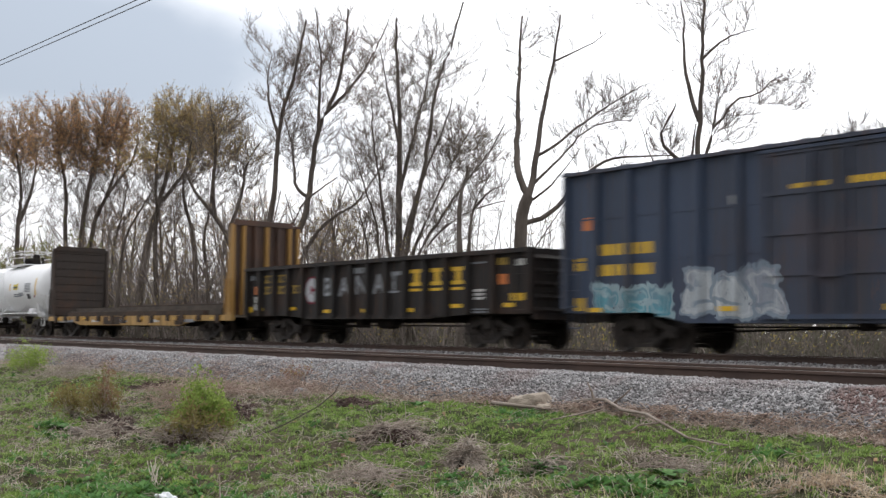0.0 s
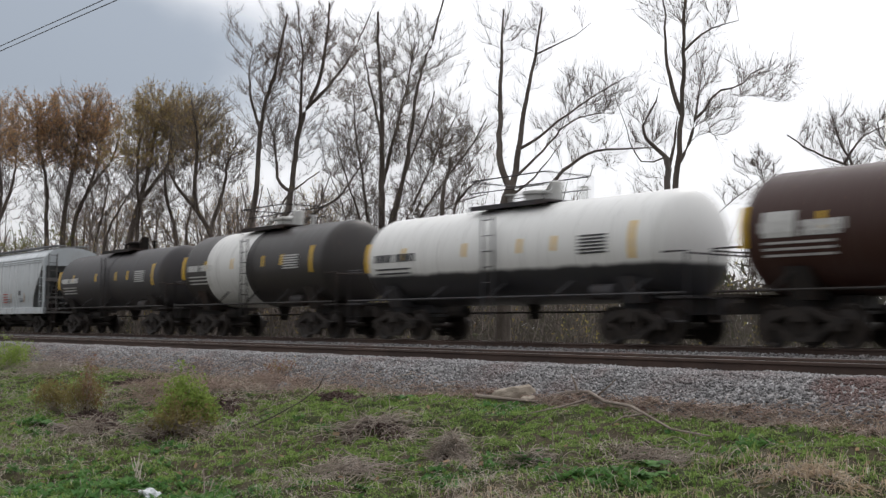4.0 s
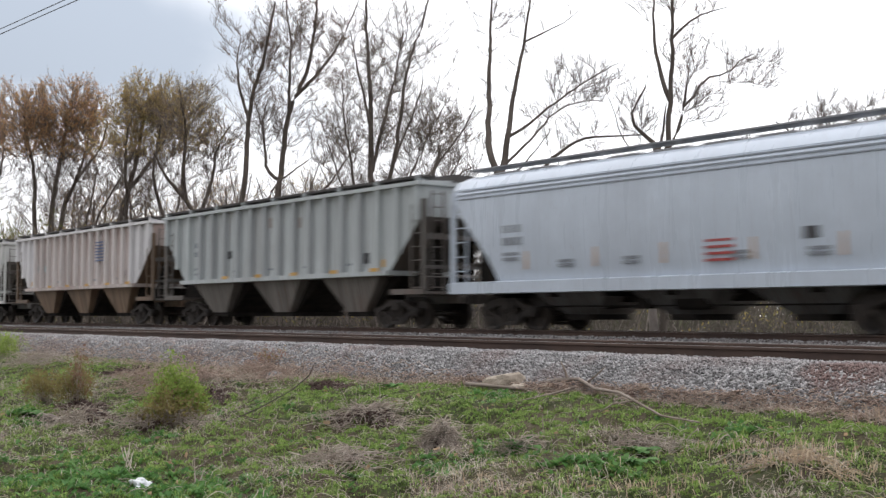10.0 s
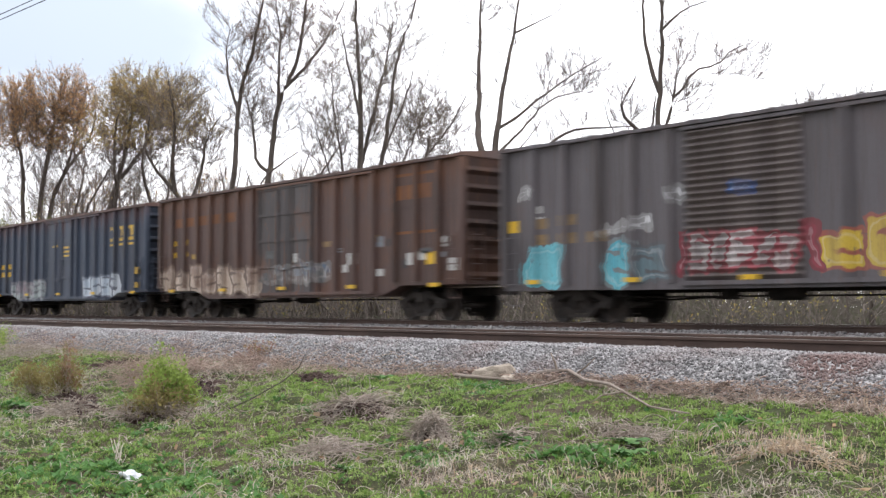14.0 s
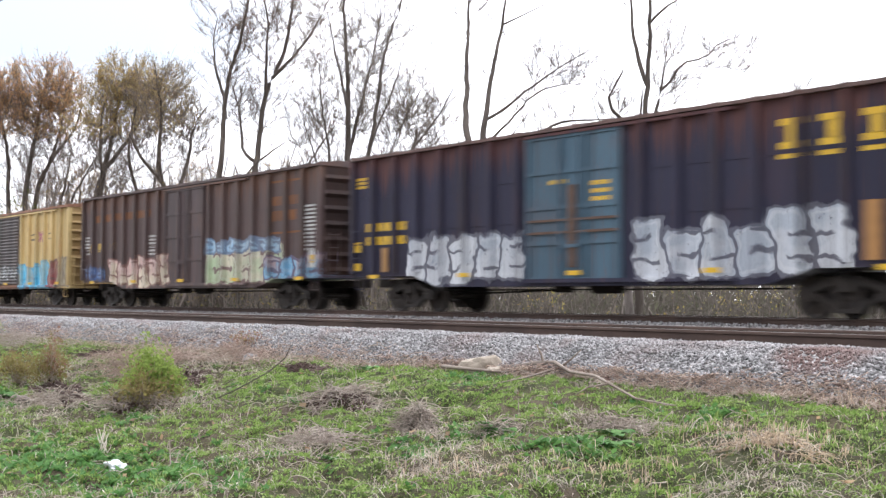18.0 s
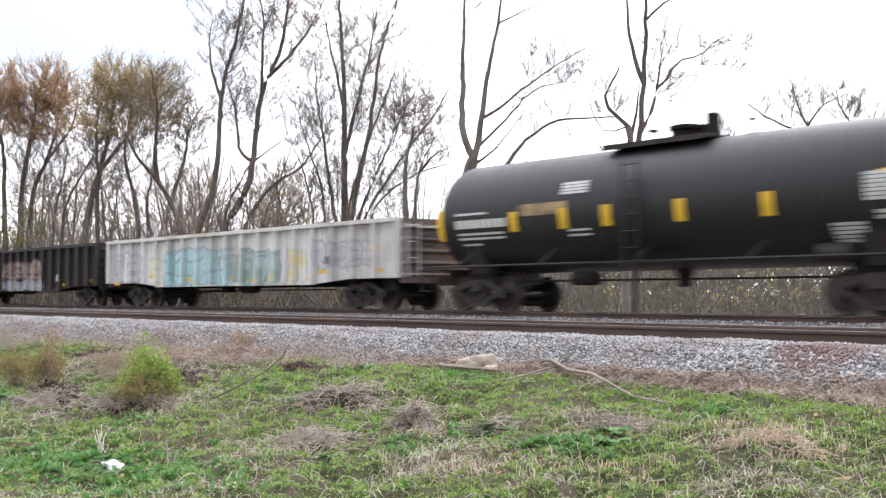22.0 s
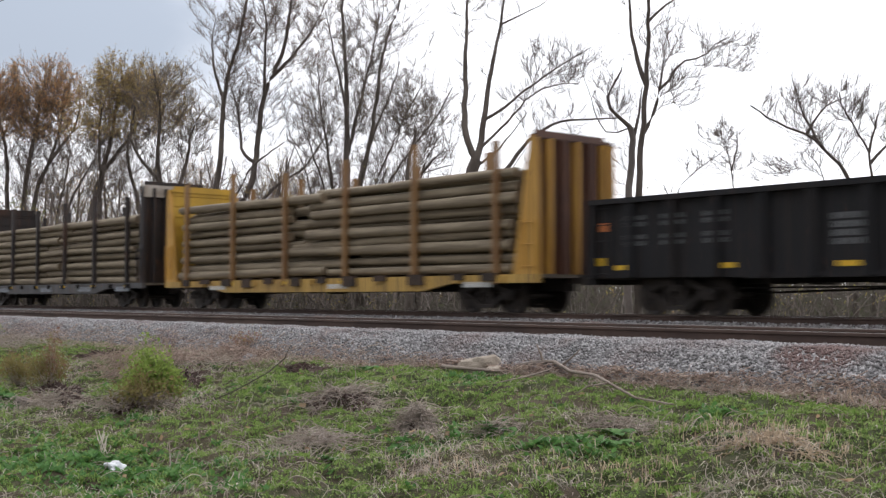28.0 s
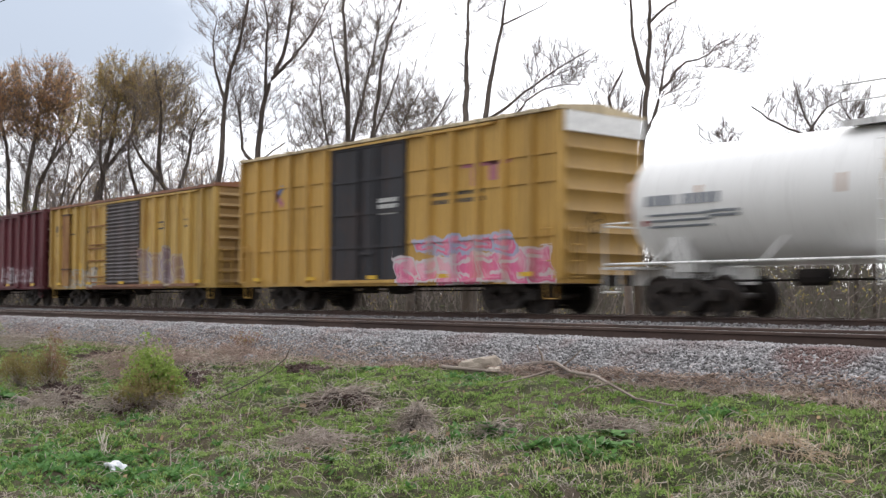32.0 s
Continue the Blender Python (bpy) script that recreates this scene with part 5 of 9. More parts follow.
# dark blue plug-door boxcar
car, half, w = boxcar(-21.5, -3.0, "blue_plug", "dark blue boxcar with wide plug door and pale sprayed tags", (0.036, 0.053, 0.092), 4.5, 0.72, 0.95, 18, [("plug", -3.1, 0.1, (0.034, 0.042, 0.066))],
                      roof_col=(0.05, 0.06, 0.09), joints=(2.2, 3.25), grime=0.3, rust=0.1, sprays=[(-8.2, -5.6, 0.75, 1.75, (0.12, 0.36, 0.44), (0.16, 0.30, 0.36), (0.36, 0.48, 0.52), 0.6, 3), (-5.4, -2.6, 0.72, 2.0, (0.46, 0.50, 0.53), (0.28, 0.31, 0.36), (0.20, 0.26, 0.32), 0.6, 5),
                                                          (3.5, 7.5, 0.8, 1.9, (0.42, 0.46, 0.5), (0.2, 0.16, 0.3), (0.5, 0.5, 0.55), 0.6, 8)])
for i, z in ((0, 2.35), (0, 1.85)):
    stencil(car, -8.2, z, 1.9, 0.27, w, M_YELLOW)
for x, z in ((-8.9, 2.0), (-8.9, 1.0), (-8.6, 3.0)):
    mark(car, x, x + 0.35, z, z + 0.32, w, M_YELLOW if z < 2.5 else M_ORANGE)
stencil(car, -2.4, 3.5, 0.9, 0.10, w + 0.05, M_YELLOW)
stencil(car, -1.0, 3.45, 1.0, 0.18, w + 0.05, M_YELLOW)
mark(car, -4.0, -3.7, 3.3, 3.5, w, M_WHITEMARK)

# black gondola with the owner's mark in yellow
def lettering(root, chars, x, z, h, y, material, name="sprayed_letter"):
    """Painted characters on the near side, one part for each."""
    for k, ch in enumerate(chars):
        cu = bpy.data.curves.new(name, "FONT")
        cu.body = ch
        cu.size = h / 0.70
        cu.align_x = "CENTER"
        cu.extrude = 0.004
        cu.offset = 0.018 * h
        cu.resolution_u = 4
        ob = bpy.data.objects.new(name, cu)
        scene.collection.objects.link(ob)
        me = bpy.data.meshes.new_from_object(ob, depsgraph=bpy.context.evaluated_depsgraph_get())
        bpy.data.objects.remove(ob)
        bpy.data.curves.remove(cu)
        me.transform(Matrix.Rotation(radians(90), 4, "X"))
        me.materials.clear()
        me.materials.append(material)
        part(name, me, None, root, at=(x[k], -y - 0.004, z[k]))


GON_POSTS = [-7.85 + 1.005 * i for i in range(14)] + [6.35, 7.85]
car, half, w = gondola(-38.6, -22.7, "black_gon", "black mill gondola with yellow owner's mark and white sprayed tag", BLACK, 2.68, 0.85, 0.95, GON_POSTS)
M_SPRAYWHITE = mixed("thin_white_spray", (0.42, 0.44, 0.47), (0.20, 0.21, 0.23), 5.0, rough=0.8)
M_SPRAYRED = mixed("dark_red_spray", (0.30, 0.03, 0.06), (0.16, 0.02, 0.04), 5.0, rough=0.8)
lettering(car, "BANA", [-7.85 + 1.005 * (i + 0.5) for i in (5, 6, 7, 8)], [1.60, 1.58, 1.62, 1.62], 0.60, w, M_SPRAYWHITE)
m = Mesh().box(1.47, 1.58, -w - 0.005, -w + 0.02, 1.66, 2.22).box(1.40, 1.86, -w - 0.005, -w + 0.02, 2.15, 2.27).box(1.30, 1.75, -w - 0.005, -w + 0.02, 1.62, 1.68)
part("sprayed_letter", m, M_SPRAYWHITE, car)
ring = [(-3.33 + 0.44 * math.cos(a / 24 * 2 * math.pi), 1.80 + 0.47 * math.sin(a / 24 * 2 * math.pi)) for a in range(24)]
part("sprayed_disc", Mesh().prism(ring, "y", -w - 0.004, -w + 0.02), M_SPRAYRED, car, "dark red sprayed outline")
ring = [(-3.33 + 0.37 * math.cos(a / 24 * 2 * math.pi), 1.80 + 0.41 * math.sin(a / 24 * 2 * math.pi)) for a in range(24)]
part("sprayed_disc", Mesh().prism(ring, "y", -w - 0.009, -w + 0.02), mixed("white_spray", (0.60, 0.62, 0.65), (0.42, 0.43, 0.47), 4.0, rough=0.8), car, "white sprayed disc")
m = Mesh().box(-3.35, -2.93, -w - 0.014, -w, 1.76, 1.85).box(-3.42, -3.30, -w - 0.014, -w, 1.66, 1.95)
part("sprayed_stroke", m, M_SPRAYRED, car)
stencil(car, -0.95, 2.28, 1.1, 0.18, w, M_SPRAYWHITE)
big_letters(car, 2.40, 1.80, 0.60, 0.50, w, M_YELLOW, 3, 1.675)
for x, z in ((-6.62, 2.12), (-5.62, 2.12), (-6.62, 1.72), (-5.62, 1.72), (-4.62, 1.72)):
    big_letters(car, x, z, 0.24, 0.28, w, M_FADEDMARK, 2, 1.35, False)
mark(car, -7.45, -7.2, 1.72, 2.02, w, M_ORANGE)
for z in (1.42, 1.15):
    mark(car, -7.42, -7.12, z, z + 0.22, w, M_WHITEMARK)
mark(car, -7.75, -7.4, 1.08, 1.28, w, M_YELLOW)
mark(car, -7.7, -7.35, 2.25, 2.42, w, M_GREYMARK)
mark(car, 6.50, 6.85, 1.75, 2.03, w, M_ORANGE)
mark(car, 7.0, 7.6, 1.3, 1.5, w, M_YELLOW)
mark(car, 7.2, 7.55, 2.24, 2.42, w, M_WHITEMARK)
stencil(car, 6.45, 2.28, 0.45, 0.2, w, M_FADEDMARK)
for z in (1.35, 1.46, 1.57):
    stencil(car, 5.45, z, 0.45, 0.07, w, M_WHITEMARK)
for z in (0.98, 1.06):
    stencil(car, 5.4, z, 0.6, 0.04, w, M_GREYMARK)
stencil(car, 5.35, 2.35, 0.6, 0.05, w, M_GREYMARK)

# empty bulkhead flatcar
car, s_c, half = bulkhead_flat(-60.2, -39.75, "old_flat", "empty bulkhead flatcar with worn yellow sills and rusty bulkheads", (0.42, 0.25, 0.07), (0.36, 0.20, 0.05), (0.06, 0.036, 0.028), 4.5, taper=0.6, rear_post=(0.05, 0.04, 0.035), rear_sheet=(0.042, 0.036, 0.033))
for i in range(5):
    mark(car, -7.5 + i * 3.4, -6.6 + i * 3.4, 0.72, 0.84, 1.482, M_WHITEMARK if i % 2 else M_GREYMARK)
part("dunnage_rack", Mesh().box(-8.6, 8.2, -0.9, 0.9, 1.0, 1.28).box(-8.4, 8.0, -0.7, 0.7, 1.28, 1.42), mixed("dunnage_wood", (0.05, 0.04, 0.035), (0.10, 0.08, 0.06), 1.5), car, "low dark timber rack on the deck")
rs = random.Random(12)
m_pocket = mixed("sill_grime", (0.035, 0.028, 0.024), (0.08, 0.05, 0.035), 3.0, rough=0.9)
for i in range(13):
    x = -9.0 + i * 1.5 + rs.uniform(-0.15, 0.15)
    part("stake_pocket", Mesh().box(x - rs.uniform(0.10, 0.22), x + rs.uniform(0.10, 0.22), -1.56, -1.47, 0.66 + rs.uniform(0, 0.14), 1.03), m_pocket, car)
for x0, x1 in ((-2.6, -0.6), (5.2, 6.0)):
    part("sill_patch", Mesh().box(x0, x1, -1.50, -1.47, 0.62, 0.98), m_pocket, car)
part("dunnage", Mesh().box(-8.0, 7.4, -1.25, -1.05, 1.0, 1.20).box(-6.0, 6.6, 0.6, 1.2, 1.0, 1.55), m_pocket, car)

# tank cars
tank_car(-75.3, -60.9, "white_tank", "white tank car with yellow stripes and white handrails", (0.80, 0.81, 0.82), 1.46, 2.54, grime=0.05, rust=0.02, letters=M_GREYMARK, overhang=0.5, placard=True)
car, half, L = tank_car(-89.9, -75.9, "brown_tank", "dark brown tank car with a plain white panel", (0.052, 0.024, 0.019), 1.38, 2.46, trim=BLACK, bands=((4.7, 9.0, (0.014, 0.013, 0.013)),), grime=0.15, overhang=0.45, crown_rail=False)
shell_patch(car, -L + 0.95, -L + 1.75, 2.30, 2.85, 2.46, 1.38, M_WHITEMARK, "emblem")
shell_text(car, -L + 1.9, 2.5, 0.9, 0.12, 2.46, 1.38, M_WHITEMARK, 2)
shell_patch(car, L - 3.2, L - 2.2, 2.45, 2.95, 2.46, 1.385, plain("beige_panel", (0.40, 0.33, 0.29), 0.6), "panel")
tank_car(-104.3, -90.4, "half_tank", "white tank car with a black lower half", WHITE, 1.38, 2.40, trim=(0.05, 0.05, 0.055), fittings=M_WHITEMARK, low=(1.95, (0.035, 0.035, 0.04)), grime=0.15, letters=M_DARKMARK, overhang=0.6)
tank_car(-116.9, -104.8, "banded_tank", "black tank car with a wide white band", (0.04, 0.036, 0.035), 1.45, 2.55, trim=BLACK, fittings=M_WHITEMARK, bands=[(-3.2, 0.0, (0.66, 0.66, 0.64))], grime=0.3, overhang=0.45)
tank_car(-130.9, -117.5, "black_tank", "dusty black tank car with white lettering and yellow stripes", (0.050, 0.047, 0.050), 1.36, 2.44, trim=BLACK, grime=0.5, overhang=0.45, crown_rail=False, rough=0.5)

smooth_hopper(-147.0, -131.8, "grey_hopper", "grey curve-sided covered hopper with rust under the roof edge", (0.46, 0.495, 0.515), grime=0.2, rust=0.16)
tank_car(-159.9, -147.7, "cream_tank", "small cream-white tank car with brown spill stains", (0.76, 0.735, 0.69), 1.28, 2.52, grime=0.15, rust=0.08, streak=(-0.9, 0.7, (0.30, 0.17, 0.08)), letters=M_GREYMARK, overhang=0.55)
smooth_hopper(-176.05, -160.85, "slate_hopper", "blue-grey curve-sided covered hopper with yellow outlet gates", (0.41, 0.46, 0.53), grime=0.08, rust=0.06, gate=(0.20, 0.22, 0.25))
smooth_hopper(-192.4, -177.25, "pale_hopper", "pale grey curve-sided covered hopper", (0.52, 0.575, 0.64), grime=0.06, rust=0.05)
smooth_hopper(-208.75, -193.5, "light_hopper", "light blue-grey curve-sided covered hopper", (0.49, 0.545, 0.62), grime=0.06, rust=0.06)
# Its ribs are set a tone darker than the panels.
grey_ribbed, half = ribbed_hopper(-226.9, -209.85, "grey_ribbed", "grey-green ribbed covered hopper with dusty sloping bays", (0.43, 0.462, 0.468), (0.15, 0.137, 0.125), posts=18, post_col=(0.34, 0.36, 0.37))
for x, z in ((-0.6, 3.75), (1.3, 3.65), (4.0, 3.75)):
    mark(grey_ribbed, x, x + 0.45, z - 0.35, z, 1.445, plain("rusty_stain", (0.40, 0.36, 0.33), 0.8, vary=0.6), "rust_patch")
mark(grey_ribbed, -half + 5.0, -half + 5.5, 2.45, 2.72, 1.45, M_DARKMARK, "test_panel")
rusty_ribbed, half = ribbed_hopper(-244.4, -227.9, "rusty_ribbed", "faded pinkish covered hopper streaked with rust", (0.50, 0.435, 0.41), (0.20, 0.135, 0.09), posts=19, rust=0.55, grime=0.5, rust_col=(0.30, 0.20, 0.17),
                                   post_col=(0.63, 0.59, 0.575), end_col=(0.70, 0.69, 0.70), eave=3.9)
M_STRIPE = plain("faded_blue_stripe", (0.13, 0.17, 0.30), 0.6)
for i in range(7):
    mark(rusty_ribbed, half - 5.75, half - 4.85, 2.78 + i * 0.135, 2.84 + i * 0.135, 1.625, M_STRIPE, "stripe")
for x, z in ((-half + 2.75, 2.5), (-half + 3.3, 2.6), (-half + 4.0, 2.5)):
    mark(rusty_ribbed, x, x + 0.35, z, z + 0.28, 1.462, plain("faded_green_mark", (0.42, 0.50, 0.50), 0.6), "faded_panel")
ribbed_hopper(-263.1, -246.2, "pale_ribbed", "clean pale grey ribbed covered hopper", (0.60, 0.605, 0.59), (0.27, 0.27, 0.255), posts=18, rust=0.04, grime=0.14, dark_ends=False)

# boxcars of the middle
car, half, w = boxcar(-279.6, -264.15, "grey_box", "weathered dark grey boxcar with louvred door and cyan tags", (0.110, 0.100, 0.108), 4.5, 0.80, 0.80, 15, [("louvre", -1.7, 1.2, (0.125, 0.105, 0.10))], ribs=7,
                      sprays=[(-6.9, -5.6, 0.8, 2.0, SPRAY_CYAN, (0.10, 0.42, 0.5), SPRAY_CYAN, 0.8, 2), (-4.2, -3.3, 0.8, 2.1, SPRAY_CYAN, (0.1, 0.4, 0.5), (0.2, 0.2, 0.2), 0.8, 6), (1.6, 3.5, 1.0, 2.2, (0.62, 0.45, 0.06), (0.55, 0.38, 0.05), (0.3, 0.06, 0.08), 0.9, 9),
                              (-1.7, 1.2, 1.1, 2.1, (0.42, 0.34, 0.34), (0.55, 0.52, 0.52), (0.35, 0.06, 0.08), 0.45, 12), (-4.3, -3.5, 2.12, 2.45, (0.62, 0.62, 0.63), (0.5, 0.5, 0.52), (0.3, 0.3, 0.3), 0.4, 16), (-3.4, -2.7, 2.1, 2.45, (0.6, 0.6, 0.62), (0.5, 0.5, 0.52), (0.25, 0.25, 0.25), 0.4, 17),
                              (-7.2, -6.6, 3.1, 3.45, (0.6, 0.6, 0.61), (0.5, 0.5, 0.52), (0.3, 0.3, 0.3), 0.4, 18), (-2.5, -1.75, 2.75, 3.15, (0.5, 0.5, 0.52), (0.4, 0.4, 0.42), (0.2, 0.2, 0.2), 0.4, 19), (-0.7, 0.2, 2.75, 3.15, (0.06, 0.14, 0.36), (0.1, 0.16, 0.3), (0.08, 0.1, 0.2), 0.5, 20),
                              (-3.3, -2.2, 0.85, 1.9, (0.13, 0.20, 0.23), (0.12, 0.15, 0.17), (0.1, 0.1, 0.11), 0.6, 21), (-2.0, -1.72, 1.1, 2.2, (0.30, 0.06, 0.08), (0.26, 0.05, 0.07), (0.2, 0.05, 0.06), 0.6, 22), (1.25, 1.6, 1.1, 2.2, (0.30, 0.06, 0.08), (0.26, 0.05, 0.07), (0.2, 0.05, 0.06), 0.6, 23),
                              (3.8, 7.0, 1.1, 2.2, (0.36, 0.35, 0.32), (0.24, 0.22, 0.18), (0.18, 0.15, 0.14), 0.6, 4)])
big_letters(car, 4.55, 3.25, 0.62, 0.68, w, M_YELLOW, 3, 1.45)
stencil(car, 6.1, 2.9, 0.6, 0.12, w, M_WHITEMARK, 9, 0.7)
mark(car, -7.55, -7.2, 2.3, 2.6, w, M_YELLOW)
for x, z in ((-6.75, 2.35), (-5.75, 2.4), (-6.75, 1.95), (-5.75, 1.95), (-4.75, 1.95)):
    mark(car, x, x + 0.6, z, z + 0.26, w, M_TANMARK)
mark(car, 7.0, 7.5, 2.2, 2.5, w + 0.08, M_YELLOW)
stencil(car, -6.7, 2.75, 0.4, 0.18, w, M_WHITEMARK, 2)

BROWN_TAG = ((0.58, 0.47, 0.38), (0.42, 0.32, 0.26))
car, half, w = boxcar(-299.8, -281.2, "brown_plug", "rusty brown plug-door boxcar with faded orange lettering and tags", BROWN, 4.62, 0.72, 1.02, 19, [("plug", -1.65, 1.75, (0.075, 0.066, 0.068))], joints=(2.15, 3.25), grime=0.4, rust=0.5, eave=4.6,
                      sprays=[(-9.0, -1.5, 0.75, 2.0, BROWN_TAG[0], BROWN_TAG[1], (0.16, 0.12, 0.10), 0.75, 5), (-1.6, 2.8, 1.15, 1.9, (0.30, 0.28, 0.27), (0.12, 0.16, 0.22), (0.2, 0.2, 0.2), 0.5, 7)])
stencil(car, -8.0, 3.45, 5.0, 0.34, w, M_FADEORANGE)
m = Mesh().box(5.9, 8.1, -w - 0.004, -w + 0.02, 2.5, 2.58).box(5.9, 8.1, -w - 0.004, -w + 0.02, 4.18, 4.26).box(5.9, 5.98, -w - 0.004, -w + 0.02, 2.5, 4.26).box(8.02, 8.1, -w - 0.004, -w + 0.02, 2.5, 4.26)
part("emblem", m, M_FADEORANGE, car)
stencil(car, 6.2, 3.5, 1.6, 0.42, w, M_FADEORANGE)
for x, z in ((-8.4, 2.3), (-7.5, 2.3), (-6.6, 2.2), (-8.4, 2.75), (-7.5, 2.75)):
    mark(car, x, x + 0.45, z, z + 0.2, w, M_YELLOW)
rs = random.Random(31)
for k in range(22):
    x, z = rs.uniform(-1.4, 8.6), rs.uniform(1.15, 2.35)
    mark(car, x, x + rs.uniform(0.15, 0.5), z, z + rs.uniform(0.10, 0.35), w + (0.055 if x < 1.7 else 0.0), rs.choice((M_GREYMARK, M_DIMMARK, M_TANMARK, M_WHITEMARK, M_DARKMARK)))
for x, z in ((3.7, 1.7), (6.7, 1.6), (7.6, 1.6), (8.6, 1.4)):
    mark(car, x, x + 0.5, z, z + 0.35, w, M_WHITEMARK if x != 7.6 else M_YELLOW)


def blue_boxcar(s0, s1, name, label, base, sprays, letters_z, door_col, rust):
    car, half, w = boxcar(s0, s1, name, label, base, 4.6, 0.72, 1.02, 19, [("plug", -1.7, 1.45, door_col)], joints=(2.3, 3.35), grime=0.25, rust=rust, rust_col=(0.15, 0.062, 0.045), sprays=sprays, eave=4.5 if rust > 0.1 else 4.75, roof_col=(0.12, 0.07, 0.06))
    big_letters(car, 5.65, letters_z, 0.6, 0.62, w, M_YELLOW, 3, 1.55)
    for z in (2.35, 1.95):
        stencil(car, -8.6, z, 1.9, 0.24, w, M_YELLOW)
    for x in (-9.2, 8.25):
        mark(car, x, x + 0.42, 1.75, 2.05, w + 0.08, M_YELLOW)
        mark(car, x, x + 0.42, 1.2, 1.42, w + 0.08, M_YELLOW)
    stencil(car, -0.9, 3.2, 0.6, 0.10, w + 0.05, M_YELLOW)
    stencil(car, 0.5, 3.1, 0.6, 0.10, w + 0.05, M_YELLOW, 3, 0.9)
    stencil(car, -9.1, 3.9, 0.5, 0.08, w, M_YELLOW, 3)
    return car, w


TAG = (SPRAY_WHITE, (0.52, 0.60, 0.68), (0.10, 0.11, 0.15))
GREYTAG = ((0.60, 0.62, 0.66), (0.44, 0.48, 0.54), (0.10, 0.10, 0.13))
blue_boxcar(-319.7, -301.0, "navy_box", "navy blue plug-door boxcar with pale tags along the sill", (0.0507, 0.0663, 0.0975), [(2.6, 6.8, 0.8, 2.0, *TAG, 0.7, 3), (-6.7, -1.6, 0.75, 1.8, (0.40, 0.46, 0.46), (0.28, 0.22, 0.25), (0.2, 0.2, 0.22), 0.6, 8)], 3.2, None, 0.08)
blue_boxcar(-339.3, -320.7, "violet_box", "purplish blue rusting boxcar with two large white tags", (0.052, 0.046, 0.097), [(-5.9, -1.3, 0.72, 2.5, *TAG, 1.1, 2), (1.7, 4.9, 0.8, 2.3, *TAG, 0.8, 6), (6.4, 8.3, 1.6, 2.2, (0.5, 0.5, 0.55), (0.2, 0.2, 0.28), (0.1, 0.1, 0.14), 0.4, 9)], 3.2, (0.05, 0.048, 0.08), 0.55)
car, w = blue_boxcar(-359.3, -340.75, "slate_box", "slate blue boxcar with grey-white tags and a teal door", (0.036, 0.035, 0.058), [(-6.7, -1.8, 0.72, 2.2, *GREYTAG, 0.7, 4), (1.8, 7.3, 0.75, 2.3, *GREYTAG, 0.7, 11)], 3.45, (0.055, 0.105, 0.15), 0.12)
M_RODS = mixed("rusty_rods", (0.17, 0.10, 0.07), (0.10, 0.065, 0.05), 4.0, rough=0.85)
part("lock_rod", Mesh().box(-0.22, 0.02, -w - 0.12, -w - 0.04, 1.15, 3.15), M_RODS, car)
for z in (1.98, 2.28):
    part("lock_rail", Mesh().box(-1.6, 1.35, -w - 0.10, -w - 0.04, z, z + 0.06), M_RODS, car)
mark(car, 7.55, 7.9, 1.15, 2.3, w + 0.06, plain("orange_band", (0.42, 0.21, 0.07), 0.7), "painted_band")
mark(car, -7.75, -7.5, 1.15, 1.85, w + 0.06, plain("orange_stripe", (0.40, 0.22, 0.08), 0.7), "painted_band")

car, half, w = boxcar(-379.5, -360.95, "maroon_box", "dark maroon-brown boxcar with colourful sprayed tags and orange emblem", (0.080, 0.052, 0.050), 4.65, 0.75, 1.02, 19, [("plug", -1.45, 1.65, (0.062, 0.040, 0.042))], joints=(2.35, 3.4), grime=0.3, rust=0.2, eave=4.7,
                      sprays=[(-6.7, -1.0, 0.72, 2.1, (0.72, 0.62, 0.48), (0.66, 0.46, 0.42), (0.20, 0.09, 0.08), 0.7, 3), (-8.6, -7.0, 1.05, 1.75, (0.09, 0.20, 0.45), (0.12, 0.25, 0.5), (0.08, 0.1, 0.2), 0.7, 5),
                              (1.9, 7.0, 0.78, 2.35, (0.48, 0.58, 0.38), (0.66, 0.62, 0.48), (0.17, 0.09, 0.10), 0.8, 8), (1.8, 6.8, 1.95, 2.5, (0.30, 0.48, 0.66), (0.36, 0.52, 0.66), (0.15, 0.2, 0.3), 0.5, 13), (5.8, 9.2, 0.9, 1.9, (0.18, 0.40, 0.60), (0.45, 0.34, 0.36), (0.12, 0.09, 0.16), 0.6, 10)])
stencil(car, -8.0, 3.55, 5.2, 0.30, w, M_FADEORANGE)
m = Mesh().box(5.95, 8.2, -w - 0.004, -w + 0.02, 2.5, 2.57).box(5.95, 8.2, -w - 0.004, -w + 0.02, 4.2, 4.27).box(5.95, 6.02, -w - 0.004, -w + 0.02, 2.5, 4.27).box(8.13, 8.2, -w - 0.004, -w + 0.02, 2.5, 4.27)
part("emblem", m, M_FADEORANGE, car)
stencil(car, 6.3, 3.4, 1.5, 0.34, w, M_FADEORANGE, 2, 0.4)
stencil(car, 8.3, 3.3, 0.55, 0.06, w + 0.02, M_WHITEMARK, 12, 1.1)
stencil(car, -2.9, 2.75, 0.65, 0.07, w, M_WHITEMARK, 6, 1.0)
stencil(car, -9.1, 2.9, 0.45, 0.07, w, M_WHITEMARK, 6, 1.0)
mark(car, 8.55, 9.1, 1.35, 1.9, w + 0.07, M_WHITEMARK)
mark(car, 8.7, 8.95, 1.5, 1.75, w + 0.078, M_YELLOW)
for x in (-8.6, -7.7, -6.5):
    mark(car, x, x + 0.45, 2.3, 2.65, w, M_YELLOW)


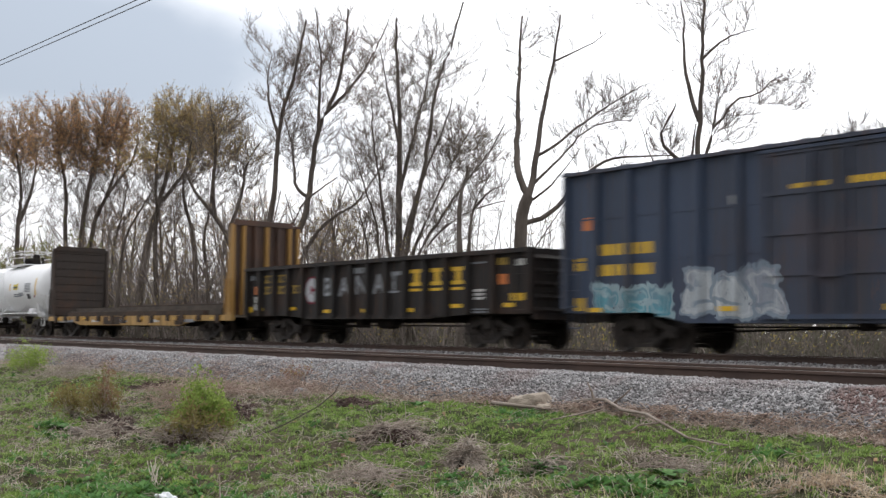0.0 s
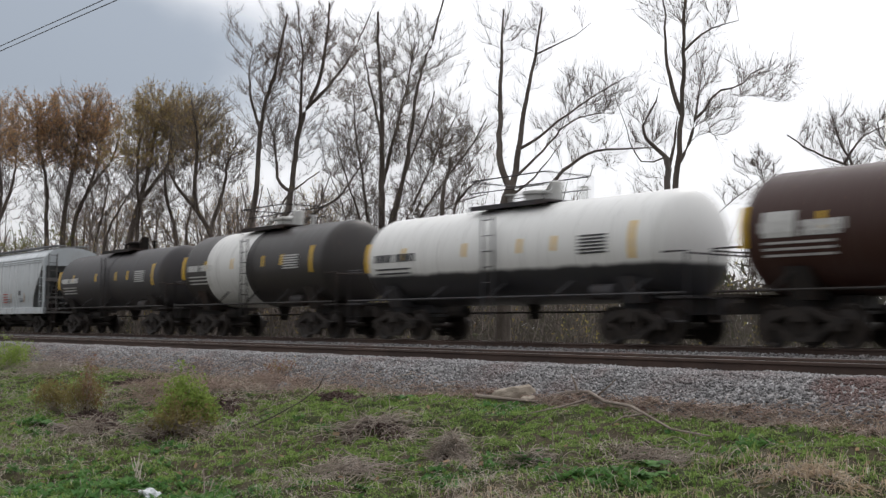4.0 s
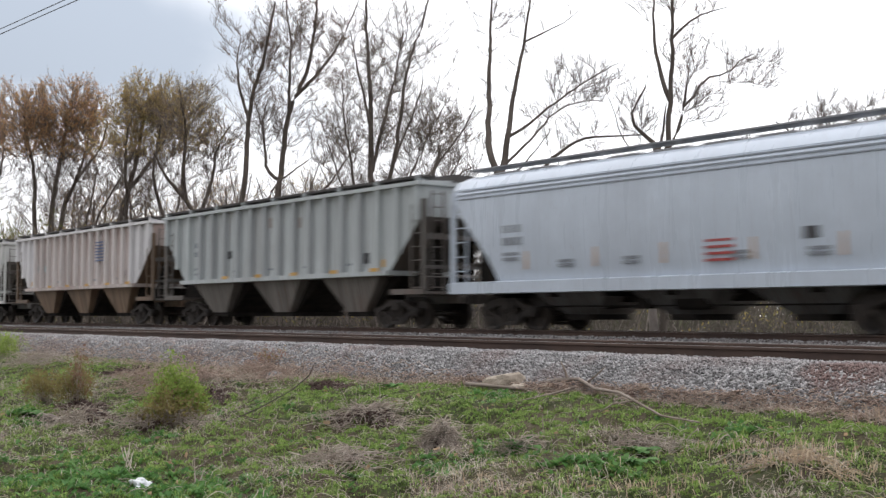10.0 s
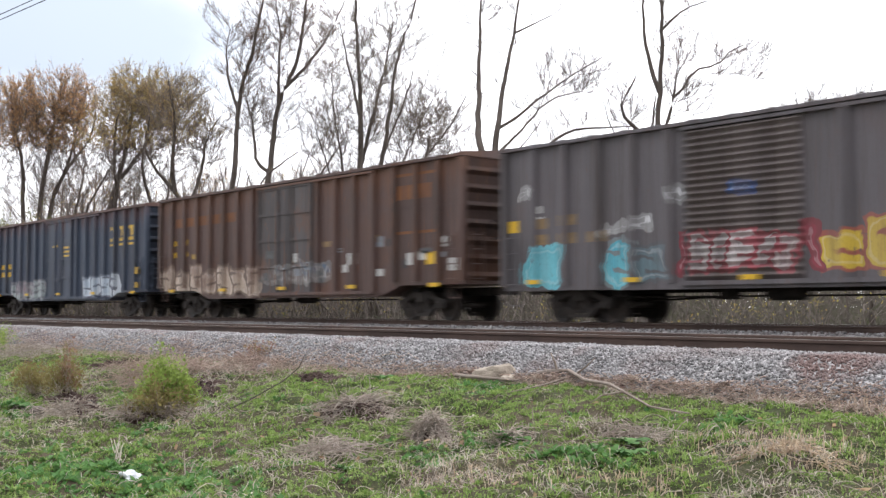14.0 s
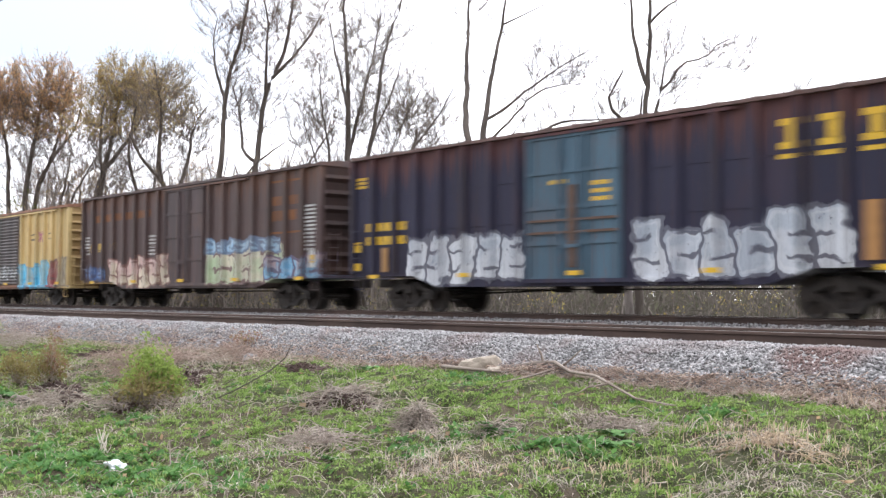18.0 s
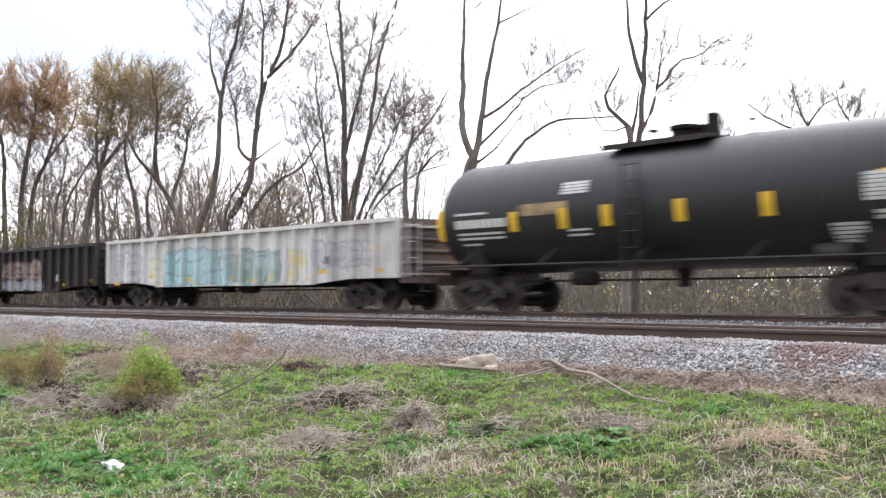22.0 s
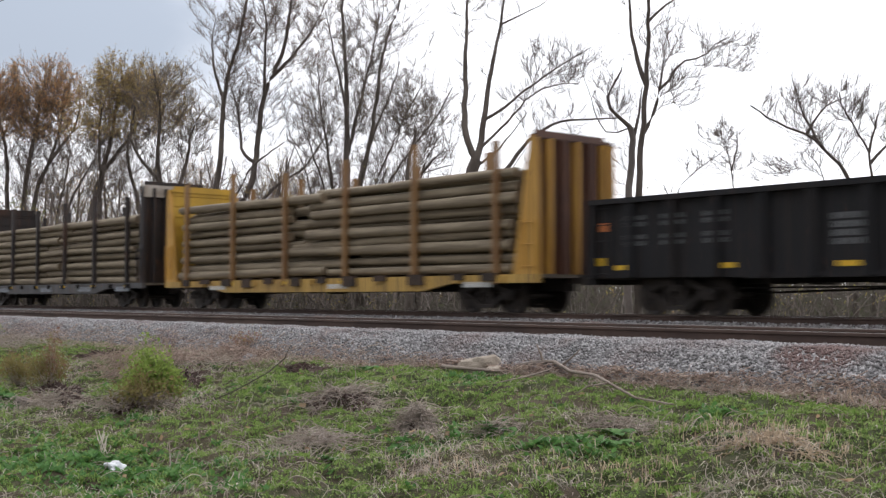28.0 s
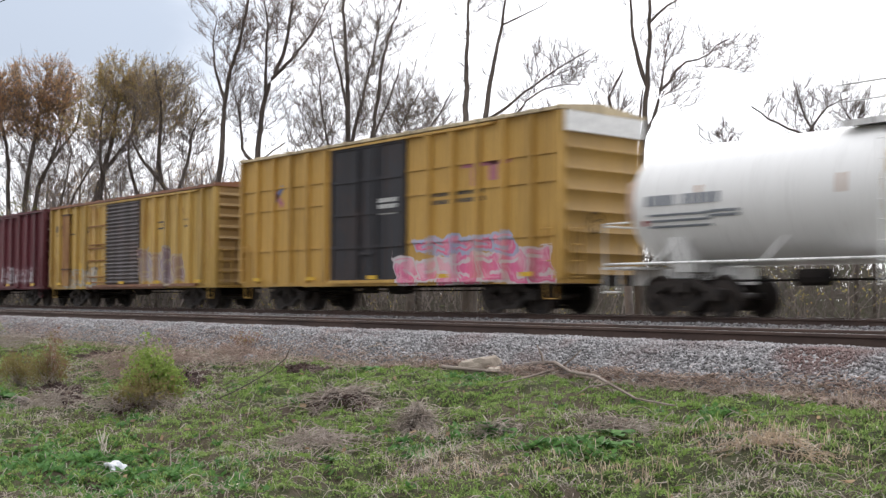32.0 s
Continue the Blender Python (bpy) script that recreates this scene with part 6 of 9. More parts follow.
M_OLDPANEL = mixed("rusted_panel", (0.42, 0.24, 0.09), (0.26, 0.115, 0.05), 1.6, rough=0.85, stretch=(1, 1, 0.5))


def yellow_boxcar(s0, s1, name, label, sprays, base=YELLOW_PAINT, posts=17):
    # end_col is the yellow darkened: deep shade on the ends put into colour.
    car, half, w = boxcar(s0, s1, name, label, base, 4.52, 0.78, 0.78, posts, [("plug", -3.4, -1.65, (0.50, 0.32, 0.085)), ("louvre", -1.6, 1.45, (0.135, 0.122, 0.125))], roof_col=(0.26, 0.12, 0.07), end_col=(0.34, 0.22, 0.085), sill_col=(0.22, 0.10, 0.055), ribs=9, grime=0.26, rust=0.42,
                          rust_col=(0.30, 0.12, 0.04), sprays=sprays)
    for k, (x, z, h) in enumerate(((-7.3, 3.35, 0.3), (-6.7, 3.45, 0.22), (-5.9, 3.6, 0.45), (-6.5, 3.1, 0.1), (-5.0, 3.1, 0.25), (-4.1, 3.2, 0.25), (-5.0, 3.5, 0.3))):
        mark(car, x, x + 0.32 + 0.3 * (k % 2), z, z + h, w, M_DARKMARK)
    mark(car, -7.2, -4.7, 3.18, 3.24, w, M_DARKMARK)
    mark(car, -4.0, -3.6, 1.5, 1.95, w, M_DARKMARK)
    # rusted replacement panel, rails of the plug door and newer yellow stripes
    mark(car, -6.22, -5.48, 0.92, 4.05, w + 0.132, M_OLDPANEL, "rusted_panel")
    for z in (4.05, 1.62):
        part("panel_lip", Mesh().box(-6.24, -5.46, -w - 0.17, -w + 0.01, z, z + 0.07), M_RODS, car)
    for z in (3.42, 2.62, 2.48, 1.95, 1.25, 1.02):
        part("door_rail", Mesh().box(-3.35, -1.7, -w - 0.13, -w - 0.04, z, z + 0.05), M_OLDPANEL, car)
    mark(car, -6.95, -6.8, 1.0, 2.0, w, M_YELLOW, "painted_band")
    mark(car, -4.55, -4.4, 1.0, 1.9, w, M_YELLOW, "painted_band")
    for x in (3.0, 5.2):
        m = Mesh().box(x, x + 0.5, -w - 0.004, -w + 0.02, 3.05, 3.12).box(x, x + 0.5, -w - 0.004, -w + 0.02, 3.3, 3.36).box(x + 0.43, x + 0.5, -w - 0.004, -w + 0.02, 3.05, 3.36)
        part("emblem", m, M_DARKMARK, car)
    return car, half, w


def crossed_mark(car, x, z, size, w, material):
    """Two short painted bars laid across one another."""
    for turn in (45, -45):
        q = part("emblem", Mesh().box(-size / 2, size / 2, -0.006, 0.02, -size * 0.13, size * 0.13), material, car, at=(x, -w, z))
        q.rotation_euler = (0, radians(turn), 0)


M_MAGENTA = plain("faded_magenta", (0.45, 0.16, 0.22), 0.6)
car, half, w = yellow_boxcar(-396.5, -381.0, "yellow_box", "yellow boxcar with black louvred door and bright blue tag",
                             [(1.5, 5.3, 0.66, 2.2, (0.10, 0.50, 0.75), (0.16, 0.56, 0.78), (0.08, 0.36, 0.58), 0.72, 3), (5.2, 6.3, 0.70, 2.2, (0.28, 0.05, 0.08), (0.22, 0.06, 0.08), (0.12, 0.08, 0.09), 0.5, 6),
                              (-5.9, -3.4, 0.85, 1.95, (0.55, 0.07, 0.05), (0.45, 0.06, 0.05), (0.30, 0.06, 0.05), 0.6, 9), (-7.4, -6.0, 0.9, 1.9, (0.62, 0.55, 0.40), (0.6, 0.45, 0.2), (0.45, 0.4, 0.3), 0.6, 12),
                              (-1.6, 1.4, 1.1, 2.0, (0.55, 0.58, 0.60), (0.35, 0.36, 0.38), (0.08, 0.08, 0.08), 0.35, 4), (6.3, 7.6, 0.8, 2.3, (0.34, 0.33, 0.30), (0.42, 0.36, 0.24), (0.22, 0.20, 0.18), 0.45, 14)])
crossed_mark(car, 4.2, 3.2, 0.62, w, M_MAGENTA)
car, half, w = yellow_boxcar(-412.95, -397.65, "yellow_box_two", "yellow boxcar with black louvred door and green and blue tag",
                             [(1.5, 6.9, 0.72, 2.25, (0.045, 0.22, 0.60), (0.06, 0.27, 0.66), (0.03, 0.15, 0.45), 1.0, 5), (3.6, 5.3, 1.9, 2.65, (0.05, 0.25, 0.63), (0.06, 0.27, 0.66), (0.05, 0.25, 0.60), 1.0, 6),
                              (2.1, 6.0, 0.70, 1.75, (0.04, 0.42, 0.19), (0.05, 0.36, 0.18), (0.03, 0.20, 0.10), 1.1, 15), (2.9, 4.9, 1.15, 2.05, (0.36, 0.31, 0.44), (0.24, 0.11, 0.30), (0.50, 0.48, 0.52), 0.8, 11),
                              (0.9, 5.4, 1.82, 2.32, (0.52, 0.66, 0.05), (0.56, 0.70, 0.08), (0.42, 0.55, 0.05), 1.1, 8),
                              (-1.6, 1.4, 1.0, 1.8, (0.45, 0.47, 0.5), (0.25, 0.26, 0.28), (0.08, 0.08, 0.08), 0.35, 4)])
crossed_mark(car, 4.2, 3.2, 0.62, w, M_MAGENTA)

car, half, L = tank_car(-429.5, -413.75, "long_black_tank", "long clean black tank car with yellow stripes", (0.016, 0.016, 0.017), 1.50, 2.52, trim=BLACK, grime=0.08, overhang=0.55, crown_rail=False, rough=0.45, jacket=False, text=False)
shell_patch(car, -3.75, -2.1, 2.42, 2.72, 2.52, 1.507, mixed("tan_smear", (0.42, 0.30, 0.16), (0.14, 0.10, 0.07), 3.0, rough=0.8), "paint_smear")
for x in (-4.1, -2.35, -0.95, 1.2, 3.45):
    shell_patch(car, x, x + 0.26, 2.05, 2.55, 2.52, 1.512, M_YELLOW, "reflector")
for x, z0, z1 in ((-L + 0.35, 1.90, 2.72), (L - 0.55, 1.95, 2.75)):
    shell_patch(car, x, x + 0.22, z0, z1, 2.52, 1.49, M_YELLOW, "reflector")
shell_patch(car, L - 1.25, L - 0.6, 2.72, 2.82, 2.52, 1.507, M_YELLOW, "reflector")
shell_text(car, -6.2, 2.20, 1.95, 0.22, 2.52, 1.5, M_WHITEMARK)
shell_text(car, -6.2, 2.55, 1.2, 0.06, 2.52, 1.5, M_WHITEMARK)
shell_text(car, -6.15, 2.02, 1.75, 0.06, 2.52, 1.5, M_WHITEMARK, 2, 1.0)
shell_text(car, -6.05, 1.75, 0.7, 0.05, 2.52, 1.5, M_WHITEMARK)
shell_text(car, -2.3, 3.12, 0.85, 0.06, 2.52, 1.5, M_WHITEMARK, 4, 0.3)
shell_text(car, -2.1, 1.98, 0.7, 0.05, 2.52, 1.5, M_WHITEMARK, 2, 1.4)
shell_text(car, 4.95, 1.78, 0.7, 0.06, 2.52, 1.5, M_WHITEMARK, 5, 0.35)
shell_text(car, 5.75, 2.72, 1.0, 0.065, 2.52, 1.5, M_WHITEMARK, 7, 0.25)
shell_text(car, 5.95, 1.98, 0.7, 0.07, 2.52, 1.5, M_WHITEMARK, 2, 0.5)

# gondolas
car, half, w = gondola(-450.0, -430.3, "pale_gon", "pale grey gondola covered in faded teal tags", (0.58, 0.575, 0.565), 2.66, 0.80, 0.94, 19, chord=(0.55, 0.54, 0.50), end_col=(0.13, 0.10, 0.085), grime=0.4, rust=0.3,
                       sprays=[(-4.9, 0.4, 0.72, 2.25, (0.34, 0.56, 0.60), (0.42, 0.62, 0.66), (0.26, 0.36, 0.38), 0.62, 4), (0.2, 3.4, 0.75, 2.15, (0.24, 0.34, 0.30), (0.44, 0.54, 0.55), (0.26, 0.30, 0.31), 0.55, 7),
                               (-6.2, -5.0, 0.8, 2.2, (0.70, 0.68, 0.60), (0.62, 0.52, 0.14), (0.5, 0.5, 0.5), 0.6, 9), (-9.2, -6.6, 0.9, 2.2, (0.62, 0.63, 0.67), (0.56, 0.57, 0.60), (0.34, 0.34, 0.38), 0.5, 12),
                               (3.8, 5.0, 0.8, 2.2, (0.66, 0.64, 0.58), (0.60, 0.50, 0.16), (0.5, 0.5, 0.5), 0.6, 15), (5.4, 8.6, 1.2, 2.2, (0.46, 0.46, 0.50), (0.56, 0.56, 0.58), (0.34, 0.34, 0.38), 0.5, 17)])
for x in (-9.3, -5.6, -2.6, 1.6, 5.0):
    mark(car, x, x + 0.42, 0.86, 1.0, w, M_YELLOW)
mark(car, 8.3, 8.8, 1.75, 1.95, w, M_YELLOW)
mark(car, 6.0, 6.6, 1.4, 1.65, w, M_DARKMARK)
car, half, w = gondola(-471.3, -450.9, "dark_gon", "dark grey gondola with a pink and blue sprayed panel", (0.025, 0.022, 0.022), 2.66, 0.70, 0.86, 21, grime=0.3, rust=0.25, rust_col=(0.065, 0.055, 0.052),
                       sprays=[(-1.2, 4.0, 1.15, 2.15, (0.33, 0.26, 0.22), (0.24, 0.17, 0.15), (0.16, 0.12, 0.11), 0.5, 4), (-1.2, 4.0, 0.66, 1.22, (0.32, 0.35, 0.41), (0.38, 0.39, 0.44), (0.3, 0.3, 0.34), 0.6, 9)])
mark(car, 5.4, 6.0, 1.1, 1.4, w, M_WHITEMARK)
stencil(car, -9.0, 1.6, 1.2, 0.35, w, M_GREYMARK, 2)
car, half, w = gondola(-492.3, -472.6, "maroon_gon", "dark maroon gondola with rows of yellow reflectors", (0.022, 0.0112, 0.0128), 2.80, 0.70, 0.86, 21, grime=0.12, rust=0.14, rust_col=(0.055, 0.042, 0.038))
mark(car, 8.8, 9.3, 1.4, 1.75, w, M_YELLOW)
mark(car, -9.5, -9.1, 1.15, 1.4, w, M_YELLOW)
stencil(car, -8.6, 1.55, 1.0, 0.4, w, M_GREYMARK, 2)
car, half, w = gondola(-513.2, -493.4, "light_gon", "light blue-grey gondola with dark stencils", (0.52, 0.54, 0.57), 2.62, 0.66, 0.98, 19, grime=0.18, rust=0.12, chord=(0.55, 0.56, 0.58))
stencil(car, -6.4, 1.8, 0.6, 0.18, w, M_GREYMARK, 2, 1.0)
stencil(car, -1.2, 2.2, 0.35, 0.16, w, M_GREYMARK, 4, 0.6)
mark(car, 5.2, 6.3, 1.25, 1.6, w, M_WHITEMARK)
stencil(car, -9.4, 1.9, 0.5, 0.3, w, M_REDMARK)
car, half, w = gondola(-533.3, -514.1, "coal_gon", "black gondola with faded white numbers and yellow owner's mark", (0.019, 0.019, 0.021), 2.68, 0.84, 0.86, 17, grime=0.2, rust=0.08)
big_letters(car, 3.6, 1.6, 0.62, 0.62, w, M_FADE, 3, 1.6)
for x in (-8.55, -7.45, -6.3):
    for z in (2.02, 1.58):
        stencil(car, x, z + 0.16, 0.6, 0.10, w, M_DIMMARK, 2, 0.5)
mark(car, -9.3, -9.0, 1.95, 2.15, w, M_ORANGE)
mark(car, -9.55, -9.15, 1.15, 1.35, w, M_YELLOW)
stencil(car, -0.8, 1.15, 2.2, 0.45, w, M_WHITEMARK)
stencil(car, -3.2, 1.95, 0.7, 0.12, w, M_DIMMARK, 4, 0.4)

# two flatcars loaded with poles
flat_one = bulkhead_flat(-555.3, -535.05, "log_flat", "yellow bulkhead flatcar with stakes, carrying poles", (0.42, 0.26, 0.06), (0.50, 0.27, 0.045), (0.075, 0.032, 0.022), 4.5, 6, (0.24, 0.13, 0.05), taper=0.9, rear_sheet=(0.50, 0.30, 0.03))
for i in range(12):
    x = -8.6 + i * 1.55 + rs.uniform(-0.2, 0.2)
    part("stake_pocket", Mesh().box(x - rs.uniform(0.15, 0.4), x + rs.uniform(0.15, 0.4), -1.56, -1.47, 0.80 + rs.uniform(-0.1, 0.1), 1.05), m_pocket, flat_one[0])
for x in (-6.6, 0.9, 7.3):
    stencil(flat_one[0], x, 0.68, 1.1, 0.14, 1.482, M_WHITEMARK)
flat_two = bulkhead_flat(-576.7, -557.25, "dark_log_flat", "black bulkhead flatcar with stakes, carrying poles", (0.055, 0.056, 0.06), (0.035, 0.033, 0.035), (0.03, 0.027, 0.027), 4.85, 6, (0.045, 0.04, 0.04), edge=False, taper=0.35, white_cap=True)
M_LOG = mixed("debarked_pole", (0.31, 0.255, 0.175), (0.16, 0.125, 0.085), 2.2, rough=0.8, bump=0.35, stretch=(0.25, 3, 3))
M_CUT = mixed("pole_end_grain", (0.16, 0.12, 0.08), (0.28, 0.21, 0.13), 9.0, rough=0.85)


def log_mesh(length, r, seed):
    rs = random.Random(seed)
    n, k = 9, 6
    v, f = [], []
    for i in range(k + 1):
        u = i / k
        rr = r * (1.06 - 0.16 * u) * (1 + rs.uniform(-0.03, 0.03))
        cy, cz = 0.02 * math.sin(u * 3 + seed), 0.02 * math.cos(u * 2.3 + seed * 2)
        for j in range(n):
            a = 2 * math.pi * j / n
            v.append(((u - 0.5) * length, cy + rr * math.cos(a), cz + rr * math.sin(a)))
    for i in range(k):
        for j in range(n):
            b = (j + 1) % n
            f.append((i * n + j, (i + 1) * n + j, (i + 1) * n + b, i * n + b))
    f += [tuple(range(n)), tuple(range((k + 1) * n - 1, k * n - 1, -1))]
    me = Mesh().add(v, f).data("pole", M_LOG, 50)
    me.materials.append(M_CUT)
    me.polygons[-1].material_index = me.polygons[-2].material_index = 1
    return me


LOGS = [log_mesh(7.4, 0.140, 1), log_mesh(9.6, 0.155, 2), log_mesh(8.4, 0.125, 3), log_mesh(10.6, 0.160, 4), log_mesh(6.4, 0.130, 5)]
LOG_LEN = (7.4, 9.6, 8.4, 10.6, 6.4)


def load_poles(flat, seed, rows, cols=8):
    root, s, half = flat
    rs = random.Random(seed)
    r = 0.165
    span = half - 0.75
    for row in range(rows):
        for col in range(cols):
            if 2 <= col < cols - 1 and row < rows - 2:
                continue                         # the heart of the stack is closed in by the others
            y = -1.22 + 0.165 * (row % 2) + col * 0.335
            if y > 1.28:
                continue
            z = 1.02 + r + row * 0.305 + (0.15 if col % 2 and row < rows - 1 else 0.0)
            pair = rs.choice(((1, 0), (3, 2), (0, 1), (2, 3), (1, 2)))
            for k, side in zip(pair, (-1, 1)):
                x = side * (span - LOG_LEN[k] / 2 - rs.uniform(0.0, 0.5))
                o = new("pole", LOGS[k])
                tilt = rs.uniform(-1.3, 1.3) if row < rows - 1 else rs.uniform(-2.6, 0.8)
                o.rotation_euler = (rs.uniform(0, 6.28), radians(tilt) * 0.6, (math.pi if rs.random() < 0.5 else 0) + radians(rs.uniform(-0.4, 0.4)))
                o.location = (s + x, TRACK_B + y + rs.uniform(-0.02, 0.02), z + rs.uniform(-0.05, 0.05))
                tagged(o, "long peeled tan wooden pole stacked on a flatcar", "wooden pole", group="poles on the flatcars")
                LOADS.append(o)


LOADS = []
# Added dark fillers: shade between and under the poles, closing the see-through gaps.
for flat in (flat_one, flat_two):
    part("bolster_bunk", Mesh().box(-flat[2] + 0.8, flat[2] - 0.8, -0.95, 0.95, 0.995, 1.20), m_pocket, flat[0], "dark filler block added under the poles for the shade there")
    part("load_binding", Mesh().box(-flat[2] + 0.9, flat[2] - 0.9, -0.03, 0.03, 1.2, 3.4), m_pocket, flat[0], "dark filler sheet added inside the load for the shade between poles")
load_poles(flat_one, 5, 9)
load_poles(flat_two, 8, 9)
for x in (-6.5, -1.0, 3.4, 7.2):
    stencil(flat_two[0], x, 0.66, 1.3, 0.2, 1.482, M_GREYMARK)
part("top_board", Mesh().box(flat_two[2] - 0.36, flat_two[2] - 0.06, -1.42, 1.42, 4.42, 4.90), mixed("weathered_board", (0.50, 0.46, 0.41), (0.30, 0.26, 0.22), 2.0, rough=0.9), flat_two[0], "weathered whitish board across the bulkhead top")

tank_car(-591.1, -577.5, "white_tank_two", "white tank car with tan stripes and brown dirt below", (0.78, 0.78, 0.76), 1.44, 2.56, grime=0.06, rust=0.04, letters=M_GREYMARK, yellow=M_FADE, overhang=0.45, placard=True, low=(1.55, (0.30, 0.25, 0.20)))
tank_car(-606.5, -591.7, "white_tank_three", "clean white tank car with a round top housing", (0.80, 0.80, 0.78), 1.40, 2.55, grime=0.08, rust=0.03, streak=(-0.3, 0.3, (0.62, 0.50, 0.34)), letters=M_GREYMARK, yellow=M_FADE, dome="housing", overhang=0.45, placard=True)

car, half, w = boxcar(-623.1, -607.7, "tall_box", "tall tan-yellow boxcar with black plug door and pink tag", (0.50, 0.30, 0.07), 5.15, 0.78, 0.78, 16, [("plug", -2.2, 1.5, (0.045, 0.045, 0.05))], roof_col=(0.55, 0.45, 0.28), ribs=8, grime=0.15, rust=0.08, tall_white_end=True,
                      joints=(1.95, 3.3, 4.0), seam=0.04, sprays=[(1.0, 7.4, 0.72, 1.75, SPRAY_PINK, (0.75, 0.42, 0.50), (0.62, 0.60, 0.60), 0.65, 3), (1.8, 6.0, 1.6, 2.15, SPRAY_PINK, (0.7, 0.3, 0.4), (0.35, 0.45, 0.6), 0.6, 7)])
mark(car, 3.9, 5.8, 3.9, 4.05, w, M_MAGENTA)
mark(car, 4.3, 4.55, 3.4, 3.95, w, M_MAGENTA)
mark(car, 5.0, 5.3, 3.5, 4.0, w, M_MAGENTA)
for a in (0.5, -0.5):
    q = mark(car, -0.45, 0.45, -0.09, 0.09, 0, M_MAGENTA if a > 0 else plain("faded_blue", (0.18, 0.24, 0.45), 0.6), "emblem")
    q.location = (-5.45, -w - 0.004, 3.75)
    q.rotation_euler = (0, math.pi / 4 if a > 0 else -math.pi / 4, 0)
stencil(car, 2.6, 3.2, 2.2, 0.12, w, M_DARKMARK, 2, 0.8)
stencil(car, 0.2, 3.2, 0.9, 0.12, w + 0.06, M_WHITEMARK, 3, 0.5)

car, half, w = yellow_boxcar(-640.3, -624.9, "old_yellow_box", "faded yellow boxcar with black louvred door and grey tags", [(1.4, 5.2, 0.9, 2.4, (0.34, 0.28, 0.30), (0.25, 0.17, 0.20), (0.45, 0.38, 0.28), 0.7, 5), (-6.5, -2.5, 0.85, 1.7, (0.5, 0.46, 0.38), (0.45, 0.3, 0.14), (0.4, 0.38, 0.34), 0.6, 8)],
                             base=(0.52, 0.34, 0.09))
boxcar(-656.8, -641.2, "red_box", "deep maroon red boxcar with small white tags", (0.11, 0.022, 0.030), 4.5, 0.80, 0.80, 16, [("plug", -1.5, 1.5, None)], grime=0.2, rust=0.08,
       sprays=[(2.0, 6.5, 1.0, 2.0, (0.4, 0.36, 0.38), (0.2, 0.08, 0.1), (0.12, 0.03, 0.04), 0.5, 4)])

# ---------------------------------------------------------------- trees behind the line
M_BARK = mixed("grey_brown_bark", (0.085, 0.069, 0.058), (0.165, 0.138, 0.118), 1.6, rough=0.95, bump=0.7, dist=0.03, stretch=(1.5, 1.5, 0.35))
M_PALEBARK = mixed("weathered_pale_wood", (0.24, 0.21, 0.19), (0.13, 0.11, 0.10), 1.4, rough=0.95, bump=0.7, dist=0.03, stretch=(1.5, 1.5, 0.35))
M_TWIG = plain("twig_bark", (0.21, 0.175, 0.155), 0.95, vary=0.4, scale=0.8)


def leaf_material(name, a, b, c):
    s = Nodes(name)
    geo = s.n.new("ShaderNodeNewGeometry")
    ramp = s.n.new("ShaderNodeValToRGB")
    e = ramp.color_ramp.elements
    e[0].color, e[1].color = (*a, 1), (*c, 1)
    q = e.new(0.5)
    q.color = (*b, 1)
    s.l.new(geo.outputs["Random Per Island"], ramp.inputs["Fac"])
    big = s.step(s.noise(0.35, 4, 0.6), 0.35, 0.65)
    col = s.mix(s.math("MULTIPLY", big, 0.5), ramp.outputs["Color"], b)
    s.m.use_backface_culling = False
    tr = s.n.new("ShaderNodeBsdfTranslucent")
    s.put(tr.inputs["Color"], col)
    ad = s.n.new("ShaderNodeMixShader")
    ad.inputs[0].default_value = 0.6
    m = s.done(col, 0.8, 0, 0.2)
    s.l.new(s.b.outputs["BSDF"], ad.inputs[1])
    s.l.new(tr.outputs["BSDF"], ad.inputs[2])
    s.l.new(ad.outputs["Shader"], s.out.inputs["Surface"])
    return m


M_RUSTLEAF = leaf_material("rust_red_buds", (0.55, 0.25, 0.115), (0.54, 0.33, 0.165), (0.44, 0.33, 0.15))
M_OLIVELEAF = leaf_material("olive_young_leaves", (0.27, 0.24, 0.075), (0.36, 0.31, 0.105), (0.33, 0.19, 0.09))
M_MIXLEAF = leaf_material("olive_and_rust_young_leaves", (0.46, 0.40, 0.13), (0.44, 0.33, 0.14), (0.48, 0.28, 0.13))
M_YOUNGLEAF = leaf_material("yellow_green_young_leaves", (0.15, 0.17, 0.055), (0.21, 0.22, 0.07), (0.20, 0.15, 0.07))
M_BUDLEAF = leaf_material("brown_buds", (0.22, 0.13, 0.10), (0.28, 0.16, 0.12), (0.24, 0.22, 0.09))
M_DARKLEAF = leaf_material("dark_evergreen_leaves", (0.05, 0.075, 0.03), (0.085, 0.115, 0.045), (0.07, 0.075, 0.04))
M_SHRUBLEAF = leaf_material("shrub_leaves", (0.17, 0.14, 0.06), (0.24, 0.21, 0.08), (0.16, 0.10, 0.06))
M_GREENLEAF = leaf_material("fresh_green_leaves", (0.17, 0.25, 0.055), (0.33, 0.42, 0.11), (0.10, 0.14, 0.045))


def unit(a):
    return a / np.maximum(np.linalg.norm(a, axis=-1, keepdims=True), 1e-9)


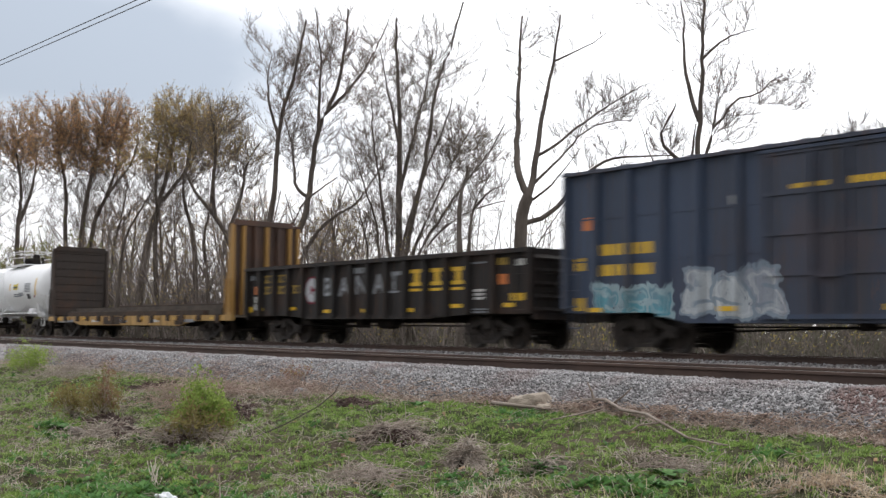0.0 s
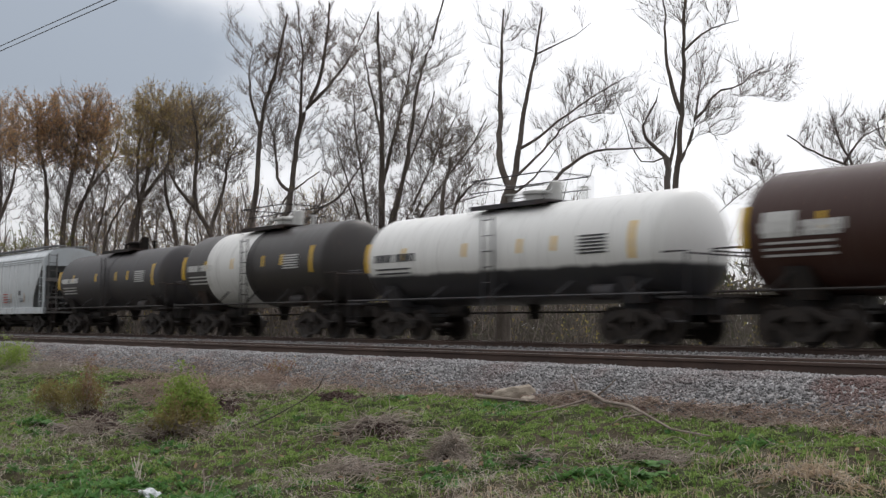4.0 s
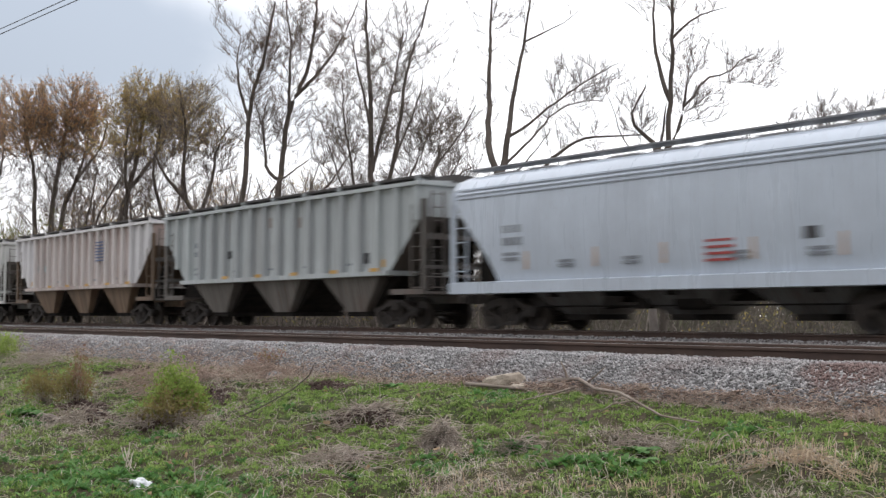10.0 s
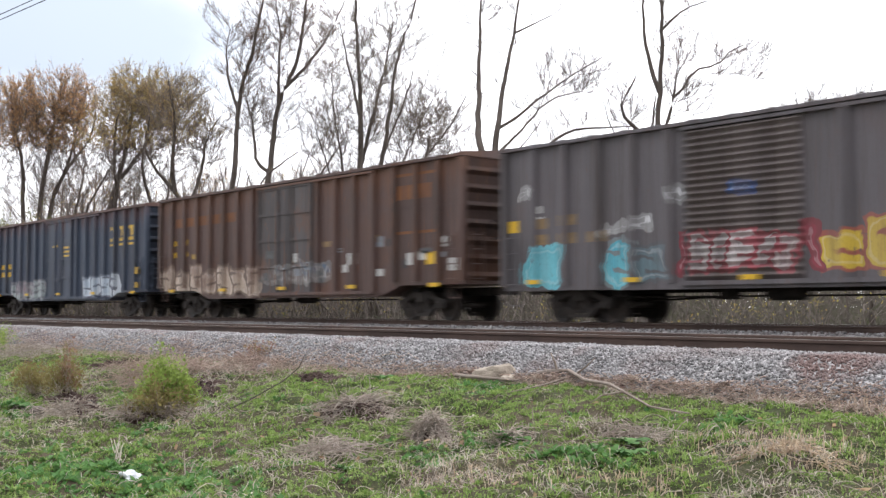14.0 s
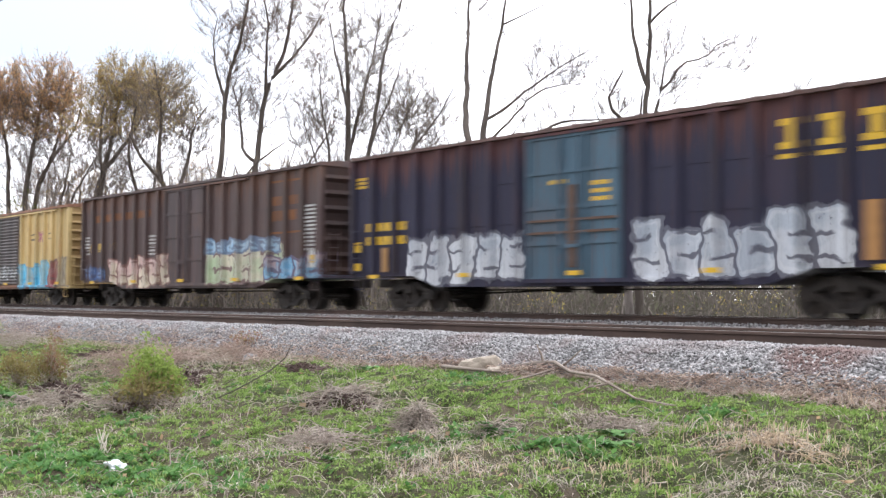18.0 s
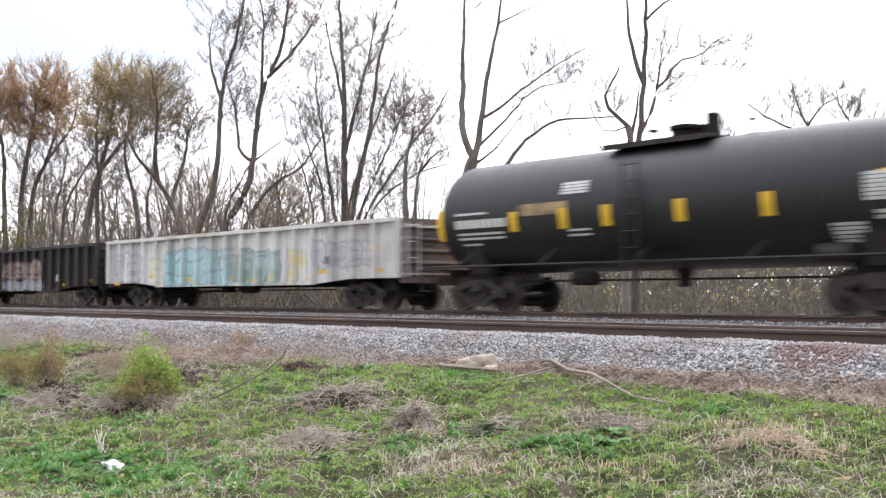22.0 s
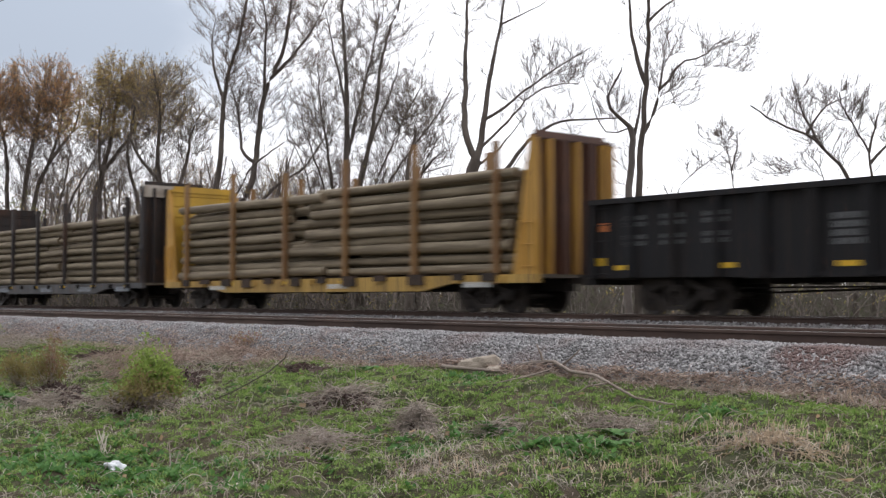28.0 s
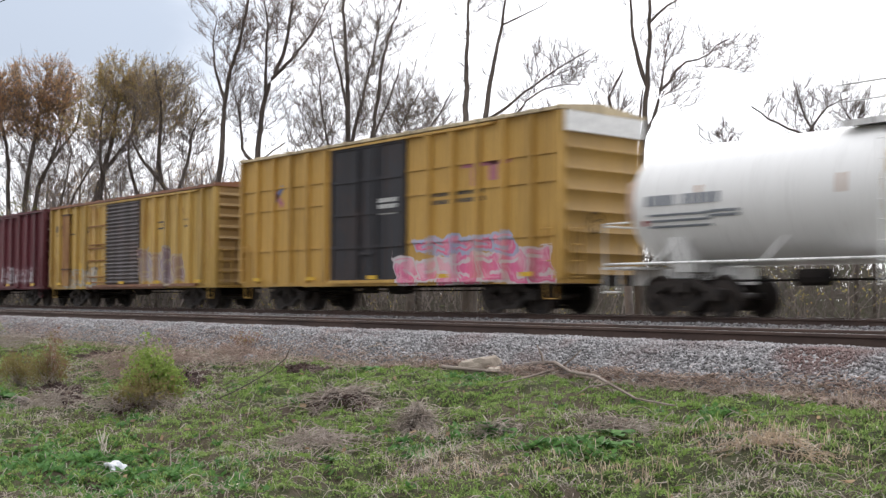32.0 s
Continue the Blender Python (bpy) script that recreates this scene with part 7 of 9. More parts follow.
def tubes(paths, radii, sides):
    """Tapered tubes along many paths at once: paths (n, k, 3), radii (n, k)."""
    n, k, _ = paths.shape
    t = unit(np.gradient(paths, axis=1))
    ref = np.where(np.abs(t[..., 2:3]) < 0.9, np.array([0.0, 0.0, 1.0]), np.array([1.0, 0.0, 0.0]))
    u = unit(np.cross(t, ref))
    w = np.cross(t, u)
    a = np.arange(sides) * 2 * np.pi / sides
    v = paths[:, :, None, :] + radii[:, :, None, None] * (u[:, :, None, :] * np.cos(a)[None, None, :, None] + w[:, :, None, :] * np.sin(a)[None, None, :, None])
    idx = np.arange(n * k * sides).reshape(n, k, sides)
    nx = np.roll(idx, -1, axis=2)
    f = np.stack([idx[:, :-1], nx[:, :-1], nx[:, 1:], idx[:, 1:]], -1).reshape(-1, 4)
    return v.reshape(-1, 3), f


def offshoots(paths, radii, per, length, rng, up, k, lo=0.25, out=1.0, thin=0.55, droop=0.0, least=0.0045, curl=1.0):
    """Side branches from many parents at once."""
    n, m, _ = paths.shape
    who = np.repeat(np.arange(n), per)
    u = rng.uniform(lo, 0.98, len(who)) * (m - 1)
    i = np.minimum(u.astype(int), m - 2)
    fr = (u - i)[:, None]
    start = paths[who, i] * (1 - fr) + paths[who, i + 1] * fr
    tang = unit(paths[who, i + 1] - paths[who, i])
    rad = radii[who, i] * (1 - fr[:, 0]) + radii[who, i + 1] * fr[:, 0]
    rnd = rng.normal(size=(len(who), 3))
    side = unit(rnd - (rnd * tang).sum(1, keepdims=True) * tang)
    d = unit(tang * rng.uniform(0.5, 1.0, (len(who), 1)) + side * out + np.array([0, 0, up]))
    ln = np.asarray(length)[who] if np.ndim(length) else np.full(len(who), length)
    ln = ln * rng.uniform(0.45, 1.15, len(who)) * (1.15 - 0.6 * u / (m - 1))
    q = np.linspace(0, 1, k)
    bend = rng.normal(0, 0.16 * curl, (len(who), 3)) + np.array([0, 0, 0.22 - droop])
    p = start[:, None, :] + d[:, None, :] * (ln[:, None] * q[None, :])[..., None] + bend[:, None, :] * (ln[:, None] * q[None, :] ** 2)[..., None]
    p[:, 1:] += rng.normal(0, 0.035 * curl, (len(who), k - 1, 3)) * ln[:, None, None]
    r0 = np.maximum(rad * thin, least)
    r = np.maximum(r0[:, None] * (1 - 0.8 * q[None, :]), least * 0.75)
    return p, r, ln


def leaf_tris(paths, per, size, rng):
    n, m, _ = paths.shape
    who = np.repeat(np.arange(n), per)
    i = rng.integers(m // 2, m, len(who))
    c = paths[who, i] + rng.normal(0, 0.05, (len(who), 3))
    a, b = unit(rng.normal(size=(len(who), 3))), unit(rng.normal(size=(len(who), 3)))
    s = rng.uniform(0.5, 1.2, (len(who), 1)) * size
    v = np.stack([c - a * s, c + b * s * 0.6, c + a * s, c - b * s * 0.6], 1)
    return v.reshape(-1, 3), np.arange(len(who) * 4).reshape(-1, 4)


def stem_line(points, step, rng, wander, depth, begin):
    """A stem through (across, height) points, evenly stepped, drifting a little in depth."""
    p = np.array([(x, 0.0, z) for x, z in points], float)
    for _ in range(2):
        q = np.empty((2 * len(p) - 2, 3))
        q[0::2], q[1::2] = 0.75 * p[:-1] + 0.25 * p[1:], 0.25 * p[:-1] + 0.75 * p[1:]
        p = np.concatenate([p[:1], q, p[-1:]])
    s = np.concatenate([[0], np.cumsum(np.linalg.norm(np.diff(p, axis=0), axis=1))])
    k = max(5, int(s[-1] / step) + 1)
    t = np.linspace(0, s[-1], k)
    out = np.stack([np.interp(t, s, p[:, i]) for i in range(3)], 1)
    out[:, 1] = begin + depth * t
    out[1:-1] += rng.normal(0, wander, (k - 2, 3)) * np.array([1, 1, 0.3])
    return out


def tree(place, stems, thick, crowns, label, seed, twigs=3, spread=0.6, leaves=None, leaf_n=0, leaf_size=0.05, boughs=2.0, pale=-1):
    """A tree from the lines of its main stems (across, height) and the rounds of its crown (across, height, radius, half height, boughs).
    Boughs grow from the stems to points in the crown, each joining the nearest wood that leads up to it."""
    rng = np.random.default_rng(seed)
    x0, y0, turn = place
    root = new("tree")
    root.location, root.rotation_euler = (x0, y0, ground_z(x0, y0) - 0.1), (0, 0, radians(turn))
    tagged(root, label, "tree", group="trees behind the railway")
    node, above, thin = [], [], []
    lines, girths = [], []
    for j, st in enumerate(stems):
        begin, foot = 0.0, st[0][1] == 0
        depth = rng.uniform(-0.12, 0.12)
        if foot:
            begin = rng.uniform(-0.5, 0.5) if j else 0.0
        else:
            old = np.concatenate(lines)
            near = old[np.argmin(((old[:, (0, 2)] - np.array(st[0])) ** 2).sum(1))]
            begin, st = near[1], [(near[0], near[2])] + list(st[1:])
            depth = rng.uniform(-0.3, 0.3)
        line = stem_line(st, 0.4, rng, 0.025 if thick[j] < 0.2 else 0.02, depth, begin)
        u = np.linspace(0, 1, len(line))
        fork = any(o[0] == stems[j][-1] for o in stems[j + 1:])
        girth = thick[j] * (1 - (0.3 if fork else 0.78) * u ** 0.9) * np.where((u < 0.06) & foot, 1.3, 1.0)
        lines.append(line)
        girths.append(girth)
        v, f = tubes(line[None], girth[None], 9)
        part("trunk" if foot else "limb", grid_mesh("trunk", v, f, M_PALEBARK if j == pale else M_BARK, True), None, root, "pale dead barkless stem" if j == pale else "")
    wood = np.concatenate(lines)
    wide = np.concatenate(girths)
    tip = 0.0023 + 0.000082 * math.hypot(x0, y0)
    total = sum(int(c[4] * boughs) for c in crowns)
    room = len(wood) + total * 14
    P, R, up_len, parent, way = np.zeros((room, 3)), np.zeros(room), np.zeros(room), np.full(room, -1), np.zeros((room, 3))
    n = m = len(wood)
    P[:n], R[:n], way[:n, 2] = wood, wide, 1.0
    goal = []
    for cx, cz, r, rz, k in crowns:
        k = int(k * boughs)
        d = rng.normal(0, 0.52, (k, 3)) + np.array([0, 0, -0.12])
        d = d * (np.minimum(1.0, 1.25 / np.maximum(np.linalg.norm(d, axis=1), 1e-6)))[:, None]
        d[:, 2] = np.where(d[:, 2] > 0.95, 0.95 - 0.3 * rng.random(k), d[:, 2])
        mid = wood[np.argmin((wood[:, 0] - cx) ** 2 + (wood[:, 2] - cz) ** 2)]
        goal.append(np.array([cx, mid[1], cz]) + d * np.array([r, min(r, 3.0) * 0.8, rz]) * (1 + 0.12 * np.sin(d[:, :1] * 7 + seed)))
    goal = np.concatenate(goal)
    goal = goal[np.argsort(np.array([np.min(np.linalg.norm(wood - g, axis=1)) for g in goal]))]
    for g in goal:
        d = g - P[:n]
        dist = np.linalg.norm(d, axis=1)
        cost = dist + 0.42 * up_len[:n] + 1.8 * np.maximum(0.0, 0.35 * dist - d[:, 2]) + 0.45 * (dist - (d * way[:n]).sum(1))
        i = int(np.argmin(cost))
        run = dist[i]
        k = max(2, min(13, int(run / 0.32)))
        q = np.linspace(0, 1, k + 1)[1:, None]
        lift = way[i] * run * 0.22
        side = np.cumsum(rng.normal(0, 0.014, (k, 3)) * run / k ** 0.5, axis=0) * (1 - 0.5 * q)
        path = P[i] + d[i] * q + lift * 4 * q * (1 - q) * 0.5 + side
        P[n:n + k] = path
        parent[n:n + k] = [i] + list(range(n, n + k - 1))
        way[n:n + k] = unit(np.diff(np.concatenate([P[i:i + 1], path]), axis=0))
        up_len[n:n + k] = up_len[i] + np.arange(1, k + 1) * run / k
        n += k
    count = np.ones(n)
    for i in range(n - 1, m - 1, -1):
        if parent[i] >= m:
            count[parent[i]] += 0.5 if parent[i] == i - 1 else 1.0
    R[m:n] = tip * count[m:n] ** 0.48
    kid = np.arange(m, n)
    dad = parent[m:n]
    start = np.where(dad < m, np.minimum(R[dad], R[kid] * 1.15), np.minimum(R[dad], R[kid] * 1.35))
    edges = np.stack([P[dad], P[kid]], 1)
    rads = np.stack([start, R[kid]], 1)
    big = R[kid] > tip * 2.0
    v1, f1 = tubes(edges[big], rads[big], 5)
    part("branchwork", grid_mesh("branchwork", v1, f1, M_BARK, True), None, root)
    v2, f2 = tubes(edges[~big], rads[~big], 3)
    outer = R[kid] < tip * 3.2
    p3, r3, l3 = offshoots(edges[outer], np.minimum(rads[outer], tip), twigs, spread * 1.15, rng, 0.42, 3, 0.0, 0.34, 0.9, droop=0.14, least=tip * 0.85, curl=0.10)
    v3, f3 = tubes(p3, r3, 3)
    p4, r4, l4 = offshoots(p3, r3, 1, l3 * 0.75, rng, 0.35, 2, 0.1, 0.36, 0.9, droop=0.14, least=tip * 0.75, curl=0.10)
    v4, f4 = tubes(p4, r4, 3)
    part("crown", grid_mesh("crown", np.concatenate([v2, v3, v4]), np.concatenate([f2, f3 + len(v2), f4 + len(v2) + len(v3)]), M_TWIG), None, root, "bare fine twigs")
    if leaves:
        tops = p3[p3[:, -1, 2] > np.quantile(p3[:, -1, 2], 0.32)]
        lv, lf = leaf_tris(tops, leaf_n, leaf_size, rng)
        part("foliage", grid_mesh("foliage", lv, lf, leaves), None, root, "sparse young leaves and buds")
    return root


tree((-24.8, 29, 41), [[(0, 0), (0.0, 4.9), (0.1, 5.8), (0.2, 7.1), (0.3, 8.0), (0.3, 9.1), (0.4, 10.2), (0.4, 11.3), (0.5, 12.8)], [(0.3, 8.5), (0.0, 9.3), (-0.1, 10.0), (-0.2, 10.6), (-0.2, 11.4), (-0.3, 12.7)], [(0.4, 10.5), (0.8, 10.9), (1.3, 11.2), (2.1, 11.4)], [(0.2, 7.0), (0.6, 7.6), (0.7, 8.3), (1.1, 8.7), (1.4, 9.3), (1.8, 9.3), (2.2, 9.4), (2.5, 9.8), (2.9, 10.0)], [(0.7, 8.3), (0.8, 8.9), (0.9, 9.4)], [(-0.3, 0), (-0.3, 4.9), (-0.2, 5.8), (-0.1, 6.7), (-0.2, 7.3)], [(-0.2, 7.3), (-0.7, 7.8), (-1.0, 8.0), (-0.9, 8.4), (-0.6, 8.9), (-0.4, 9.5)], [(-0.1, 6.7), (0, 7.5), (0.1, 8.2), (0.2, 8.7)], [(-0.3, 7.3), (-1.0, 7.0), (-1.4, 8.0), (-1.9, 9.5)]], [0.165, 0.085, 0.05, 0.07, 0.045, 0.15, 0.08, 0.07, 0.03],
     ((0.8, 9.9, 1.0, 1.0, 22), (2.9, 9.7, 1.1, 0.7, 30), (-0.7, 8.2, 0.7, 0.8, 22), (-0.8, 6.0, 0.6, 0.9, 10), (1.2, 8.5, 1.1, 0.8, 26), (0.5, 12.1, 1.6, 0.9, 40)),
     "tall bare forked tree with a pale dead stem beside it", 11, twigs=3, spread=0.65, leaves=M_BUDLEAF, leaf_n=1, leaf_size=0.03, pale=5)

tree((-35.4, 31, 49), [[(0.0, 0), (0.0, 5.1), (0.0, 5.9), (0.1, 6.8), (0.3, 7.2)], [(0.3, 7.2), (-0.1, 7.8), (-0.2, 9.1), (-0.1, 10.3), (-0.2, 11.5), (-0.1, 12.6), (-0.1, 13.8), (0.0, 15.2)], [(0.3, 7.2), (0.5, 8.0), (0.7, 9.4), (0.9, 11.0), (1.2, 12.4), (1.4, 13.3), (1.6, 15.0)], [(0.7, 8.8), (1.2, 9.2), (2.1, 9.9), (3.1, 10.7), (4.0, 11.3), (5.0, 11.9)], [(0.4, 7.7), (1.1, 8.3), (1.8, 9.1), (2.6, 10.1), (3.6, 10.5), (4.6, 10.6)], [(0.0, 6.0), (0.8, 6.3), (1.4, 6.7), (2.1, 7.7), (2.9, 8.5), (3.8, 9.0), (4.9, 9.1), (6.3, 9.2)], [(0.1, 6.8), (1.0, 7.4), (1.7, 8.2), (2.3, 9.0)], [(2.2, 0), (2.2, 5.3), (2.3, 6.3), (2.5, 7.3), (2.8, 8.2)], [(1.3, 12.8), (2.1, 13.3), (3.0, 13.7), (3.6, 14.2)]], [0.34, 0.155, 0.145, 0.07, 0.065, 0.115, 0.06, 0.05, 0.045],
     ((3.6, 11.2, 1.6, 1.0, 60), (2.4, 9.6, 1.4, 0.9, 26), (4.2, 8.8, 1.4, 0.7, 14), (2.9, 6.3, 0.8, 0.8, 14), (0.5, 14.3, 1.9, 1.4, 30), (0.1, 11.0, 1.0, 1.4, 10)),
     "tall bare tree with two upright stems and long arching limbs", 12, twigs=3, spread=0.7)

tree((-51.1, 36, 55), [[(0, 0), (0, 5.6), (0.0, 7.6), (0.0, 9.7), (0, 12.2), (-0.1, 14.3), (-0.2, 16.2), (-0.3, 17.7), (-0.3, 19.3)], [(0.2, 0), (0.3, 5.6), (0.8, 7.9), (1.3, 10.4), (1.6, 12.5), (1.8, 14.4), (2.3, 15.9), (2.8, 17.5), (3.2, 19.1)], [(-0.3, 0), (-0.4, 5.7), (-0.8, 7.6), (-1.1, 10.0), (-1.5, 12.2), (-1.6, 14.3)], [(0.4, 0), (0.6, 5.6), (1.4, 7.6), (2.4, 9.8), (3.1, 11.6), (4.0, 13.2)], [(0.5, 0), (0.9, 5.8), (2.1, 7.6), (3.3, 9.5), (4.7, 11.2), (5.6, 12.9)], [(0.0, 9.1), (0.3, 10.6), (0.8, 12.8), (1.3, 15.0), (1.6, 16.5), (1.8, 18.1)], [(-0.9, 0), (-1.0, 5.7), (-1.2, 7.6), (-1.9, 9.4), (-2.4, 11.1)], [(0.8, 0), (1.2, 5.9), (2.4, 7.4), (3.9, 8.4), (5.7, 8.9)], [(0, 12.2), (-0.5, 14.0), (-0.9, 15.9), (-1.2, 17.4)], [(0, 0), (0.1, 5.6), (0.5, 7.6), (1.1, 9.7), (2.3, 12.5), (2.8, 14.4)], [(-1.5, 0), (-1.6, 5.6), (-1.9, 7.3), (-2.2, 8.5), (-2.8, 9.8)]], [0.270, 0.189, 0.149, 0.135, 0.135, 0.121, 0.121, 0.121, 0.095, 0.135, 0.108],
     ((0.8, 16.5, 3.1, 3.1, 190), (3.3, 11.9, 2.6, 2.2, 210), (-1.6, 11.5, 1.7, 3.4, 110), (0.8, 11.9, 2.4, 3.1, 120), (2.1, 8.2, 2.8, 1.5, 90), (-1.1, 7.9, 1.8, 1.8, 60)),
     "many-stemmed bare tree with yellowish young twigs", 13, twigs=3, spread=0.7, boughs=2.4, leaves=M_OLIVELEAF, leaf_n=1, leaf_size=0.03)

tree((-41.9, 33, 52), [[(0.0, 0), (0.0, 5.6), (-0.1, 7.0), (0.0, 8.2), (0.3, 9.0), (0.3, 9.5)], [(0.4, 0), (0.4, 5.6), (0.5, 7.0), (0.7, 8.0), (1.1, 8.6)], [(0.5, 7.5), (1.2, 8.2), (1.8, 8.5)]], [0.26, 0.17, 0.08],
     ((0.6, 9.2, 0.9, 0.8, 30), (1.4, 8.4, 0.8, 0.5, 14)),
     "short dark broken trunk with a few side shoots", 14, twigs=3, spread=0.5)

tree((-60.8, 34, 61), [[(-0.2, 0), (0, 5.7), (0.8, 6.8), (1.5, 8.2), (1.8, 9.5), (2.0, 11.6), (2.2, 13.6), (2.7, 15.0), (3.4, 16.4), (3.7, 18.1), (3.9, 19.5), (4.0, 21.6)], [(-1.5, 0), (-1.4, 5.4), (-1.1, 6.5), (-0.5, 7.8), (-0.3, 9.5), (-0.2, 11.5), (-0.1, 13.2), (0.1, 14.9), (0.7, 16.6), (1.0, 18.3), (1.4, 20.4)], [(1.0, 0), (1.2, 5.8), (2.0, 7.0), (2.6, 8.0), (3.6, 8.8), (4.6, 9.3), (5.3, 10.3), (6.2, 11.8)], [(1.8, 9.7), (1.0, 10.2), (0.9, 11.5), (0.8, 12.9), (0.3, 14.6)], [(2.2, 13.6), (2.3, 15.7), (2.4, 17.7), (2.1, 19.4), (2.0, 20.8)], [(2.7, 15.0), (4.1, 16.4), (5.1, 17.8), (6.0, 19.6), (6.5, 21.0)], [(0.0, 0), (0.1, 5.7), (0.3, 7.1), (1.0, 8.3), (1.5, 9.4), (3.4, 10.8)], [(-0.1, 13.2), (-0.6, 14.9), (-0.9, 16.5), (-0.6, 18.3)]], [0.284, 0.270, 0.203, 0.121, 0.108, 0.121, 0.162, 0.108],
     ((0.7, 17.0, 2.2, 3.2, 200), (4.1, 18.1, 2.7, 3.8, 230), (1.3, 13.4, 2.2, 1.7, 190), (2.4, 19.1, 3.7, 2.1, 120), (4.8, 12.3, 1.7, 1.7, 40), (1.5, 8.2, 2.0, 1.7, 60)),
     "tall leaning trees with bare crowns and reddish buds", 15, twigs=3, spread=0.7, boughs=1.1, leaves=M_BUDLEAF, leaf_n=2, leaf_size=0.045)

tree((-67.5, 35, 63), [[(0.2, 0), (0.0, 5.7), (-0.5, 6.9), (-1.0, 8.0), (-1.6, 9.0), (-2.3, 9.7), (-3.1, 10.8), (-3.7, 12.0)], [(-0.8, 7.5), (-0.4, 9.1), (0.1, 10.9), (0.2, 12.4), (0.6, 13.3), (1.2, 14.2)], [(-1.6, 9.0), (-1.9, 10.5), (-1.7, 12.3), (-1.7, 13.7), (-2.1, 15.9)]], [0.308, 0.168, 0.168],
     ((0.4, 12.9, 1.6, 2.6, 130), (-1.7, 13.4, 1.8, 2.9, 130), (-1.1, 15.2, 1.8, 1.8, 50)),
     "leaning tree with a forked brown trunk and budding crown", 16, twigs=3, spread=0.8, boughs=1.5, leaves=M_MIXLEAF, leaf_n=2, leaf_size=0.045)

tree((-76.2, 32, 67), [[(-0.2, 0), (0, 5.5), (0.5, 8.4), (1.0, 10.3), (1.6, 12.7), (1.9, 15.1), (2.3, 17.0)], [(1.1, 0), (1.0, 5.5), (0.8, 7.6), (1.0, 9.5), (0.7, 11.9), (0.9, 14.6)], [(3.8, 0), (3.7, 5.5), (3.4, 8.4), (2.8, 10.0), (2.6, 11.9), (3.1, 14.7)], [(1.0, 10.3), (2.0, 11.7), (3.3, 13.5), (4.1, 16.0)], [(-1.6, 0), (-1.5, 5.4), (-1.2, 7.9), (-0.4, 9.5), (0.5, 11.1)], [(4.6, 0), (4.5, 5.5), (4.0, 7.7), (4.4, 9.6), (4.6, 11.6)]], [0.350, 0.252, 0.238, 0.168, 0.196, 0.196],
     ((2.5, 16.3, 2.5, 1.9, 330), (4.4, 15.2, 2.1, 2.8, 210), (1.4, 14.0, 2.3, 2.3, 190), (2.5, 10.4, 3.0, 2.6, 230), (1.0, 12.2, 3.0, 2.0, 120)),
     "broad-crowned tree in olive and rust young leaf", 17, twigs=2, spread=0.9, boughs=1.6, leaves=M_MIXLEAF, leaf_n=8, leaf_size=0.06)

tree((-90.8, 33, 70), [[(0.0, 0), (0.0, 6.0), (0.0, 9.4), (0.2, 11.6), (0.8, 14.8), (1.2, 17.9)], [(0.5, 0), (0.6, 6.3), (0.9, 10.5), (2.2, 13.0), (3.8, 15.1), (4.2, 17.2)], [(-1.0, 0), (-1.1, 6.2), (-1.3, 10.2), (-1.2, 12.4), (-1.8, 15.1), (-2.2, 17.7)], [(0.9, 10.5), (2.3, 13.5), (2.9, 16.7)], [(2.4, 0), (2.4, 6.1), (2.5, 8.5), (3.2, 11.3), (3.4, 13.5)]], [0.360, 0.300, 0.300, 0.180, 0.210],
     ((1.8, 17.7, 3.0, 2.5, 360), (-1.6, 17.1, 2.7, 2.7, 330), (1.2, 14.8, 3.4, 2.2, 220), (0.8, 10.7, 3.6, 2.9, 240), (1.0, 13.0, 4.0, 2.0, 120)),
     "broad-crowned tree covered in rust-red buds", 19, twigs=2, spread=0.95, boughs=1.6, leaves=M_RUSTLEAF, leaf_n=8, leaf_size=0.06)

tree((-109.6, 34, 73), [[(0.1, 0), (0.0, 6.7), (-0.3, 10.6), (0.1, 14.3), (-0.7, 18.4)], [(-1.8, 0), (-1.9, 6.7), (-2.4, 11.1), (-3.2, 15.1)], [(-0.2, 11.1), (1.1, 14.8), (1.2, 18.5)]], [0.375, 0.330, 0.210],
     ((-0.2, 18.9, 3.4, 3.7, 330), (-3.7, 18.2, 3.3, 3.6, 240), (-0.8, 14.2, 3.9, 3.1, 120)),
     "broad-crowned tree covered in rust-red buds", 20, twigs=2, spread=0.95, boughs=1.6, leaves=M_RUSTLEAF, leaf_n=8, leaf_size=0.065)

tree((-37.6, 52, 36), [[(0.1, 0), (0.0, 7.2), (-0.2, 8.6), (-0.4, 9.7), (-0.6, 10.6)], [(-0.2, 8.6), (0.1, 9.6), (0.1, 10.7)]], [0.08, 0.05],
     ((-0.5, 10.7, 1.2, 0.9, 80), (-0.2, 9.2, 1.2, 0.8, 40)),
     "slight round-topped bare tree with fine grey twigs", 21, twigs=3, spread=0.5, boughs=0.9)

tree((-35.3, 44, 39), [[(-0.2, 0), (0.0, 6.7), (0.7, 7.5), (1.4, 8.1), (2.2, 8.6), (2.7, 8.9)]], [0.06],
     ((1.5, 8.2, 1.3, 0.6, 18),),
     "thin leaning bare tree", 23, twigs=2, spread=0.45)

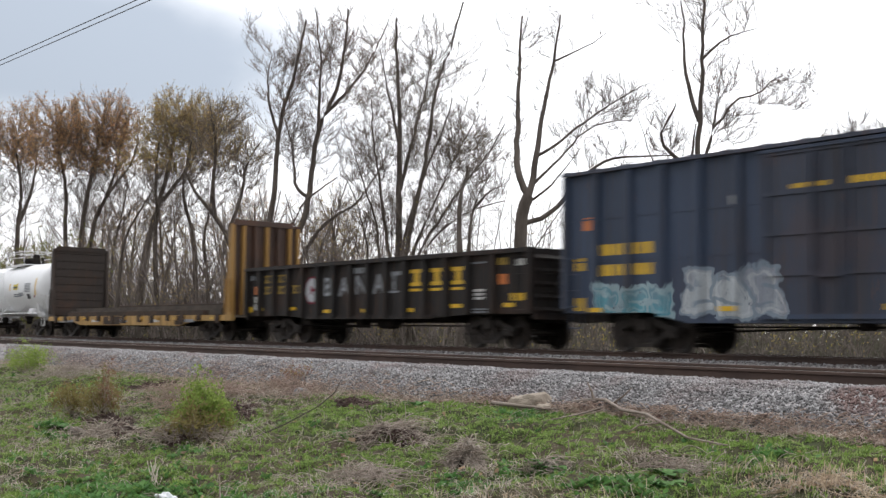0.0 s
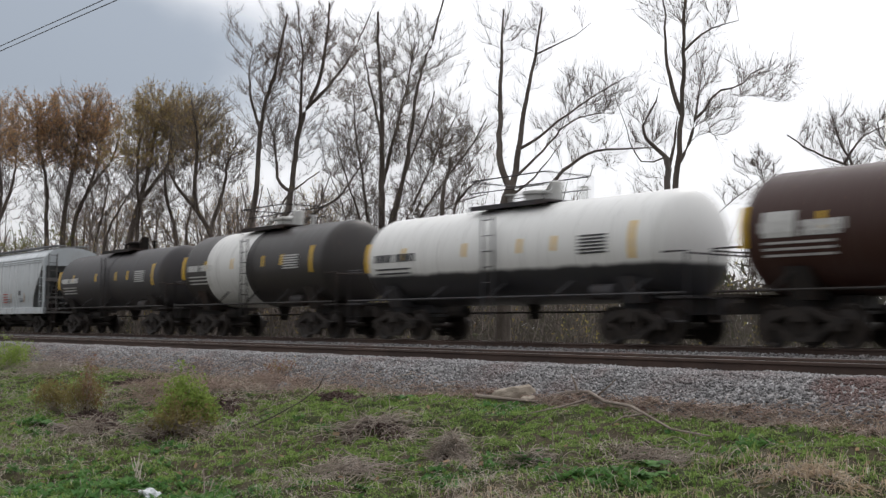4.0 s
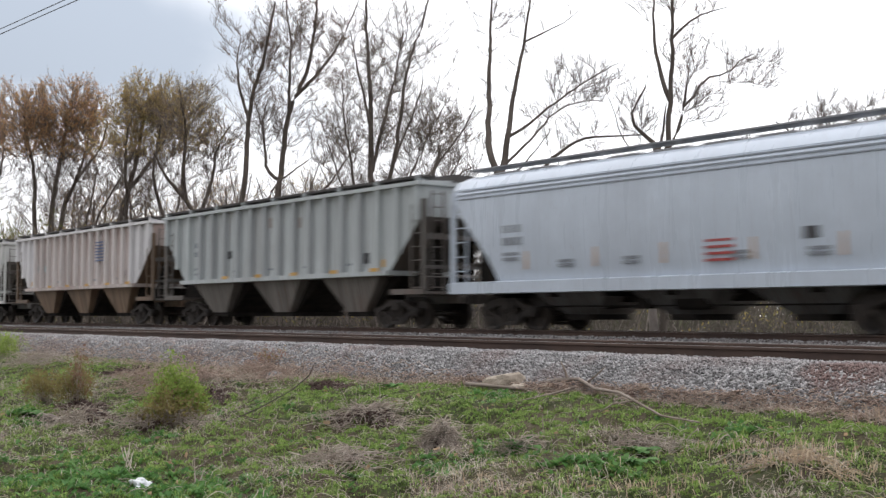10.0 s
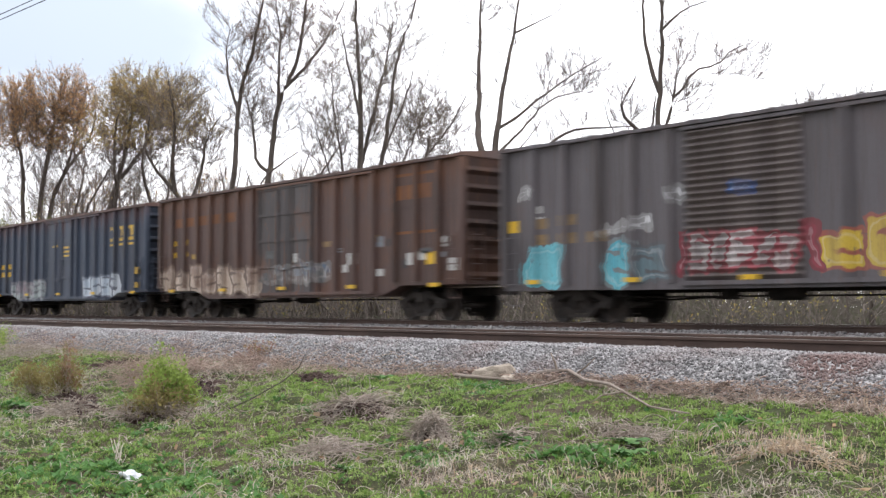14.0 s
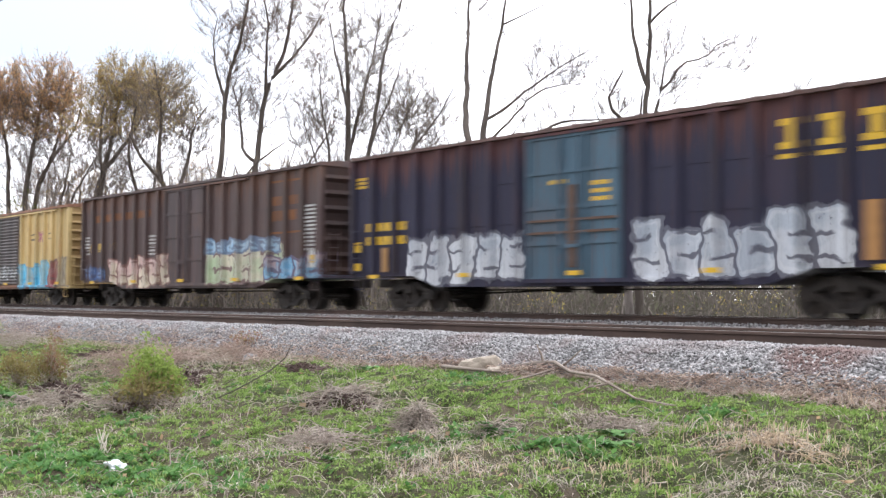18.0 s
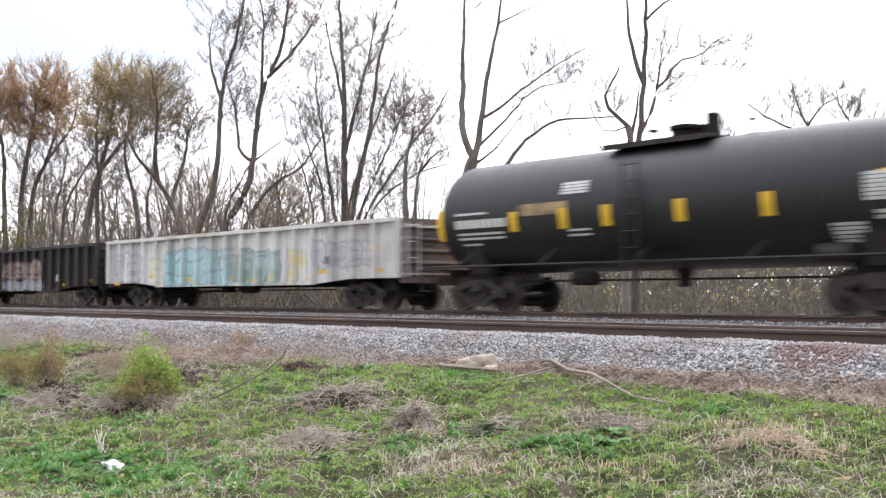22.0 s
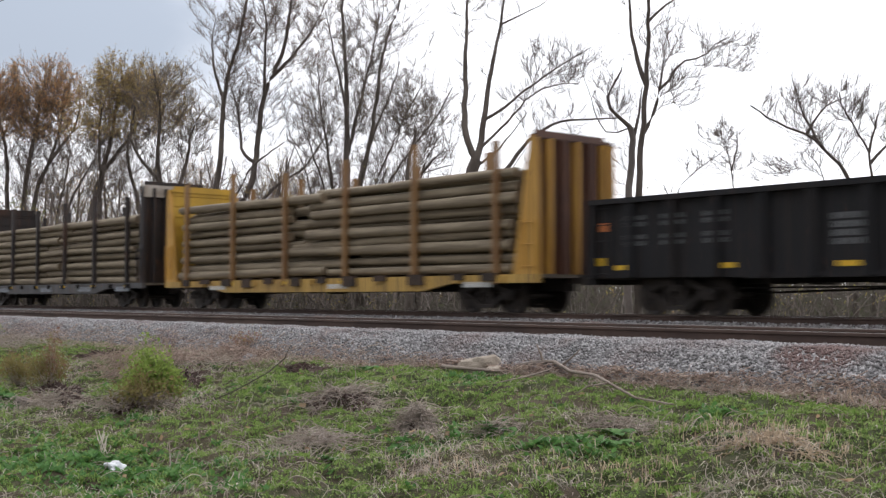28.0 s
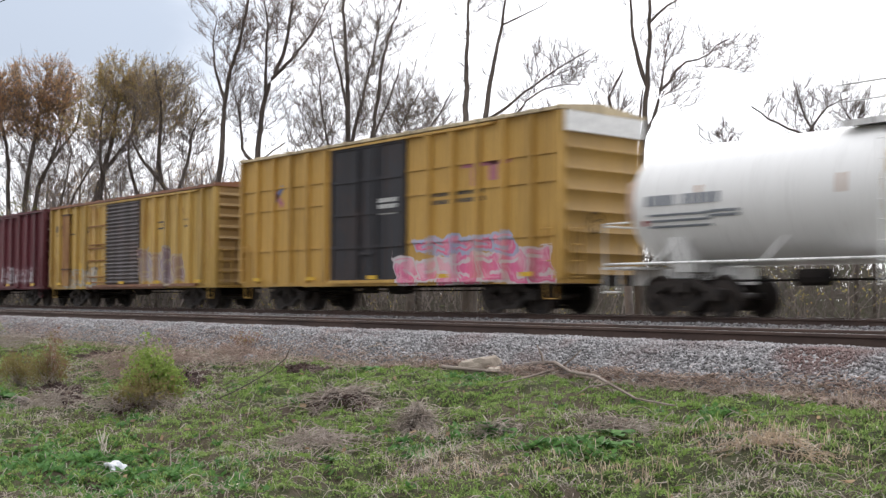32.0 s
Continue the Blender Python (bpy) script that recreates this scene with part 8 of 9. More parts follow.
tree((-23.6, 40, 31), [[(0.1, 0), (0, 6.1), (-0.4, 6.6), (-1.0, 7.3), (-1.5, 7.9), (-2.2, 8.1), (-3.2, 8.7), (-3.7, 9.1)], [(-1.0, 7.3), (-1.5, 8.2), (-1.9, 9.0), (-2.0, 9.7)], [(-1.5, 7.9), (-1.2, 8.7), (-0.7, 9.1), (-0.1, 9.3)], [(-0.8, 0), (-0.9, 6.1), (-1.3, 6.8), (-1.7, 7.2)]], [0.13, 0.07, 0.06, 0.06],
     ((-1.9, 9.2, 1.6, 0.8, 150), (-1.1, 7.6, 1.4, 1.0, 90), (-2.6, 6.6, 1.3, 0.4, 50)),
     "spreading bare tree with tangled twigs", 24, twigs=3, spread=0.6, boughs=0.7)

tree((-22.8, 40, 30), [[(0.0, 0), (0.0, 6.0), (-0.1, 7.0), (-0.5, 7.8), (-1.0, 8.7), (-1.1, 9.3)], [(-0.1, 6.6), (0.5, 7.3), (1.1, 8.0)], [(-0.1, 7.0), (0.1, 7.9), (0.4, 8.8)]], [0.10, 0.07, 0.06],
     ((-0.7, 8.8, 0.8, 0.9, 90), (0.6, 8.1, 1.0, 1.1, 90), (1.7, 7.8, 1.0, 1.3, 60)),
     "spreading bare tree with tangled twigs", 25, twigs=3, spread=0.6, boughs=0.7)
# slighter trees of the same wood, farther in
for k, (x, y, turn, tall, lean) in enumerate(((-98.0, 40.0, 68, 1.0, 0.4), (-88.0, 39.0, 66, 0.92, -0.5), (-83.0, 42.0, 63, 0.86, 0.6), (-76.0, 41.0, 62, 0.82, -0.3), (-70.0, 43.0, 58, 0.76, 0.5), (-64.5, 41.0, 57, 0.72, -0.6), (-108.0, 41.0, 69, 1.0, 0.3))):
    tree((x, y, turn), [[(0, 0), (0.2 * lean, 5.5 * tall), (0.8 * lean, 9.0 * tall), (1.4 * lean, 13.5 * tall)], [(0.2 * lean, 5.5 * tall), (-0.9 * lean, 8.5 * tall), (-1.6 * lean, 12.0 * tall)], [(0.5 * lean, 7.2 * tall), (2.2 * lean, 9.6 * tall), (3.2 * lean, 11.5 * tall)]],
         [0.22, 0.13, 0.10], ((1.0 * lean, 12.0 * tall, 2.4, 2.2, 90), (0.0, 9.2 * tall, 2.8, 2.2, 80), (0.4, 6.8 * tall, 2.6, 1.6, 40)),
         "slighter budding tree among the others", 60 + k, twigs=2, spread=0.9, boughs=1.0, leaves=M_MIXLEAF if k % 3 else M_RUSTLEAF, leaf_n=3, leaf_size=0.06)


def thicket(name, label, n, xr, yr, hr, seed, leaves=None, leaf_n=0, material=None, girth=1.0, leaf_size=0.06):
    """Saplings and brush, too many to count."""
    rng = np.random.default_rng(seed)
    x, y = rng.uniform(*xr, n), rng.uniform(*yr, n)
    z = profile(y) - 0.1
    h = rng.uniform(*hr, n)
    k = 7
    q = np.linspace(0, 1, k)
    lean = rng.normal(0, 0.30, (n, 2))
    p = np.stack([x[:, None] + lean[:, :1] * h[:, None] * q ** 1.3, y[:, None] + lean[:, 1:] * h[:, None] * q, z[:, None] + h[:, None] * q], -1)
    p[:, 1:, :2] += rng.normal(0, 0.05, (n, k - 1, 2))
    r = (0.012 + 0.006 * h)[:, None] * (1 - 0.75 * q) * girth
    v1, f1 = tubes(p, r, 4)
    p2, r2, l2 = offshoots(p, r, 9, h * 0.42, rng, 0.35, 4, 0.15, 0.9, 0.55, droop=0.1)
    v2, f2 = tubes(p2, r2, 3)
    p3, r3, l3 = offshoots(p2, r2, 4, l2 * 0.5, rng, 0.3, 3, 0.1, 0.7, 0.7, droop=0.1, least=0.0065, curl=0.6)
    v3, f3 = tubes(p3, r3, 3)
    vs, fs = [v1, v2, v3], [f1, f2 + len(v1), f3 + len(v1) + len(v2)]
    tagged(new(name, grid_mesh(name, np.concatenate(vs), np.concatenate(fs), material or M_TWIG)), label, "undergrowth", kind="stuff")
    if leaves:
        lv, lf = leaf_tris(p3, leaf_n, leaf_size, rng)
        tagged(new(name + "_leaves", grid_mesh(name + "_leaves", lv, lf, leaves)), "sparse young leaves on the undergrowth", "undergrowth", kind="stuff")


thicket("brush", "bare saplings and brush along the far side of the track", 260, (-130, -12), (29, 44), (1.5, 5.0), 31, M_OLIVELEAF, 1)
thicket("tall_saplings", "tall thin budding saplings among the leafy trees", 230, (-130, -58), (31, 42), (5.0, 11.5), 32, M_MIXLEAF, 2, girth=1.7)
thicket("slim_saplings", "slim bare saplings between the taller trees", 110, (-76, -38), (33, 41), (5.0, 9.5), 36)
thicket("fine_brush", "fine bare brush between the trees", 190, (-100, -40), (34, 45), (4.0, 8.5), 37, M_OLIVELEAF, 1)
thicket("leafy_brush", "brush in fresh yellow-green leaf under the trees", 110, (-122, -86), (29, 34), (5.0, 8.5), 38, M_YOUNGLEAF, 11, leaf_size=0.085)
thicket("low_scrub", "low grey-brown scrub in front of the woods", 220, (-90, -10), (26, 36), (0.4, 1.5), 33)
thicket("far_woods", "distant bare grey-brown woods", 260, (-330, -20), (75, 130), (5.0, 11.0), 34, girth=2.0)


def far_evergreen(x, y, h, seed):
    rng = np.random.default_rng(seed)
    root = new("tree")
    z = ground_z(x, y)
    root.location = (x, y, z)
    tagged(root, "distant dark green bushy tree", "tree", group="trees behind the railway")
    part("trunk", Mesh().lathe([(0, 0.25), (h * 0.5, 0.14), (h * 0.9, 0.05)], "z", n=7), M_BARK, root)
    n = 2600
    u = rng.uniform(0, 1, n)
    a = rng.uniform(0, 2 * np.pi, n)
    rr = h * 0.34 * np.sin(np.pi * (0.12 + 0.83 * u)) ** 0.7 * rng.uniform(0.35, 1.05, n) * (1 + 0.25 * np.sin(a * 3 + u * 9))
    c = np.column_stack([rr * np.cos(a), rr * np.sin(a), h * (0.22 + 0.8 * u)]) + rng.normal(0, 0.22, (n, 3))
    d1, d2 = unit(rng.normal(size=(n, 3))), unit(rng.normal(size=(n, 3)))
    s = rng.uniform(0.10, 0.26, (n, 1))
    v = np.stack([c - d1 * s, c + d2 * s, c + d1 * s, c - d2 * s], 1).reshape(-1, 3)
    part("crown", grid_mesh("crown", v, np.arange(n * 4).reshape(-1, 4), M_DARKLEAF), None, root)


far_evergreen(-64.0, 80.0, 6.6, 1)
far_evergreen(-77.0, 80.0, 4.6, 2)


def far_hedge(name, label, n, xr, yr, top, size, material, seed):
    """A distant tangled hedge of small clumps."""
    rng = np.random.default_rng(seed)
    x, y = rng.uniform(*xr, n), rng.uniform(*yr, n)
    hump = 0.66 + 0.2 * np.sin(x * 0.13 + seed) + 0.14 * np.sin(x * 0.41 + 2 * seed)
    z = profile(y) + rng.uniform(0, 1, n) * top * hump
    c = np.column_stack([x, y, z])
    d1, d2 = unit(rng.normal(size=(n, 3)) * np.array([1, 1, 1.8])), unit(rng.normal(size=(n, 3)))
    s1 = rng.uniform(0.5, 1.4, (n, 1)) * size
    v = np.stack([c - d1 * s1, c + d2 * s1 * 0.22, c + d1 * s1, c - d2 * s1 * 0.22], 1).reshape(-1, 3)
    tagged(new(name, grid_mesh(name, v, np.arange(n * 4).reshape(-1, 4), material)), label, "undergrowth", kind="stuff")


M_FLOORGREEN = leaf_material("woodland_floor_green", (0.09, 0.13, 0.045), (0.14, 0.19, 0.06), (0.10, 0.10, 0.05))
M_HEDGE = leaf_material("grey_brown_brush", (0.075, 0.065, 0.056), (0.11, 0.096, 0.082), (0.085, 0.09, 0.055))
far_hedge("far_hedge", "distant tangled grey-brown hedge", 72000, (-330, -14), (62, 90), 6.9, 0.46, M_HEDGE, 3)
far_hedge("middle_hedge", "tangled grey-green hedge behind the trees", 66000, (-200, -14), (45, 60), 5.1, 0.28, M_HEDGE, 8)
far_hedge("near_tangle", "tangled dry growth at the foot of the trees", 20000, (-150, -12), (29, 44), 2.6, 0.20, M_HEDGE, 5)
far_hedge("green_undergrowth", "fresh green undergrowth on the floor of the wood", 30000, (-150, -12), (30, 46), 0.8, 0.16, M_FLOORGREEN, 6)

# overhead wires
M_WIRE = plain("wire_black", (0.03, 0.03, 0.035), 0.6)
for dz in (12.70, 12.94):
    cable = new("overhead_wire", Mesh().tube([(-180 + i * 16, 17.0, dz - 0.045 * (i * 16 - 139)) for i in range(14)], 0.02, 5).data("overhead_wire", M_WIRE))
    tagged(cable, "thin black overhead utility wire against the sky", "wire", group="overhead wires")

wood_m = mixed("utility_pole_wood", (0.12, 0.095, 0.075), (0.20, 0.165, 0.135), 1.5, rough=0.95, bump=0.4, stretch=(3, 3, 0.3))
for x in (-180.0, 28.0):
    pole = new("utility_pole")
    pole.location = (x, 17.0, -0.5)
    tagged(pole, "weathered wooden utility pole that carries the wires", "utility pole", group="utility poles along the line")
    top = 13.1 - 0.045 * (x + 41) + 0.5
    part("pole_shaft", Mesh().lathe([(-0.6, 0.17), (top * 0.5, 0.145), (top + 0.25, 0.12)], "z", n=12), wood_m, pole, smooth=40)
    part("crossarm", Mesh().box(-0.07, 0.07, -0.9, 0.9, top - 0.02, top + 0.10), wood_m, pole)
    for y in (-0.75, 0.75):
        part("insulator", Mesh().lathe([(top + 0.10, 0.03), (top + 0.14, 0.05), (top + 0.22, 0.05), (top + 0.26, 0.02)], "z", (0, y, 0), 8), plain("insulator_glaze", (0.20, 0.12, 0.08), 0.2), pole)

# ---------------------------------------------------------------- the bank before the camera
def grass_material(name, a, b, c, spot):
    s = Nodes(name)
    geo = s.n.new("ShaderNodeNewGeometry")
    v = s.tc.outputs["Object"]
    ramp = s.n.new("ShaderNodeValToRGB")
    e = ramp.color_ramp.elements
    e[0].color, e[1].color = (*a, 1), (*c, 1)
    q = e.new(0.5)
    q.color = (*b, 1)
    s.l.new(geo.outputs["Random Per Island"], ramp.inputs["Fac"])
    col = s.mix(s.math("MULTIPLY", s.step(s.noise(1.1, 5, 0.6, v), 0.42, 0.62), 0.6), ramp.outputs["Color"], spot)
    clump = s.noise(9.0, 4, 0.65, v, shift=2.2)
    col = s.mix(s.math("MULTIPLY", s.step(clump, 0.52, 0.66), 0.65), col, tuple(x * 0.42 for x in a))
    col = s.mix(s.math("MULTIPLY", s.math("SUBTRACT", 1.0, s.step(clump, 0.28, 0.45)), 0.5), col, tuple(min(1.0, x * 1.3) for x in c))
    tr = s.n.new("ShaderNodeBsdfTranslucent")
    s.put(tr.inputs["Color"], col)
    ad = s.n.new("ShaderNodeMixShader")
    ad.inputs[0].default_value = 0.4
    m = s.done(col, 0.75, 0, 0.25)
    s.l.new(s.b.outputs["BSDF"], ad.inputs[1])
    s.l.new(tr.outputs["BSDF"], ad.inputs[2])
    s.l.new(ad.outputs["Shader"], s.out.inputs["Surface"])
    return m


M_GRASS = grass_material("short_spring_grass", (0.10, 0.17, 0.040), (0.205, 0.32, 0.075), (0.36, 0.43, 0.165), (0.21, 0.33, 0.07))
M_STRAW = grass_material("dead_straw", (0.36, 0.31, 0.25), (0.60, 0.55, 0.47), (0.24, 0.19, 0.155), (0.38, 0.31, 0.27))
M_WEED = grass_material("broad_weed_leaves", (0.06, 0.14, 0.035), (0.10, 0.22, 0.06), (0.14, 0.26, 0.08), (0.07, 0.17, 0.05))
M_STALK = grass_material("dead_stalks", (0.40, 0.34, 0.29), (0.56, 0.50, 0.43), (0.28, 0.22, 0.18), (0.46, 0.39, 0.35))
M_TOE = grass_material("toe_litter", (0.40, 0.30, 0.25), (0.54, 0.45, 0.37), (0.28, 0.18, 0.15), (0.44, 0.34, 0.29))
M_TANSTRAW = grass_material("tan_straw", (0.48, 0.37, 0.26), (0.64, 0.53, 0.39), (0.36, 0.25, 0.17), (0.50, 0.39, 0.29))
M_THATCH = grass_material("mossy_thatch", (0.15, 0.15, 0.065), (0.24, 0.235, 0.11), (0.14, 0.115, 0.07), (0.17, 0.18, 0.075))
M_DEADLEAF = leaf_material("fallen_leaves", (0.30, 0.18, 0.10), (0.42, 0.31, 0.20), (0.19, 0.12, 0.085))

DRY_SPOTS = ((-5.6, 8.1, 0.6), (-9.3, 7.5, 0.45), (-11.5, 8.0, 0.75), (-9.6, 6.4, 0.6), (-18.2, 8.7, 1.6), (-15.9, 6.0, 0.9), (-14.2, 6.8, 0.7), (-5.0, 7.0, 0.6), (-7.6, 6.4, 0.7), (-17.5, 10.0, 1.3), (-8.0, 8.6, 0.5))
LUSH_SPOTS = ((-20.5, 9.7, 1.6), (-25.0, 9.6, 2.2), (-17.0, 7.9, 0.8), (-13.0, 8.4, 0.8), (-6.9, 9.2, 0.8), (-5.6, 9.4, 0.9), (-11.0, 9.4, 1.0), (-12.8, 9.4, 1.0), (-10.6, 4.6, 1.0), (-8.0, 9.3, 0.9), (-9.4, 9.2, 0.8), (-9.0, 8.2, 0.6), (-10.6, 7.0, 0.7))


def dryness(x, y):
    """0 lush to 1 dead."""
    d = 0.30 + 0.22 * np.sin(x * 1.3 + 1.7 * np.sin(y * 0.9)) * np.sin(y * 1.9 + 0.4) + 0.16 * np.sin(x * 3.7 + y * 2.9) + 0.1 * np.sin(x * 7.3 - y * 6.1)
    for cx, cy, r in DRY_SPOTS:
        d = d + 0.62 * np.exp(-((x - cx) ** 2 + (y - cy) ** 2 * 2.0) / r ** 2)
    for cx, cy, r in LUSH_SPOTS:
        d = d - 0.6 * np.exp(-((x - cx) ** 2 + (y - cy) ** 2 * 2.0) / r ** 2)
    return d + 0.5 * np.clip((y - 9.9) / 0.5, 0, 1) + 0.9 * np.clip((x + 7.8) / 1.2, 0, 1) * np.clip((y - 9.85) / 0.2, 0, 1) + 0.08 * np.clip((-14 - x) / 6, 0, 1) * np.clip((y - 6) / 3, 0, 1)


def blades(name, label, xy, h, width, lean, material, seed, category="grass"):
    rng = np.random.default_rng(seed)
    n = len(xy)
    z = profile(xy[:, 1]) + lumps(xy[:, 0], xy[:, 1]) - 0.005
    base = np.column_stack([xy, z])
    a = rng.uniform(0, 2 * np.pi, n)
    d = np.column_stack([np.cos(a), np.sin(a), np.zeros(n)])
    side = np.column_stack([-np.sin(a), np.cos(a), np.zeros(n)]) * (width * rng.uniform(0.6, 1.3, n))[:, None]
    k = (lean * rng.uniform(0.2, 1.3, n))[:, None]
    up = np.array([0, 0, 1.0])
    hh = h[:, None]
    mid = base + up * hh * 0.55 * np.maximum(1 - k * 0.35, 0.15) + d * hh * k * 0.35
    tip = base + up * hh * np.maximum(1 - k * 0.75, 0.06) + d * hh * k * 0.95
    v = np.stack([base, mid + side, tip, mid - side], 1).reshape(-1, 3)
    ob = new(name, grid_mesh(name, v, np.arange(n * 4).reshape(-1, 4), material))
    return tagged(ob, label, category, kind="stuff")


def clumps(x, y):
    """How thickly the low growth stands, in cushions a hand or two across."""
    k = np.sin(x * 17.0 + 2.2 * np.sin(y * 11.0)) * np.sin(y * 19.0 + 2.0 * np.sin(x * 13.0)) + 0.7 * np.sin(x * 31.0 + y * 23.0) * np.sin(y * 37.0 - x * 19.0)
    return 0.5 + 0.36 * k


rng = np.random.default_rng(41)
p = wedge(95000, 3.0, 10.6, rng, 3.7, 0.42)
dry = dryness(p[:, 0], p[:, 1])
thick_here = clumps(p[:, 0], p[:, 1])
keep = rng.uniform(0, 1, len(p)) < np.clip(1.05 - dry * 0.85, 0.12, 0.96) * np.clip(thick_here * 1.7 - 0.25, 0.03, 1.0)
c, tall = p[keep][:40000], thick_here[keep][:40000]
size = rng.uniform(0.6, 1.4, len(c)) * (0.55 + 0.8 * np.clip(tall, 0, 1))
g = np.repeat(c, 8, axis=0) + rng.normal(0, 1, (len(c) * 8, 2)) * np.repeat(0.017 * size, 8)[:, None]
blades("grass", "short spring grass in mossy cushions on the bank", g, np.repeat(0.036 * size, 8) * rng.uniform(0.5, 1.5, len(g)), 0.0075, 0.95, M_GRASS, 1)
p = wedge(150000, 3.0, 10.9, rng, 3.7, 0.42)
dry = dryness(p[:, 0], p[:, 1])
g = p[rng.uniform(0, 1, len(p)) < np.clip(dry * 0.9 - 0.2, 0.03, 0.9)][:34000]
blades("dead_grass", "pale dead grass stems lying on the bank", g, rng.uniform(0.05, 0.22, len(g)), 0.0042, 1.45, M_STRAW, 2)
p = wedge(48000, 3.0, 10.6, rng, 3.7, 0.42)
blades("thatch", "matted mossy thatch between the grass cushions", p, rng.uniform(0.02, 0.065, len(p)), 0.0075, 1.5, M_THATCH, 9)
c = wedge(3200, 3.2, 10.3, rng, 3.7, 0.42)
c = c[dryness(c[:, 0], c[:, 1]) < rng.uniform(0.1, 0.9, len(c))]
g = np.repeat(c, 16, axis=0) + rng.normal(0, 0.024, (len(c) * 16, 2))
blades("grass_tufts", "taller tufts of fresh grass on the bank", g, rng.uniform(0.04, 0.11, len(g)), 0.0055, 0.8, M_GRASS, 6)
c = np.concatenate([np.column_stack([rng.normal(cx, 0.4, 170), rng.normal(cy, 0.2, 170)]) for cx, cy in ((-5.6, 8.1), (-5.1, 8.0), (-6.0, 8.3), (-4.9, 9.9), (-5.8, 10.3), (-18.0, 10.3), (-7.6, 6.4), (-6.2, 7.0))])
blades("dead_grass_tufts", "upright straw-coloured dead grass tufts", c, rng.uniform(0.07, 0.22, len(c)), 0.004, 0.7, M_TANSTRAW, 3)


def loose_stalks(n, seed):
    """Single dead stalks lying and arching all over the bank."""
    rng = np.random.default_rng(seed)
    p = wedge(n * 3, 3.2, 10.4, rng, 3.5, 0.42)
    p = p[rng.uniform(0, 1, len(p)) < np.clip(dryness(p[:, 0], p[:, 1]) * 0.7 + 0.12, 0.08, 1)][:n]
    n = len(p)
    a, ln = rng.uniform(0, 2 * np.pi, n), rng.uniform(0.06, 0.34, n) * rng.uniform(0.5, 1.0, n)
    q = np.linspace(-0.5, 0.5, 6)
    turn = a[:, None] + rng.normal(0, 1.1, n)[:, None] * q
    x = p[:, :1] + np.cos(turn) * ln[:, None] * q
    y = p[:, 1:] + np.sin(turn) * ln[:, None] * q
    arch = rng.uniform(0.0, 0.35, n)[:, None] * ln[:, None] * (0.25 - q ** 2) * 4 + np.maximum(0.0, rng.normal(0, 0.25, n))[:, None] * ln[:, None] * (q + 0.5)
    z = profile(y) + lumps(x, y) + 0.022 + arch
    v, f = tubes(np.stack([x, y, z], -1), rng.uniform(0.0018, 0.0042, (n, 1)) * np.ones((1, 6)), 3)
    tagged(new("loose_stalks", grid_mesh("loose_stalks", v, f, M_STALK)), "thin pale dead stalks strewn over the grass", "dead stalks", kind="stuff")


loose_stalks(4200, 51)


def weeds(seed, n_clumps):
    rng = np.random.default_rng(seed)
    c = np.concatenate([np.column_stack([rng.normal(-10.8, 1.3, n_clumps), rng.normal(4.5, 0.5, n_clumps)])]
                       + [np.column_stack([rng.normal(cx, 0.28, 22), rng.normal(cy, 0.12, 22)]) for cx, cy in ((-8.5, 7.65), (-7.1, 7.6), (-7.4, 7.3), (-6.9, 9.2), (-8.9, 7.0), (-11.2, 9.9), (-17.6, 6.0), (-16.2, 5.6), (-13.6, 6.2))]
                       + [wedge(90, 4.5, 10, rng)])
    xy = np.repeat(c, 12, axis=0) + rng.normal(0, 0.045, (len(c) * 12, 2))
    n = len(xy)
    z = profile(xy[:, 1]) + lumps(xy[:, 0], xy[:, 1])
    base = np.column_stack([xy, z])
    a = rng.uniform(0, 2 * np.pi, n)
    d = np.column_stack([np.cos(a), np.sin(a), rng.uniform(0.3, 1.1, n)])
    side = np.column_stack([-np.sin(a), np.cos(a), rng.normal(0, 0.2, n)])
    ln = rng.uniform(0.03, 0.085, (n, 1))
    v = np.stack([base, base + d * ln * 0.55 + side * ln * 0.36, base + d * ln + np.array([0, 0, -0.01]), base + d * ln * 0.55 - side * ln * 0.36], 1).reshape(-1, 3)
    tagged(new("weeds", grid_mesh("weeds", v, np.arange(n * 4).reshape(-1, 4), M_WEED)), "low broad-leaved dark green weeds", "weeds", kind="stuff")


weeds(5, 420)


